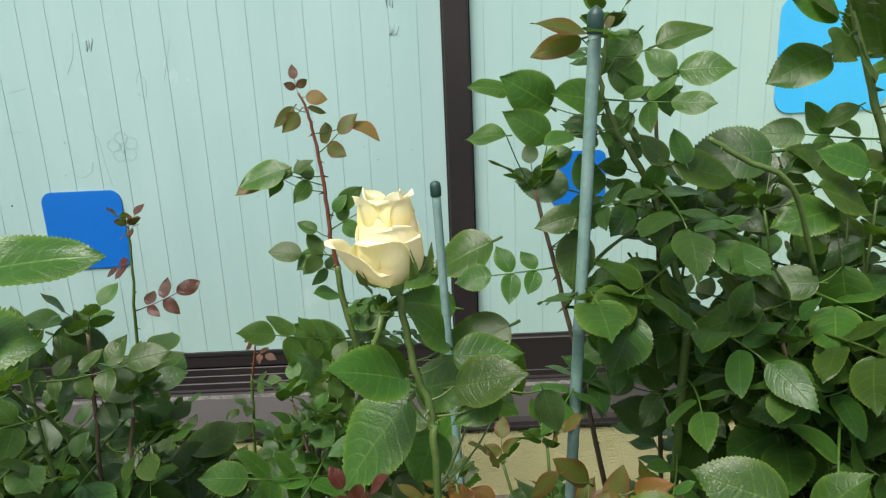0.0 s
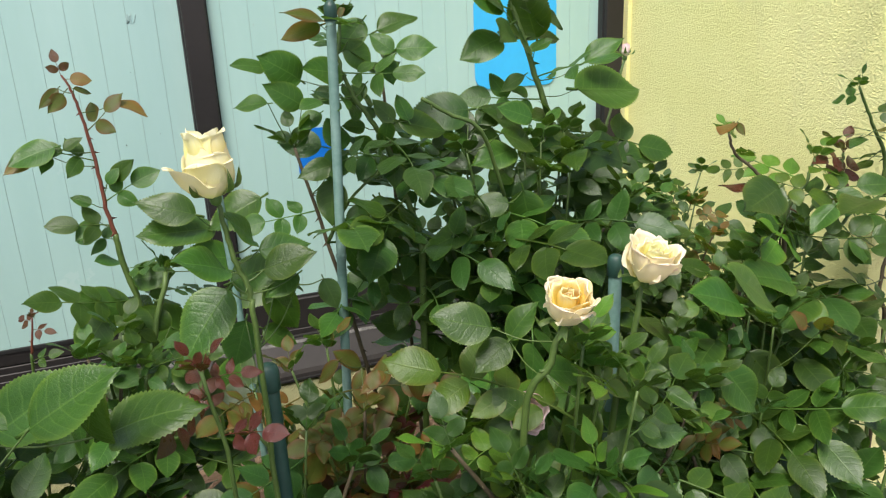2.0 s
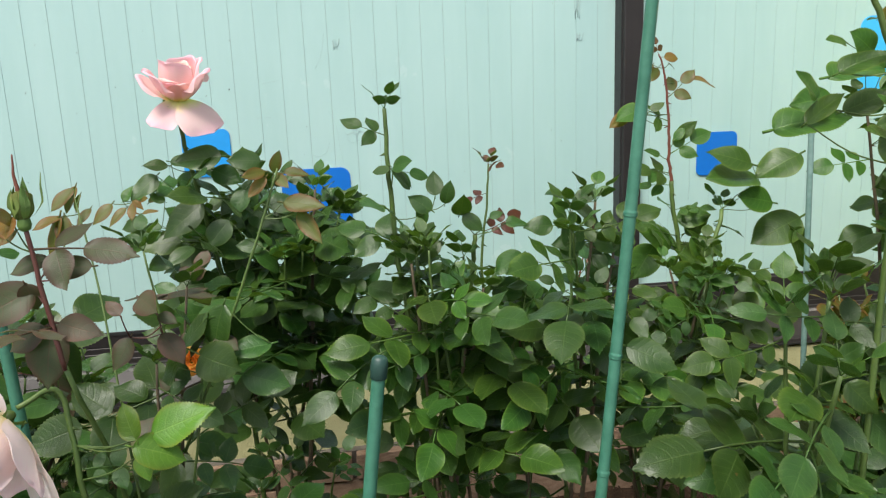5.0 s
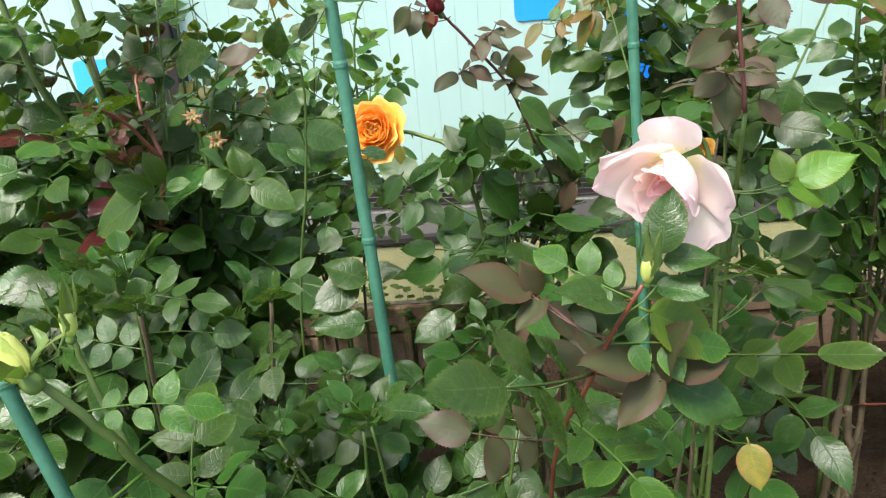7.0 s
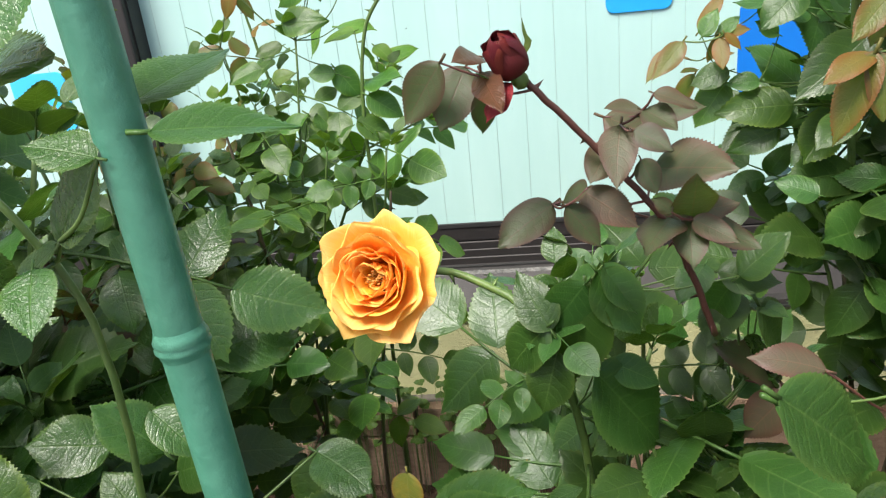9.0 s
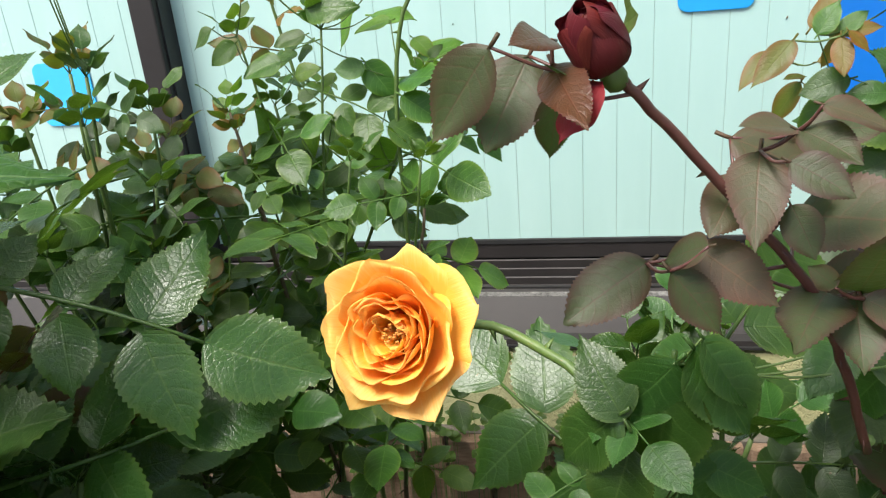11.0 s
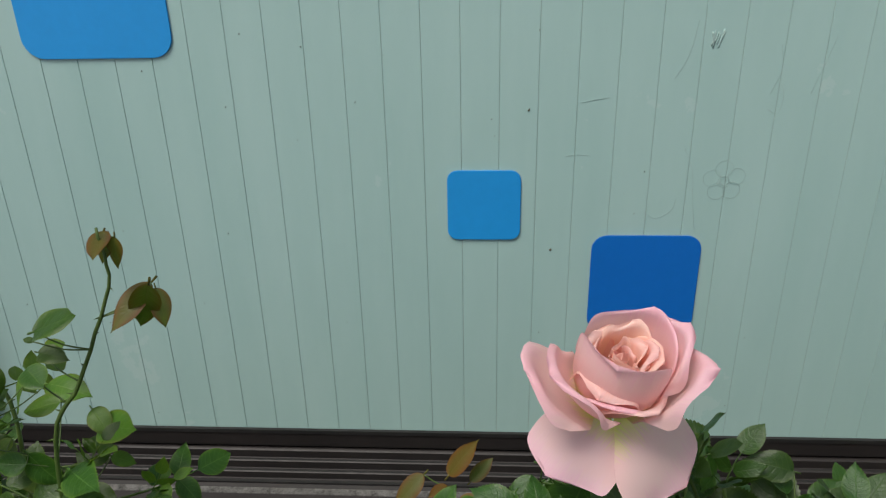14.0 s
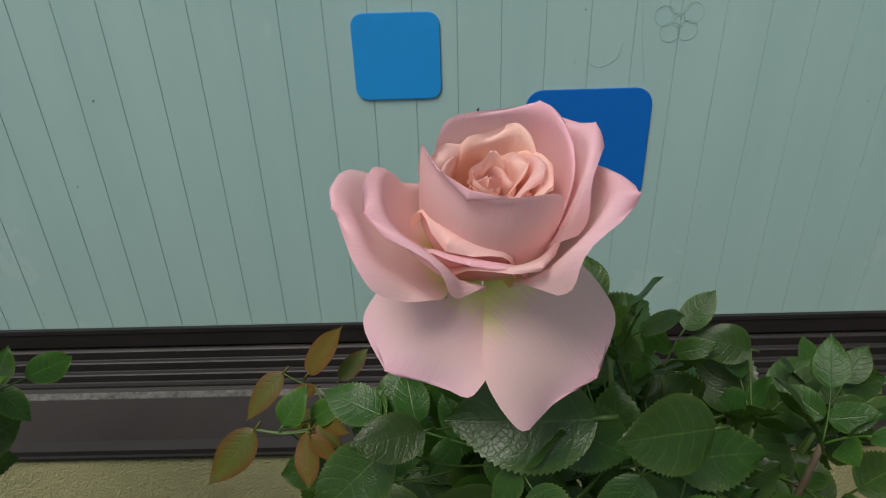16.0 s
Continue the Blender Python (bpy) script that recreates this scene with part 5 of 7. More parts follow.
# ---- bushes between the pink rose and the door stile ----
b = bush("upright green rose bush with red young tips", (0.36, -0.72))
thicket(b, (0.37, -0.72), (0.39, -0.73, 0.25), (0.07, 0.07, 0.13), 12, 0.04, ("dark", "mid", "mid"), 22, 0.032, 0.62)
line = cane(b, [soil(0.35, -0.71), (0.346, -0.71, 0.151), (0.334, -0.71, 0.29), (0.329, -0.71, 0.399), (0.328, -0.71, 0.468)], 0.0042, 0.0025, CANE, 0.02, 14)
leafy(b, line, 0.55, 0.04, 0.04, ("mid", "dark"), random.Random(14), leaflets=3)
b = bush("dense green rose bush below the door stile", (0.55, -0.7))
thicket(b, (0.54, -0.7), (0.55, -0.73, 0.23), (0.1, 0.09, 0.13), 13, 0.044, ("dark", "mid", "dark"), 23, 0.031, 0.62)
b = bush("green rose bush in front of the garden stakes", (0.76, -0.78))
thicket(b, (0.76, -0.68), (0.78, -0.66, 0.16), (0.1, 0.07, 0.13), 9, 0.04, ("mid", "mid", "dark"), 24, 0.031, 0.6)
line = cane(b, [soil(0.77, -0.68), (0.78, -0.66, 0.1), (0.8, -0.64, 0.2), (0.83, -0.62, 0.3)], 0.0045, 0.003, CANE, 0.02, 15)
leafy(b, line, 0.6, 0.04, 0.045, ("mid",), random.Random(15))
b = bush("slim rose bush with dark red tips close to the door", (0.48, -0.45))
line = cane(b, [soil(0.48, -0.45), (0.5, -0.46, 0.05), (0.495, -0.462, 0.2), (0.505, -0.465, 0.3), (0.51, -0.465, 0.37)], 0.0032, 0.0014, CANE, 0.03, 16)
leafy(b, line, 0.5, 0.045, 0.036, ("dark", "mid"), random.Random(16), tip_kind="red")
thicket(b, (0.48, -0.43), (0.49, -0.45, 0.08), (0.08, 0.05, 0.1), 4, 0.04, ("dark", "mid"), 25, 0.035, 0.4)

# ---- cream rose and the red shoot ----
b = bush("rose bush with an upright half-open cream bloom", (0.89, -1.0))
line = cane(b, [soil(0.89, -0.97), (0.892, -1.0, 0.1), (0.89, -1.017, 0.354), (0.889, -1.017, 0.396), (0.883, -1.017, 0.419), (0.879, -1.017, 0.441), (0.876, -1.017, 0.466)], 0.0022, 0.0017, CANE, 0.05, 17)
bloom(b, (0.875, -1.017, 0.468), (-0.08, -0.05, 1), half_open(P_CREAM, P_LEMON, 1.0), 29, 0, 0.0055, 5, 0.018, (92, 30), label="half-open cream rose with a yellow heart")
thicket(b, (0.9, -0.9), (0.91, -0.88, 0.12), (0.1, 0.06, 0.1), 5, 0.045, ("dark", "mid"), 26, 0.036, 0.5)
line = cane(b, [soil(0.86, -1.0), (0.862, -1.02, 0.2), (0.85, -1.03, 0.352)], 0.0022, 0.0014, CANE, 0.05, 18)
leafy(b, line, 0.93, 0.012, 0.027, ("red",), random.Random(17), tip_kind="red")
b = bush("rose bush with a tall red-stemmed young shoot", (0.81, -0.56))
line = cane(b, [soil(0.82, -0.56), (0.81, -0.56, 0.05), (0.804, -0.56, 0.177), (0.783, -0.56, 0.291), (0.779, -0.56, 0.339)], 0.0045, 0.0035, CANE, 0.03, 19)
leafy(b, line, 0.55, 0.03, 0.042, ("dark", "mid"), random.Random(18), tip=False)
line = cane(b, [(0.779, -0.56, 0.335), (0.774, -0.56, 0.372), (0.772, -0.56, 0.423), (0.767, -0.56, 0.473), (0.761, -0.56, 0.509), (0.753, -0.56, 0.53)], 0.0028, 0.0012, CANE_RED, 0.012, 20)
for p, d, s, k, n in (((0.778, -0.56, 0.35), (-0.7, -0.2, 0.2), 0.036, "mid", 3), ((0.774, -0.56, 0.38), (0.8, -0.2, 0.5), 0.036, "mid", 3), ((0.772, -0.56, 0.43), (-0.95, -0.2, 0.35), 0.034, "mid", 3), ((0.768, -0.56, 0.465), (0.75, -0.1, 0.55), 0.03, "bronze", 3), ((0.757, -0.56, 0.515), (-0.6, -0.2, -0.5), 0.028, "bronze", 1), ((0.755, -0.56, 0.525), (0.9, -0.2, 0.1), 0.022, "bronze", 1), ((0.753, -0.56, 0.528), (-0.2, 0.1, 1), 0.016, "red", 3)):
    leaf(b, p, d, (0.05, -0.85, 0.6), s, k, random.Random(int(s * 1e4)), n)
thicket(b, (0.8, -0.55), (0.74, -0.5, 0.05), (0.1, 0.07, 0.12), 5, 0.042, ("dark", "mid"), 27, 0.036, 0.45)

# ---- front left of the cream rose ----
b = bush("leafy rose bush with two cream buds on long stems", (0.68, -1.12))
line = cane(b, [soil(0.72, -1.12), (0.725, -1.17, 0.2), (0.727, -1.2, 0.42), (0.724, -1.206, 0.452)], 0.0028, 0.0019, CANE, 0.05, 21)
bloom(b, (0.724, -1.206, 0.455), (0.0, -0.05, 1), half_open(P_GREENCREAM, P_LEMON, 0.95, False), 30, 190, 0.008, 5, 0.016, (92, 40), label="closed cream rosebud with greenish outer petals")
line = cane(b, [soil(0.68, -1.1), (0.67, -1.13, 0.25), (0.657, -1.15, 0.457), (0.642, -1.15, 0.503), (0.628, -1.15, 0.535), (0.617, -1.15, 0.567)], 0.0028, 0.0018, CANE, 0.05, 22)
bloom(b, (0.6155, -1.15, 0.57), (-0.25, 0, 1), half_open(P_GREENCREAM, P_LEMON, 0.9, False), 31, 30, 0.008, 5, 0.02, (80, 130), label="cream rose opening on a long stem")
thicket(b, (0.68, -1.1), (0.62, -1.11, 0.25), (0.07, 0.05, 0.09), 7, 0.044, ("dark", "mid", "dark"), 28, 0.036, 0.6)

# ---- bush tied to the pointed stake ----
b = bush("green rose bush growing round a pointed garden stake", (1.08, -0.72))
line = cane(b, [soil(1.1, -0.72), (1.117, -0.72, 0.244), (1.118, -0.72, 0.324), (1.097, -0.72, 0.395), (1.08, -0.72, 0.446), (1.059, -0.72, 0.482), (1.037, -0.72, 0.525), (1.04, -0.72, 0.575)], 0.0048, 0.0018, CANE, 0.03, 23)
leafy(b, line, 0.5, 0.022, 0.043, ("mid", "mid", "dark"), random.Random(19))
thicket(b, (1.1, -0.71), (1.06, -0.7, 0.46), (0.09, 0.05, 0.1), 5, 0.042, ("mid", "dark"), 29, 0.03, 0.8)
cane(b, [(1.2, -0.78, 0.38), (1.164, -0.8, 0.458), (1.128, -0.8, 0.479), (1.099, -0.8, 0.497)], 0.0024, 0.002, CANE, 0.05, 24)

# ---- big bush before the cream wall ----
b = bush("big dark rose bush with a tall leafy cane", (1.34, -0.68))
line = cane(b, [soil(1.34, -0.68), (1.35, -0.668, 0.286), (1.32, -0.668, 0.445), (1.295, -0.668, 0.516), (1.262, -0.668, 0.613), (1.24, -0.668, 0.69)], 0.0055, 0.0025, CANE, 0.03, 25)
leafy(b, line, 0.5, 0.03, 0.045, ("mid", "dark"), random.Random(20))
thicket(b, (1.33, -0.67), (1.3, -0.68, 0.32), (0.19, 0.11, 0.17), 22, 0.045, ("dark", "mid", "mid"), 30, 0.03, 0.52)
line = cane(b, [(1.42, -0.6, 0.3), (1.47, -0.58, 0.42), (1.505, -0.569, 0.51)], 0.0025, 0.0018, CANE, 0.04, 26)
bud(b, (1.505, -0.569, 0.512), (0.1, 0, 1), 0.018, 0.012, P_PALE, 32, sep=0.8, phi=(40, 80))

# ---- cream roses low in the front ----
b = bush("low green rose bush with two cream-yellow blooms", (1.14, -1.0))
thicket(b, (1.14, -0.98), (1.16, -1.0, 0.2), (0.17, 0.08, 0.13), 22, 0.043, ("mid", "mid", "light", "dark"), 33, 0.034, 0.45)
cane(b, [soil(1.13, -0.99), (1.09, -1.03, 0.2), (1.106, -1.05, 0.312), (1.119, -1.05, 0.345)], 0.0036, 0.0024, CANE, 0.05, 27)
bloom(b, (1.119, -1.051, 0.347), (-0.1, -0.4, 1), cup_open(P_BLUSH, P_BUTTER, 0.94), 33, 0, 0.007, 5, 0.02, (90, 130), label="open cream rose with a yellow heart")
cane(b, [soil(1.17, -0.98), (1.2, -1.0, 0.2), (1.205, -1.02, 0.299), (1.211, -1.02, 0.352)], 0.0036, 0.0024, CANE, 0.05, 28)
bloom(b, (1.214, -1.022, 0.354), (0.05, -0.3, 1), cup_open(P_BLUSH, P_LEMON, 0.98), 34, 40, 0.007, 5, 0.02, (90, 130), label="open cream rose with pale pink edges")
bloom(b, (1.115, -0.985, 0.235), (-0.2, -0.9, 0.3), cup_open(P_PALE, P_PALE, 0.8), 35, 40, 0.006, 5, 0.015, (90, 130), label="small pink rose low among leaves")
b = bush("rose bush with bronze-edged leaves near the soil", (1.02, -0.8))
thicket(b, (1.0, -0.8), (0.99, -0.82, 0.15), (0.11, 0.08, 0.13), 17, 0.037, ("mid", "bronze", "bronze"), 34, 0.034, 0.42, tip_kind="red")

# ---- small-leaved bushes along the cream wall ----
b = bush("small-leaved rose bush against the cream wall", (1.68, -0.5))
thicket(b, (1.66, -0.5), (1.62, -0.52, 0.18), (0.18, 0.14, 0.17), 26, 0.03, ("dark", "dark", "mid"), 35, 0.026, 0.4, 0.0032, tip_kind="bronze")
b = bush("sprawling rose bush with bronze tips by the wall", (1.5, -0.88))
thicket(b, (1.62, -0.8), (1.62, -0.79, 0.22), (0.13, 0.06, 0.1), 9, 0.046, ("mid", "mid", "dark"), 59, 0.036, 0.6, 0.0032)
thicket(b, (1.7, -0.9), (1.7, -0.91, -0.12), (0.13, 0.08, 0.17), 12, 0.036, ("dark", "mid", "mid"), 58, 0.032, 0.5)
thicket(b, (1.5, -0.88), (1.5, -0.88, 0.13), (0.16, 0.1, 0.15), 22, 0.046, ("dark", "mid", "mid"), 36, 0.038, 0.4)
# arching canes before the wall: points, share without leaves, leaf size, leaves, tip, old wood or not
for k, (pts, bare, size, kinds, tip, wood) in enumerate((
        ([soil(1.5, -0.82), (1.5, -0.82, 0.1), (1.545, -0.81, 0.24), (1.585, -0.8, 0.276), (1.656, -0.8, 0.315), (1.693, -0.8, 0.363), (1.696, -0.8, 0.382)], 0.66, 0.042, ("mid", "mid", "light"), "red", CANE),
        ([soil(1.56, -0.81), (1.57, -0.8, 0.15), (1.617, -0.8, 0.237), (1.677, -0.8, 0.253), (1.728, -0.8, 0.296), (1.785, -0.8, 0.314), (1.84, -0.8, 0.332)], 0.66, 0.046, ("mid", "dark", "mid"), None, CANE),
        ([soil(1.83, -0.8), (1.83, -0.8, 0.07), (1.805, -0.8, 0.158), (1.812, -0.8, 0.248), (1.83, -0.8, 0.368), (1.835, -0.8, 0.42)], 0.72, 0.036, ("dark", "mid"), "bronze", CANE_OLD),
        ([soil(1.57, -0.8), (1.6, -0.8, 0.1), (1.606, -0.8, 0.28), (1.577, -0.8, 0.341), (1.542, -0.8, 0.376), (1.51, -0.8, 0.4), (1.498, -0.8, 0.425)], 0.9, 0.03, ("mid", "light"), "light", CANE_OLD),
        ([(1.785, -0.8, 0.314), (1.782, -0.8, 0.331), (1.773, -0.8, 0.374), (1.741, -0.8, 0.418), (1.71, -0.8, 0.467)], 0.4, 0.032, ("mid", "dark"), "mid", CANE),
        ([(1.585, -0.8, 0.276), (1.61, -0.8, 0.32), (1.635, -0.8, 0.35), (1.645, -0.8, 0.38)], 0.3, 0.042, ("mid", "light", "mid"), "light", CANE),
        ([soil(1.63, -0.8), (1.658, -0.8, 0.058), (1.689, -0.8, 0.089), (1.721, -0.8, 0.119)], 0.84, 0.036, ("bronze",), "bronze", CANE_OLD),
        ([soil(1.78, -0.84), (1.78, -0.83, 0.0), (1.8, -0.82, 0.1), (1.845, -0.8, 0.2)], 0.55, 0.04, ("dark", "mid", "mid"), "bronze", CANE))):
    line = cane(b, pts, 0.0036, 0.0016, wood, 0.03, 80 + k)
    leafy(b, line, bare, 0.026, size, kinds, random.Random(80 + k), tip_kind=tip)


# ---- red young leaves low beside the short stake ----
b = BUSHES["upright green rose bush with red young tips"]
line = cane(b, [(0.37, -0.75, -0.2), (0.4, -0.82, -0.15), (0.42, -0.85, -0.09), (0.425, -0.85, -0.03)], 0.0018, 0.0012, CANE_RED, 0.03, 73)
leafy(b, line, 0.7, 0.014, 0.022, ("red",), random.Random(43), tip_kind="red", leaflets=3)
b = BUSHES["low green rose bush with two cream-yellow blooms"]
line = cane(b, [(1.2, -0.99, 0.1), (1.3, -0.98, 0.13), (1.36, -0.97, 0.16)], 0.0022, 0.0014, CANE, 0.03, 74)
leafy(b, line, 0.75, 0.014, 0.026, ("bronze",), random.Random(44), tip_kind="bronze", leaflets=3)

# ---- small red shoot near the sill ----
b = BUSHES["slim rose bush with dark red tips close to the door"]
line = cane(b, [soil(0.62, -0.5), (0.63, -0.5, -0.1), (0.645, -0.5, 0.12), (0.65, -0.5, 0.18)], 0.0026, 0.0018, CANE, 0.04, 71)
leafy(b, line, 0.8, 0.03, 0.036, ("dark", "mid"), random.Random(41), tip=False, leaflets=3)
line = cane(b, [(0.65, -0.5, 0.178), (0.655, -0.5, 0.2), (0.66, -0.5, 0.228)], 0.0018, 0.001, CANE_RED, 0.02, 72)
leafy(b, line, 0.7, 0.012, 0.014, ("red",), random.Random(42), tip_kind="red", leaflets=3)

# ---- thorny old canes low in the bed ----
b = BUSHES["upright green rose bush with red young tips"]
cane(b, [soil(0.37, -0.75), (0.366, -0.75, -0.3), (0.356, -0.75, -0.2)], 0.0075, 0.006, CANE_OLD, 0.006, 61, per=14)
cane(b, [soil(0.34, -0.74), (0.343, -0.75, -0.23), (0.36, -0.74, 0.0)], 0.006, 0.005, CANE_OLD, 0.006, 62, per=14)
cane(b, [soil(0.385, -0.7), (0.38, -0.7, -0.2), (0.37, -0.7, 0.07), (0.365, -0.7, 0.2)], 0.0062, 0.0045, CANE, 0.012, 64, per=14)
cane(b, [(0.37, -0.7, 0.05), (0.4, -0.69, 0.12), (0.43, -0.69, 0.22), (0.44, -0.69, 0.3)], 0.0045, 0.003, CANE, 0.014, 65, per=12)
cane(b, [soil(0.47, -0.78), (0.5, -0.76, -0.33), (0.56, -0.74, -0.24)], 0.0075, 0.006, CANE_OLD, 0.006, 63, per=14)
for x, y, s, k in ((0.2, -0.52, 0.03, "dry"), (0.27, -0.6, 0.025, "yellow"), (0.12, -0.62, 0.03, "dry"), (0.4, -0.55, 0.03, "dry"), (-0.05, -0.6, 0.03, "dry"), (0.6, -0.6, 0.03, "yellow"), (-0.3, -0.6, 0.03, "dry"), (0.33, -0.42, 0.024, "dry")):
    ob = blade(None, (x, y, GROUND + 0.01), (x + s * 0.8, y + s * 0.6, GROUND + 0.014), (0.2, -0.2, 1), 0.5, k, int(x * 100) + 70, 0.5, 0.4)
    ob.name = "fallen_leaf"
    tagged(ob, "curled dry rose leaf lying on the soil", "fallen leaf", "fallen leaves on the soil")


b = BUSHES["dark green rose bush with one tall pink bloom"]
cane(b, [soil(0.2, -0.5), (0.205, -0.5, -0.34), (0.225, -0.5, -0.24)], 0.006, 0.0035, CANE_OLD, 0.02, 66, per=8, name="dry_stub")
cane(b, [(0.205, -0.5, -0.36), (0.19, -0.51, -0.3), (0.185, -0.51, -0.27)], 0.004, 0.002, CANE_OLD, 0.02, 67, per=8, name="dry_stub")
cane(b, [(0.21, -0.5, -0.34), (0.25, -0.49, -0.28), (0.3, -0.48, -0.18), (0.28, -0.5, 0.0)], 0.0032, 0.002, CANE, 0.02, 68, per=8)


def clover(x0, x1, y0, y1, z, n, seed):
    rng = random.Random(seed)
    verts, faces, uvs = [], [], []
    for k in range(n):
        p = Vector((rng.uniform(x0, x1), rng.uniform(y0, y1), z + rng.uniform(0.03, 0.14)))
        tube(verts, faces, [Vector((p.x, p.y, GROUND - 0.005)), p], 0.0006, 0.0004, 3)
        uvs += [(0.5, 0.5)] * (len(verts) - len(uvs))
        a = rng.uniform(0, 6.28)
        for q in range(3):
            d = Vector((math.cos(a + 2.1 * q), math.sin(a + 2.1 * q), 0.15))
            add_leaflet(verts, faces, uvs, p, frame_of(d, (0, -0.4, 1)), 0.011, 0.011, 0.2, 0.1, 0.02, rng, 3)
    ob = put("clover", mesh_from("clover", verts, faces, LEAF["mid"], uvs))
    return tagged(ob, "patch of low green clover along the wall base", "clover", kind="stuff")


clover(-0.62, -0.1, -0.21, -0.165, -0.34, 230, 71)
clover(-1.1, -0.85, -0.21, -0.165, -0.3, 130, 72)


# ---- weeds on the soil ----
def weed(x, y, size, seed):
    root = thing("weed", "small green weed rosette on dark soil", "weed", "weeds on the soil", at=(x, y, GROUND))
    rng = random.Random(seed)
    for k in range(11):
        a = 2.4 * k + rng.uniform(-0.2, 0.2)
        d = Vector((math.cos(a), math.sin(a), rng.uniform(0.25, 0.7)))
        foot = Vector((x, y, GROUND + 0.012)) + d * size * 0.12
        blade(root, foot, foot + d * size * rng.uniform(0.6, 1.0), (0, 0, 1), rng.uniform(0.24, 0.34), "light" if k % 3 else "mid", seed + k, 0.15, 0.3)
    return root


weed(0.235, -0.47, 0.075, 3)
weed(0.12, -0.42, 0.05, 9)
weed(0.3, -0.62, 0.03, 15)
weed(0.41, -0.4, 0.075, 33)
weed(-0.3, -0.3, 0.05, 21)
weed(0.02, -0.5, 0.035, 27)


# ---- large leaflets that stand out, bush by bush: foot, then tip ----
blades("tall pink bloom", "dark", (0.04, -0.79, 0.67), [
    (0.046, -0.606, 0.404, 0.017, -0.619, 0.407),
    (0.029, -0.602, 0.391, -0.002, -0.618, 0.363),
    (0.116, -0.610, 0.413, 0.055, -0.611, 0.410),
    (0.100, -0.590, 0.395, 0.135, -0.600, 0.375),
    (0.082, -0.594, 0.349, 0.030, -0.616, 0.310),
    (0.142, -0.599, 0.366, 0.126, -0.614, 0.335),
    (0.166, -0.608, 0.404, 0.124, -0.619, 0.410),
    (0.225, -0.607, 0.350, 0.199, -0.596, 0.327),
    (0.231, -0.592, 0.283, 0.289, -0.599, 0.273),
    (0.214, -0.593, 0.281, 0.209, -0.617, 0.261),
    (0.233, -0.605, 0.254, 0.265, -0.604, 0.195),
    (0.136, -0.594, 0.222, 0.107, -0.598, 0.151),
    (0.193, -0.591, 0.140, 0.127, -0.620, 0.133),
    (0.150, -0.597, 0.115, 0.215, -0.603, 0.086),
])
blades("green bud", "bronze", (-0.03, -0.80, 0.61), [
    (0.213, -0.930, 0.389, 0.249, -0.947, 0.387),
    (0.226, -0.931, 0.379, 0.245, -0.949, 0.351),
    (0.206, -0.920, 0.416, 0.211, -0.928, 0.435),
    (0.199, -0.929, 0.418, 0.180, -0.944, 0.417),
    (0.206, -0.920, 0.414, 0.219, -0.936, 0.405),
    (0.215, -0.921, 0.417, 0.238, -0.928, 0.414),
    (0.199, -0.930, 0.413, 0.183, -0.940, 0.397),
])
blades("tall pink bloom", "dark", (0.06, -0.78, 0.71), [
    (0.105, -0.618, 0.149, 0.139, -0.630, 0.099),
    (0.086, -0.628, 0.154, 0.060, -0.633, 0.108),
    (0.068, -0.612, 0.294, 0.039, -0.641, 0.281),
    (0.043, -0.631, 0.236, 0.013, -0.624, 0.248),
    (0.161, -0.625, 0.289, 0.126, -0.627, 0.297),
    (0.166, -0.621, 0.222, 0.141, -0.632, 0.183),
    (0.155, -0.608, 0.340, 0.181, -0.637, 0.367),
    (0.119, -0.622, 0.329, 0.091, -0.636, 0.296),
    (0.179, -0.617, 0.253, 0.156, -0.634, 0.290),
])
blades("tall pink bloom", "dark", (-0.18, -0.75, 0.75), [
    (-0.008, -0.553, 0.324, -0.039, -0.551, 0.318),
    (0.017, -0.554, 0.313, -0.009, -0.556, 0.316),
    (0.026, -0.540, 0.297, -0.008, -0.569, 0.283),
    (0.032, -0.561, 0.274, -0.008, -0.566, 0.256),
    (0.040, -0.544, 0.378, 0.014, -0.555, 0.368),
    (0.068, -0.556, 0.391, 0.047, -0.563, 0.336),
    (0.040, -0.558, 0.406, 0.081, -0.559, 0.402),
    (0.029, -0.561, 0.276, 0.050, -0.552, 0.290),
    (0.048, -0.540, 0.377, 0.064, -0.545, 0.344),
    (0.081, -0.544, 0.390, 0.110, -0.545, 0.385),
    (0.027, -0.562, 0.351, 0.008, -0.564, 0.364),
])
blades("tall pink bloom", "mid", (-0.13, -0.77, 0.74), [
    (-0.007, -0.539, 0.312, -0.032, -0.550, 0.278),
    (-0.031, -0.552, 0.354, -0.017, -0.546, 0.375),
    (-0.016, -0.547, 0.354, -0.001, -0.549, 0.367),
    (0.023, -0.555, 0.379, 0.010, -0.567, 0.364),
])
blades("tall pink bloom", "bronze", (-0.11, -0.77, 0.75), [
    (-0.046, -0.551, 0.351, -0.071, -0.568, 0.325),
    (-0.015, -0.553, 0.353, -0.028, -0.545, 0.332),
    (-0.017, -0.554, 0.352, -0.019, -0.572, 0.330),
    (-0.015, -0.561, 0.356, -0.002, -0.567, 0.342),
    (-0.013, -0.543, 0.353, 0.002, -0.562, 0.360),
])
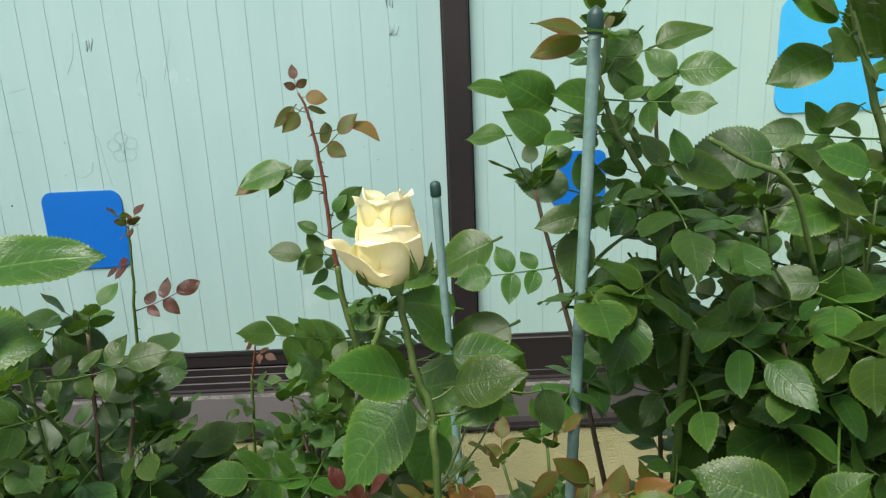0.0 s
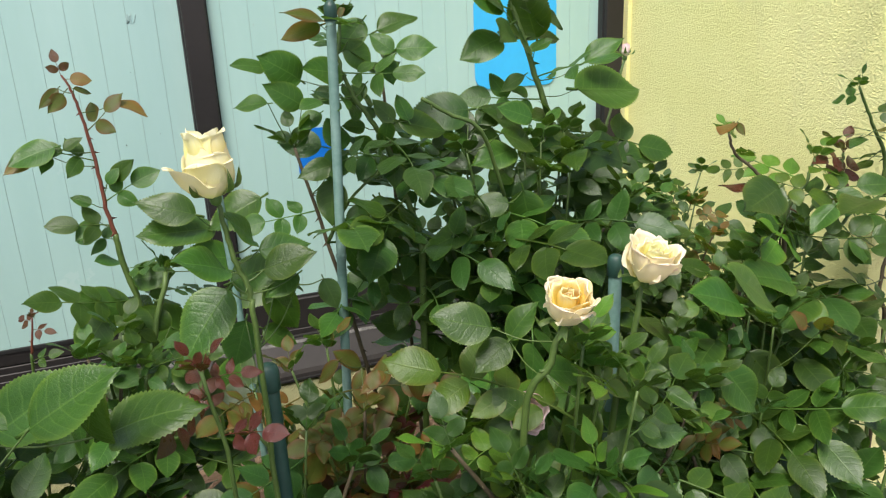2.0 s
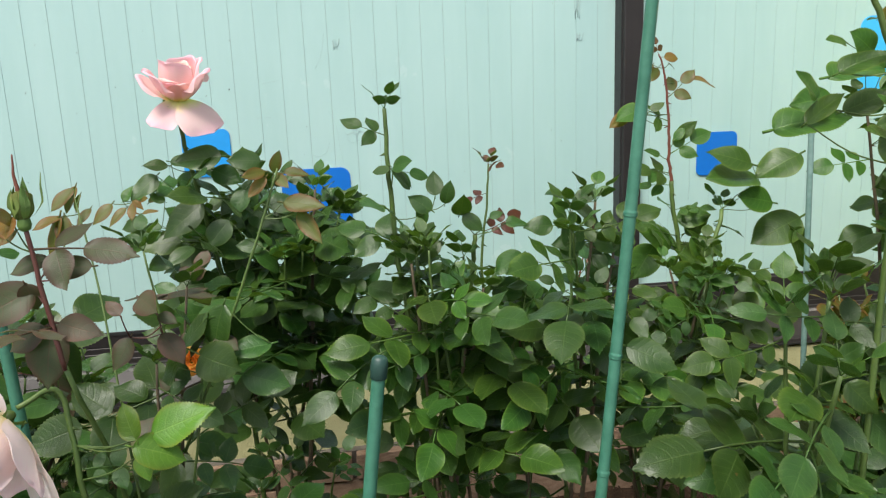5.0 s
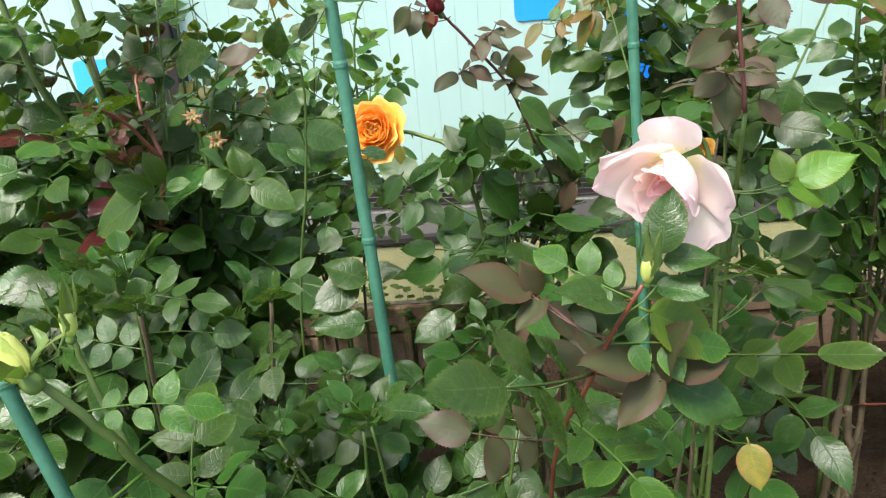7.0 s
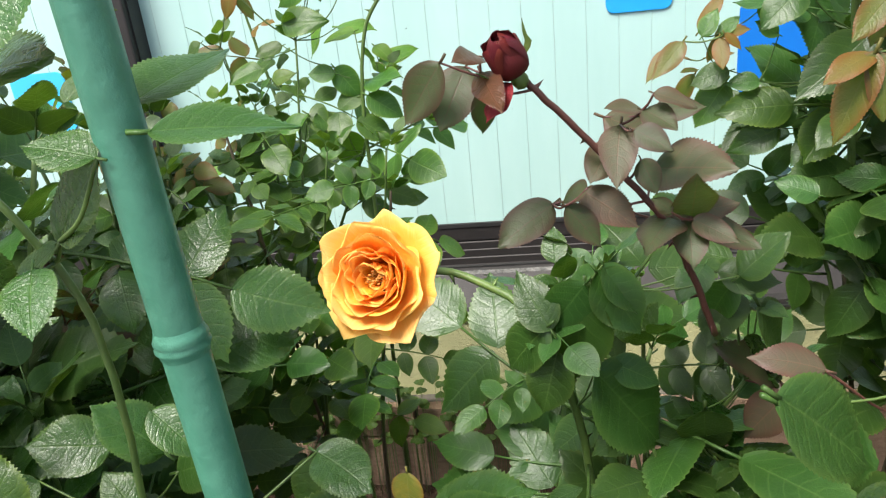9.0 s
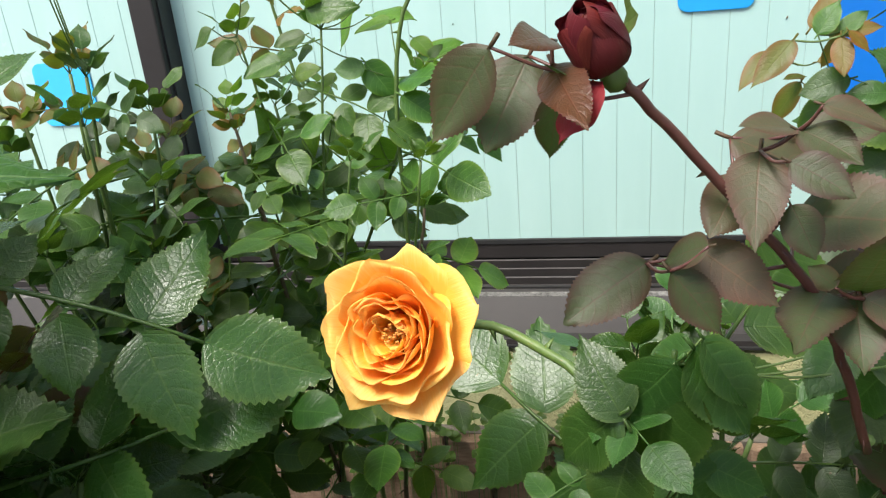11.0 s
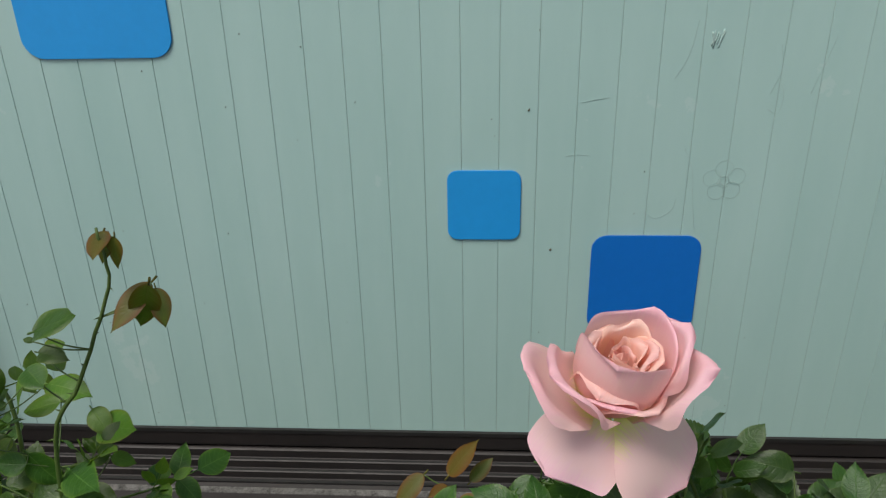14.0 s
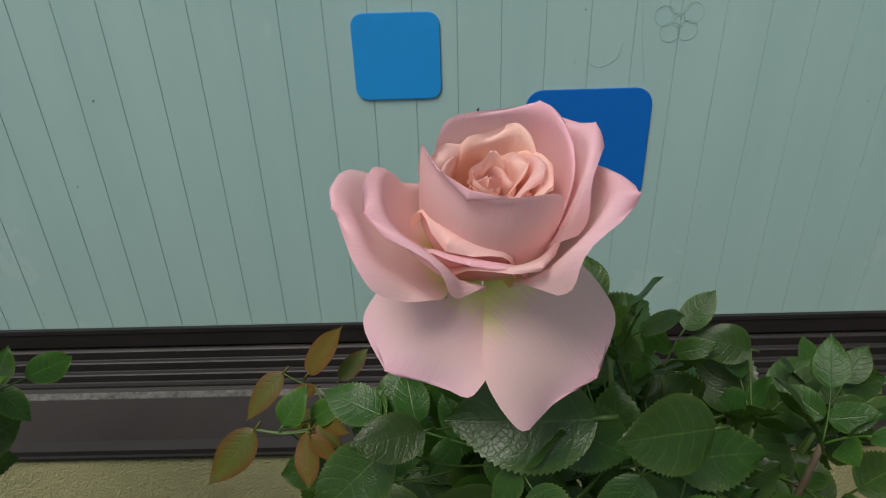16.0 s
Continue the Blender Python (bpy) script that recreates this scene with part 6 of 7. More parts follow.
blades("tall pink bloom", "dark", (-0.17, -0.55, 1.11), [
    (0.068, -0.505, 0.294, 0.025, -0.519, 0.343),
    (0.059, -0.488, 0.264, 0.001, -0.510, 0.248),
    (0.080, -0.507, 0.296, 0.087, -0.520, 0.258),
    (0.168, -0.511, 0.329, 0.231, -0.517, 0.311),
    (0.211, -0.496, 0.273, 0.248, -0.518, 0.261),
    (0.223, -0.511, 0.364, 0.190, -0.508, 0.374),
    (0.238, -0.506, 0.316, 0.289, -0.494, 0.279),
    (0.240, -0.509, 0.332, 0.262, -0.507, 0.351),
    (0.171, -0.493, 0.315, 0.146, -0.511, 0.285),
    (0.113, -0.488, 0.302, 0.087, -0.509, 0.309),
    (0.200, -0.506, 0.254, 0.172, -0.511, 0.294),
])
blades("tall pink bloom", "bronze", (0.15, -0.57, 1.09), [
    (-0.024, -0.511, 0.354, -0.005, -0.510, 0.386),
    (-0.008, -0.506, 0.344, 0.008, -0.497, 0.359),
    (-0.026, -0.492, 0.326, -0.039, -0.508, 0.335),
    (-0.017, -0.511, 0.330, 0.005, -0.515, 0.335),
    (-0.024, -0.506, 0.319, -0.039, -0.516, 0.322),
    (-0.026, -0.506, 0.315, -0.044, -0.498, 0.282),
    (-0.024, -0.509, 0.314, -0.009, -0.521, 0.301),
    (-0.045, -0.490, 0.336, -0.071, -0.506, 0.316),
])
blades("green bud", "purple", (0.20, -0.76, 0.71), [
    (0.051, -1.068, 0.328, 0.047, -1.091, 0.289),
    (0.056, -1.070, 0.329, 0.089, -1.084, 0.321),
    (0.048, -1.073, 0.328, 0.024, -1.081, 0.315),
    (0.048, -1.080, 0.358, 0.011, -1.099, 0.342),
    (0.045, -1.087, 0.363, 0.048, -1.078, 0.341),
    (0.057, -1.070, 0.376, 0.031, -1.076, 0.373),
    (0.089, -1.084, 0.372, 0.059, -1.084, 0.372),
])
blades("green bud", "purple", (0.12, -0.77, 0.74), [
    (0.082, -0.993, 0.290, 0.068, -1.004, 0.264),
    (0.108, -0.992, 0.291, 0.125, -1.007, 0.270),
    (0.107, -0.996, 0.309, 0.122, -1.003, 0.304),
    (0.080, -1.006, 0.314, 0.068, -0.996, 0.326),
    (0.092, -0.989, 0.323, 0.111, -1.020, 0.321),
])
blades("green bud", "bronze", (0.22, -0.76, 0.62), [
    (0.038, -1.069, 0.398, 0.025, -1.075, 0.388),
    (0.039, -1.076, 0.406, 0.037, -1.101, 0.419),
    (0.034, -1.070, 0.408, 0.040, -1.098, 0.402),
    (0.046, -1.069, 0.421, 0.043, -1.083, 0.417),
    (0.038, -1.091, 0.397, 0.026, -1.097, 0.388),
])
blades("dark red bud", "purple", (0.30, -0.73, 0.67), [
    (-0.142, -0.847, 0.358, -0.110, -0.856, 0.347),
    (-0.118, -0.844, 0.359, -0.095, -0.846, 0.359),
    (-0.140, -0.857, 0.349, -0.150, -0.872, 0.334),
    (-0.119, -0.840, 0.329, -0.090, -0.872, 0.338),
    (-0.141, -0.841, 0.317, -0.152, -0.869, 0.320),
    (-0.110, -0.843, 0.304, -0.080, -0.850, 0.313),
    (-0.100, -0.841, 0.301, -0.070, -0.857, 0.292),
])
blades("dark red bud", "purple", (-0.11, -0.75, 0.79), [
    (-0.136, -0.861, 0.357, -0.143, -0.886, 0.339),
    (-0.127, -0.866, 0.364, -0.115, -0.883, 0.361),
    (-0.126, -0.861, 0.363, -0.142, -0.870, 0.369),
    (-0.123, -0.871, 0.372, -0.106, -0.877, 0.367),
    (-0.133, -0.881, 0.359, -0.119, -0.891, 0.353),
    (-0.128, -0.868, 0.342, -0.122, -0.878, 0.330),
    (-0.168, -0.861, 0.321, -0.195, -0.875, 0.308),
    (-0.163, -0.879, 0.326, -0.146, -0.882, 0.306),
    (-0.154, -0.864, 0.328, -0.131, -0.877, 0.314),
    (-0.153, -0.882, 0.335, -0.166, -0.869, 0.327),
    (-0.104, -0.862, 0.311, -0.108, -0.890, 0.338),
    (-0.105, -0.869, 0.312, -0.087, -0.881, 0.306),
    (-0.105, -0.863, 0.309, -0.108, -0.883, 0.297),
    (-0.116, -0.876, 0.319, -0.123, -0.878, 0.327),
    (-0.112, -0.859, 0.310, -0.129, -0.889, 0.312),
])
blades("dark red bud", "purple", (0.05, -0.79, 0.70), [
    (-0.212, -0.889, 0.395, -0.231, -0.885, 0.370),
    (-0.203, -0.871, 0.390, -0.215, -0.888, 0.368),
    (-0.195, -0.882, 0.381, -0.197, -0.878, 0.360),
])
blades("dark red bud", "red", (0.01, -0.79, 0.66), [
    (-0.196, -0.883, 0.389, -0.189, -0.910, 0.378),
    (-0.196, -0.881, 0.395, -0.202, -0.907, 0.401),
])
blades("with red young tips", "dark", (-0.17, -0.78, 0.64), [
    (0.379, -0.725, 0.341, 0.352, -0.719, 0.361),
    (0.368, -0.722, 0.346, 0.367, -0.720, 0.319),
    (0.384, -0.728, 0.360, 0.386, -0.718, 0.390),
    (0.396, -0.728, 0.349, 0.402, -0.738, 0.376),
    (0.420, -0.720, 0.332, 0.441, -0.733, 0.313),
    (0.389, -0.719, 0.300, 0.358, -0.717, 0.277),
    (0.416, -0.715, 0.332, 0.420, -0.742, 0.359),
    (0.453, -0.725, 0.328, 0.470, -0.727, 0.334),
    (0.475, -0.720, 0.318, 0.505, -0.722, 0.319),
    (0.334, -0.720, 0.396, 0.355, -0.740, 0.407),
    (0.329, -0.726, 0.395, 0.308, -0.718, 0.393),
    (0.334, -0.723, 0.392, 0.357, -0.721, 0.371),
])
blades("below the door stile", "dark", (-0.29, -0.73, 0.71), [
    (0.556, -0.728, 0.347, 0.525, -0.744, 0.361),
    (0.561, -0.736, 0.348, 0.592, -0.745, 0.353),
    (0.554, -0.744, 0.342, 0.599, -0.736, 0.318),
    (0.543, -0.741, 0.325, 0.540, -0.736, 0.308),
    (0.572, -0.745, 0.292, 0.531, -0.738, 0.294),
    (0.582, -0.733, 0.291, 0.622, -0.745, 0.285),
    (0.584, -0.741, 0.273, 0.599, -0.758, 0.257),
    (0.556, -0.733, 0.294, 0.548, -0.752, 0.263),
    (0.441, -0.736, 0.208, 0.394, -0.758, 0.164),
    (0.442, -0.750, 0.212, 0.487, -0.758, 0.192),
    (0.598, -0.733, 0.190, 0.543, -0.757, 0.189),
    (0.597, -0.730, 0.192, 0.628, -0.752, 0.215),
    (0.598, -0.738, 0.189, 0.645, -0.752, 0.146),
    (0.491, -0.737, 0.280, 0.451, -0.759, 0.267),
    (0.496, -0.742, 0.240, 0.470, -0.736, 0.239),
    (0.530, -0.748, 0.243, 0.511, -0.744, 0.249),
])
blades("below the door stile", "dark", (-0.27, -0.71, 0.80), [
    (0.540, -0.704, 0.153, 0.515, -0.714, 0.115),
    (0.597, -0.711, 0.111, 0.571, -0.721, 0.090),
    (0.485, -0.689, 0.132, 0.465, -0.699, 0.093),
    (0.540, -0.693, 0.188, 0.522, -0.699, 0.229),
    (0.425, -0.689, 0.117, 0.449, -0.718, 0.102),
    (0.637, -0.698, 0.097, 0.660, -0.708, 0.075),
    (0.570, -0.698, 0.160, 0.543, -0.696, 0.139),
])
blades("front of the garden stakes", "mid", (-0.44, -0.65, 0.70), [
    (0.877, -0.614, 0.118, 0.898, -0.615, 0.177),
    (0.857, -0.629, 0.118, 0.801, -0.624, 0.134),
    (0.863, -0.616, 0.114, 0.930, -0.621, 0.096),
    (0.857, -0.617, 0.084, 0.895, -0.619, 0.055),
    (0.806, -0.625, 0.152, 0.772, -0.616, 0.117),
    (0.950, -0.622, 0.376, 0.882, -0.625, 0.348),
    (0.893, -0.610, 0.343, 0.806, -0.622, 0.347),
    (0.909, -0.625, 0.306, 0.850, -0.636, 0.323),
    (0.873, -0.624, 0.365, 0.809, -0.624, 0.391),
    (0.967, -0.608, 0.277, 0.887, -0.617, 0.246),
    (0.944, -0.622, 0.263, 0.980, -0.631, 0.203),
    (0.793, -0.612, 0.198, 0.749, -0.634, 0.223),
    (0.785, -0.622, 0.264, 0.799, -0.642, 0.220),
    (0.825, -0.628, 0.233, 0.794, -0.627, 0.264),
    (0.934, -0.615, 0.204, 0.973, -0.625, 0.178),
    (0.776, -0.623, 0.130, 0.749, -0.615, 0.161),
])
blades("tall dark rose bush", "mid", (0.31, -0.71, 0.74), [
    (-0.469, -0.997, 0.242, -0.497, -1.018, 0.269),
    (-0.476, -1.010, 0.245, -0.539, -0.995, 0.211),
    (-0.483, -0.988, 0.239, -0.462, -0.996, 0.216),
    (-0.457, -0.998, 0.255, -0.460, -1.013, 0.287),
    (-0.448, -1.010, 0.254, -0.425, -1.015, 0.259),
    (-0.416, -1.007, 0.252, -0.388, -0.996, 0.264),
    (-0.377, -0.991, 0.247, -0.406, -1.000, 0.229),
    (-0.368, -1.008, 0.249, -0.326, -1.015, 0.229),
    (-0.375, -1.005, 0.256, -0.382, -0.995, 0.288),
    (-0.488, -1.008, 0.155, -0.522, -1.000, 0.133),
    (-0.493, -0.996, 0.146, -0.454, -1.007, 0.132),
    (-0.397, -0.989, 0.265, -0.402, -1.015, 0.290),
])
blades("tall dark rose bush", "dark", (0.34, -0.70, 0.74), [
    (-0.635, -0.899, 0.222, -0.647, -0.918, 0.250),
    (-0.644, -0.910, 0.217, -0.673, -0.921, 0.200),
    (-0.580, -0.904, 0.237, -0.570, -0.919, 0.214),
    (-0.599, -0.911, 0.253, -0.630, -0.894, 0.269),
    (-0.489, -0.905, 0.178, -0.524, -0.897, 0.150),
    (-0.457, -0.895, 0.177, -0.432, -0.902, 0.159),
    (-0.396, -0.896, 0.173, -0.424, -0.895, 0.161),
    (-0.376, -0.891, 0.192, -0.337, -0.902, 0.210),
])
blades("full orange bloom", "dark", (0.10, -0.76, 0.78), [
    (-0.228, -0.979, 0.241, -0.251, -0.983, 0.214),
    (-0.218, -0.975, 0.226, -0.192, -0.987, 0.253),
    (-0.213, -0.980, 0.213, -0.229, -0.998, 0.190),
    (-0.210, -0.972, 0.212, -0.190, -0.988, 0.192),
    (-0.292, -0.990, 0.184, -0.318, -0.997, 0.176),
    (-0.310, -0.971, 0.191, -0.305, -0.995, 0.166),
])
blades("shiny green rose bush", "gloss", (0.32, -0.66, 0.88), [
    (-0.477, -1.053, 0.143, -0.527, -1.053, 0.106),
    (-0.540, -1.041, 0.109, -0.534, -1.063, 0.155),
    (-0.490, -1.053, 0.167, -0.463, -1.060, 0.176),
    (-0.457, -1.061, 0.169, -0.438, -1.047, 0.146),
    (-0.432, -1.062, 0.096, -0.410, -1.045, 0.077),
    (-0.421, -1.058, 0.081, -0.389, -1.068, 0.072),
    (-0.442, -1.042, 0.038, -0.440, -1.049, -0.002),
    (-0.399, -1.056, 0.036, -0.375, -1.057, 0.043),
    (-0.420, -1.051, 0.055, -0.436, -1.052, 0.070),
])
blades("low glossy rose bush", "gloss", (0.15, -0.67, 0.97), [
    (-0.277, -1.058, 0.020, -0.320, -1.049, 0.035),
    (-0.271, -1.038, 0.114, -0.321, -1.052, 0.116),
    (-0.299, -1.040, 0.067, -0.325, -1.046, 0.085),
    (-0.289, -1.053, 0.069, -0.259, -1.048, 0.077),
    (-0.288, -1.042, 0.059, -0.268, -1.056, 0.053),
    (-0.295, -1.059, 0.069, -0.327, -1.055, 0.034),
    (-0.282, -1.040, 0.014, -0.290, -1.063, 0.020),
    (-0.327, -1.046, 0.016, -0.351, -1.047, -0.009),
    (-0.290, -1.048, 0.006, -0.330, -1.071, -0.012),
    (-0.241, -1.047, 0.029, -0.236, -1.065, -0.004),
    (-0.227, -1.041, -0.025, -0.204, -1.053, -0.000),
    (-0.231, -1.055, -0.025, -0.274, -1.047, -0.060),
    (-0.321, -1.047, -0.053, -0.357, -1.063, -0.048),
    (-0.279, -1.042, -0.064, -0.319, -1.047, -0.039),
])
blades("low glossy rose bush", "gloss", (0.14, -0.73, 0.84), [
    (-0.267, -1.021, 0.150, -0.306, -1.027, 0.171),
    (-0.264, -1.026, 0.156, -0.231, -1.032, 0.164),
    (-0.262, -1.027, 0.152, -0.253, -1.037, 0.136),
    (-0.277, -1.018, 0.145, -0.320, -1.042, 0.138),
])
blades("glossy young rose shoot", "gloss", (-0.18, -0.72, 0.84), [
    (-0.047, -1.260, 0.250, -0.042, -1.252, 0.288),
    (-0.043, -1.250, 0.242, -0.011, -1.257, 0.245),
    (-0.046, -1.248, 0.224, -0.021, -1.265, 0.227),
    (-0.068, -1.257, 0.218, -0.109, -1.270, 0.241),
])
blades("glossy young rose shoot", "light", (-0.21, -0.69, 0.90), [
    (-0.049, -1.243, 0.204, 0.001, -1.247, 0.179),
])
blades("glossy young rose shoot", "purple", (-0.05, -0.73, 0.88), [
    (-0.124, -1.215, 0.211, -0.163, -1.239, 0.241),
    (-0.117, -1.209, 0.205, -0.126, -1.219, 0.235),
    (-0.114, -1.220, 0.207, -0.135, -1.242, 0.199),
    (-0.110, -1.212, 0.200, -0.094, -1.225, 0.177),
])
blades("glossy young rose shoot", "purple", (-0.17, -0.68, 0.94), [
    (-0.053, -1.247, 0.170, -0.093, -1.271, 0.188),
    (-0.044, -1.244, 0.160, -0.037, -1.271, 0.208),
    (-0.042, -1.251, 0.162, -0.076, -1.268, 0.138),
    (-0.039, -1.253, 0.161, 0.003, -1.247, 0.169),
])
blades("glossy young rose shoot", "gloss", (-0.09, -0.67, 0.97), [
    (-0.037, -1.244, 0.154, 0.016, -1.249, 0.128),
    (-0.150, -1.255, 0.160, -0.165, -1.261, 0.133),
    (-0.135, -1.247, 0.164, -0.120, -1.271, 0.163),
])
blades("hanging open", "light", (-0.32, -0.70, 0.76), [
    (0.102, -1.082, 0.238, 0.090, -1.075, 0.263),
    (0.110, -1.074, 0.237, 0.159, -1.078, 0.255),
    (0.100, -1.085, 0.234, 0.137, -1.083, 0.222),
    (0.101, -1.073, 0.222, 0.106, -1.082, 0.203),
])
blades("hanging open", "dark", (-0.29, -0.68, 0.84), [
    (0.104, -1.052, 0.163, 0.138, -1.067, 0.187),
    (0.107, -1.062, 0.163, 0.151, -1.047, 0.147),
    (0.100, -1.040, 0.132, 0.089, -1.064, 0.168),
    (0.103, -1.044, 0.126, 0.127, -1.061, 0.117),
    (0.080, -1.047, 0.137, 0.088, -1.048, 0.114),
    (0.138, -1.054, 0.143, 0.114, -1.055, 0.149),
])
blades("full orange bloom", "dark", (-0.11, -0.68, 0.95), [
    (-0.151, -0.806, 0.249, -0.157, -0.808, 0.188),
    (-0.144, -0.811, 0.262, -0.118, -0.815, 0.225),
    (-0.142, -0.805, 0.259, -0.160, -0.796, 0.245),
    (-0.173, -0.809, 0.227, -0.204, -0.801, 0.196),
    (-0.171, -0.810, 0.225, -0.191, -0.794, 0.257),
    (-0.168, -0.808, 0.209, -0.179, -0.819, 0.171),
    (-0.146, -0.807, 0.194, -0.102, -0.796, 0.128),
    (-0.135, -0.796, 0.193, -0.104, -0.797, 0.178),
    (-0.082, -0.800, 0.258, -0.100, -0.819, 0.247),
    (-0.076, -0.804, 0.255, -0.042, -0.809, 0.248),
    (-0.061, -0.788, 0.235, -0.082, -0.817, 0.217),
    (-0.053, -0.806, 0.234, -0.023, -0.798, 0.184),
    (-0.081, -0.809, 0.166, -0.075, -0.795, 0.112),
    (-0.071, -0.805, 0.124, -0.052, -0.806, 0.096),
])
blades("full orange bloom", "purple", (-0.21, -0.64, 0.98), [
    (-0.034, -0.796, 0.175, -0.067, -0.797, 0.209),
    (-0.035, -0.810, 0.175, -0.056, -0.798, 0.135),
])
blades("full orange bloom", "dark", (-0.27, -0.60, 1.00), [
    (-0.111, -1.008, 0.309, -0.076, -1.002, 0.280),
])
blades("full orange bloom", "dark", (-0.01, -0.61, 1.06), [
    (-0.150, -0.811, 0.255, -0.171, -0.801, 0.219),
    (-0.140, -0.808, 0.265, -0.121, -0.816, 0.237),
    (-0.066, -0.811, 0.255, -0.042, -0.813, 0.280),
    (-0.067, -0.804, 0.248, -0.082, -0.794, 0.216),
    (-0.055, -0.797, 0.231, -0.038, -0.812, 0.232),
])
blades("bronze tips", "bronze", (0.36, -0.64, 0.86), [
    (-0.233, -0.488, 0.500, -0.255, -0.517, 0.479),
    (-0.225, -0.507, 0.508, -0.244, -0.495, 0.466),
    (-0.230, -0.489, 0.496, -0.219, -0.503, 0.475),
    (-0.259, -0.489, 0.539, -0.252, -0.520, 0.536),
    (-0.256, -0.490, 0.537, -0.258, -0.502, 0.521),
    (-0.248, -0.496, 0.538, -0.252, -0.498, 0.514),
])
blades("bronze tips", "mid", (0.43, -0.58, 0.90), [
    (-0.314, -0.509, 0.471, -0.279, -0.516, 0.489),
    (-0.316, -0.509, 0.463, -0.323, -0.509, 0.466),
    (-0.322, -0.499, 0.448, -0.297, -0.507, 0.450),
])
blades("bronze tips", "light", (0.35, -0.60, 0.94), [
    (-0.376, -0.453, 0.388, -0.398, -0.451, 0.356),
    (-0.364, -0.442, 0.382, -0.323, -0.451, 0.382),
    (-0.343, -0.461, 0.378, -0.374, -0.468, 0.373),
    (-0.351, -0.457, 0.418, -0.331, -0.465, 0.433),
    (-0.325, -0.448, 0.344, -0.282, -0.467, 0.359),
    (-0.328, -0.447, 0.361, -0.308, -0.462, 0.350),
    (-0.425, -0.453, 0.289, -0.446, -0.452, 0.251),
    (-0.406, -0.439, 0.293, -0.370, -0.467, 0.294),
    (-0.368, -0.454, 0.278, -0.366, -0.445, 0.231),
    (-0.399, -0.457, 0.336, -0.410, -0.471, 0.327),
    (-0.355, -0.457, 0.306, -0.339, -0.449, 0.278),
    (-0.442, -0.444, 0.334, -0.417, -0.446, 0.344),
    (-0.468, -0.450, 0.273, -0.471, -0.471, 0.313),
    (-0.316, -0.455, 0.318, -0.297, -0.452, 0.310),
])
blades("pink bloom hanging", "dark", (0.06, -0.76, 0.81), [
    (0.193, -0.953, 0.261, 0.151, -0.968, 0.261),
    (0.165, -0.953, 0.234, 0.207, -0.959, 0.220),
    (0.154, -0.953, 0.302, 0.138, -0.960, 0.262),
    (0.100, -0.959, 0.155, 0.083, -0.971, 0.120),
    (0.098, -0.943, 0.246, 0.119, -0.951, 0.235),
])
blades("half-open cream", "mid", (0.01, -0.72, 0.90), [
    (0.898, -1.002, 0.428, 0.884, -1.019, 0.456),
    (0.900, -1.005, 0.423, 0.936, -1.006, 0.423),
    (0.880, -0.991, 0.398, 0.918, -1.009, 0.415),
    (0.877, -0.989, 0.392, 0.836, -1.007, 0.354),
])
blades("half-open cream", "dark", (-0.01, -0.70, 0.94), [
    (0.913, -0.958, 0.376, 0.929, -0.955, 0.358),
    (0.920, -0.948, 0.389, 0.906, -0.955, 0.364),
    (0.933, -0.945, 0.372, 0.918, -0.971, 0.383),
    (0.889, -0.952, 0.352, 0.876, -0.950, 0.313),
    (0.845, -0.959, 0.351, 0.827, -0.971, 0.352),
    (0.952, -0.958, 0.378, 0.961, -0.964, 0.352),
])
blades("red-stemmed", "mid", (0.14, -0.77, 0.73), [
    (0.732, -0.562, 0.450, 0.683, -0.573, 0.442),
    (0.724, -0.557, 0.440, 0.717, -0.577, 0.426),
    (0.741, -0.564, 0.447, 0.761, -0.563, 0.461),
    (0.759, -0.559, 0.379, 0.737, -0.555, 0.389),
    (0.761, -0.550, 0.356, 0.736, -0.575, 0.345),
    (0.780, -0.564, 0.402, 0.794, -0.567, 0.420),
    (0.786, -0.559, 0.406, 0.813, -0.572, 0.427),
    (0.776, -0.551, 0.302, 0.756, -0.576, 0.315),
    (0.789, -0.561, 0.278, 0.836, -0.579, 0.286),
])
blades("red-stemmed", "bronze", (0.14, -0.78, 0.64), [
    (0.714, -0.551, 0.449, 0.678, -0.565, 0.422),
    (0.807, -0.548, 0.497, 0.836, -0.578, 0.482),
    (0.746, -0.555, 0.515, 0.725, -0.565, 0.496),
    (0.764, -0.571, 0.515, 0.782, -0.559, 0.508),
])
blades("two cream buds", "mid", (0.02, -0.74, 0.85), [
    (0.686, -1.141, 0.515, 0.717, -1.170, 0.530),
    (0.687, -1.139, 0.509, 0.705, -1.150, 0.498),
    (0.669, -1.147, 0.492, 0.645, -1.157, 0.518),
    (0.665, -1.156, 0.520, 0.646, -1.170, 0.531),
    (0.682, -1.151, 0.513, 0.658, -1.148, 0.528),
    (0.664, -1.157, 0.474, 0.638, -1.159, 0.466),
    (0.656, -1.155, 0.433, 0.629, -1.153, 0.448),
    (0.748, -1.139, 0.404, 0.761, -1.147, 0.395),
    (0.697, -1.155, 0.426, 0.658, -1.160, 0.450),
    (0.644, -1.162, 0.455, 0.634, -1.157, 0.471),
])
blades("two cream buds", "mid", (-0.20, -0.66, 0.95), [
    (0.769, -1.142, 0.391, 0.812, -1.148, 0.418),
])
blades("two cream buds", "mid", (0.33, -0.70, 0.75), [
    (0.687, -1.030, 0.483, 0.744, -1.030, 0.495),
    (0.692, -1.030, 0.466, 0.654, -1.030, 0.462),
    (0.651, -1.010, 0.439, 0.707, -1.034, 0.459),
])
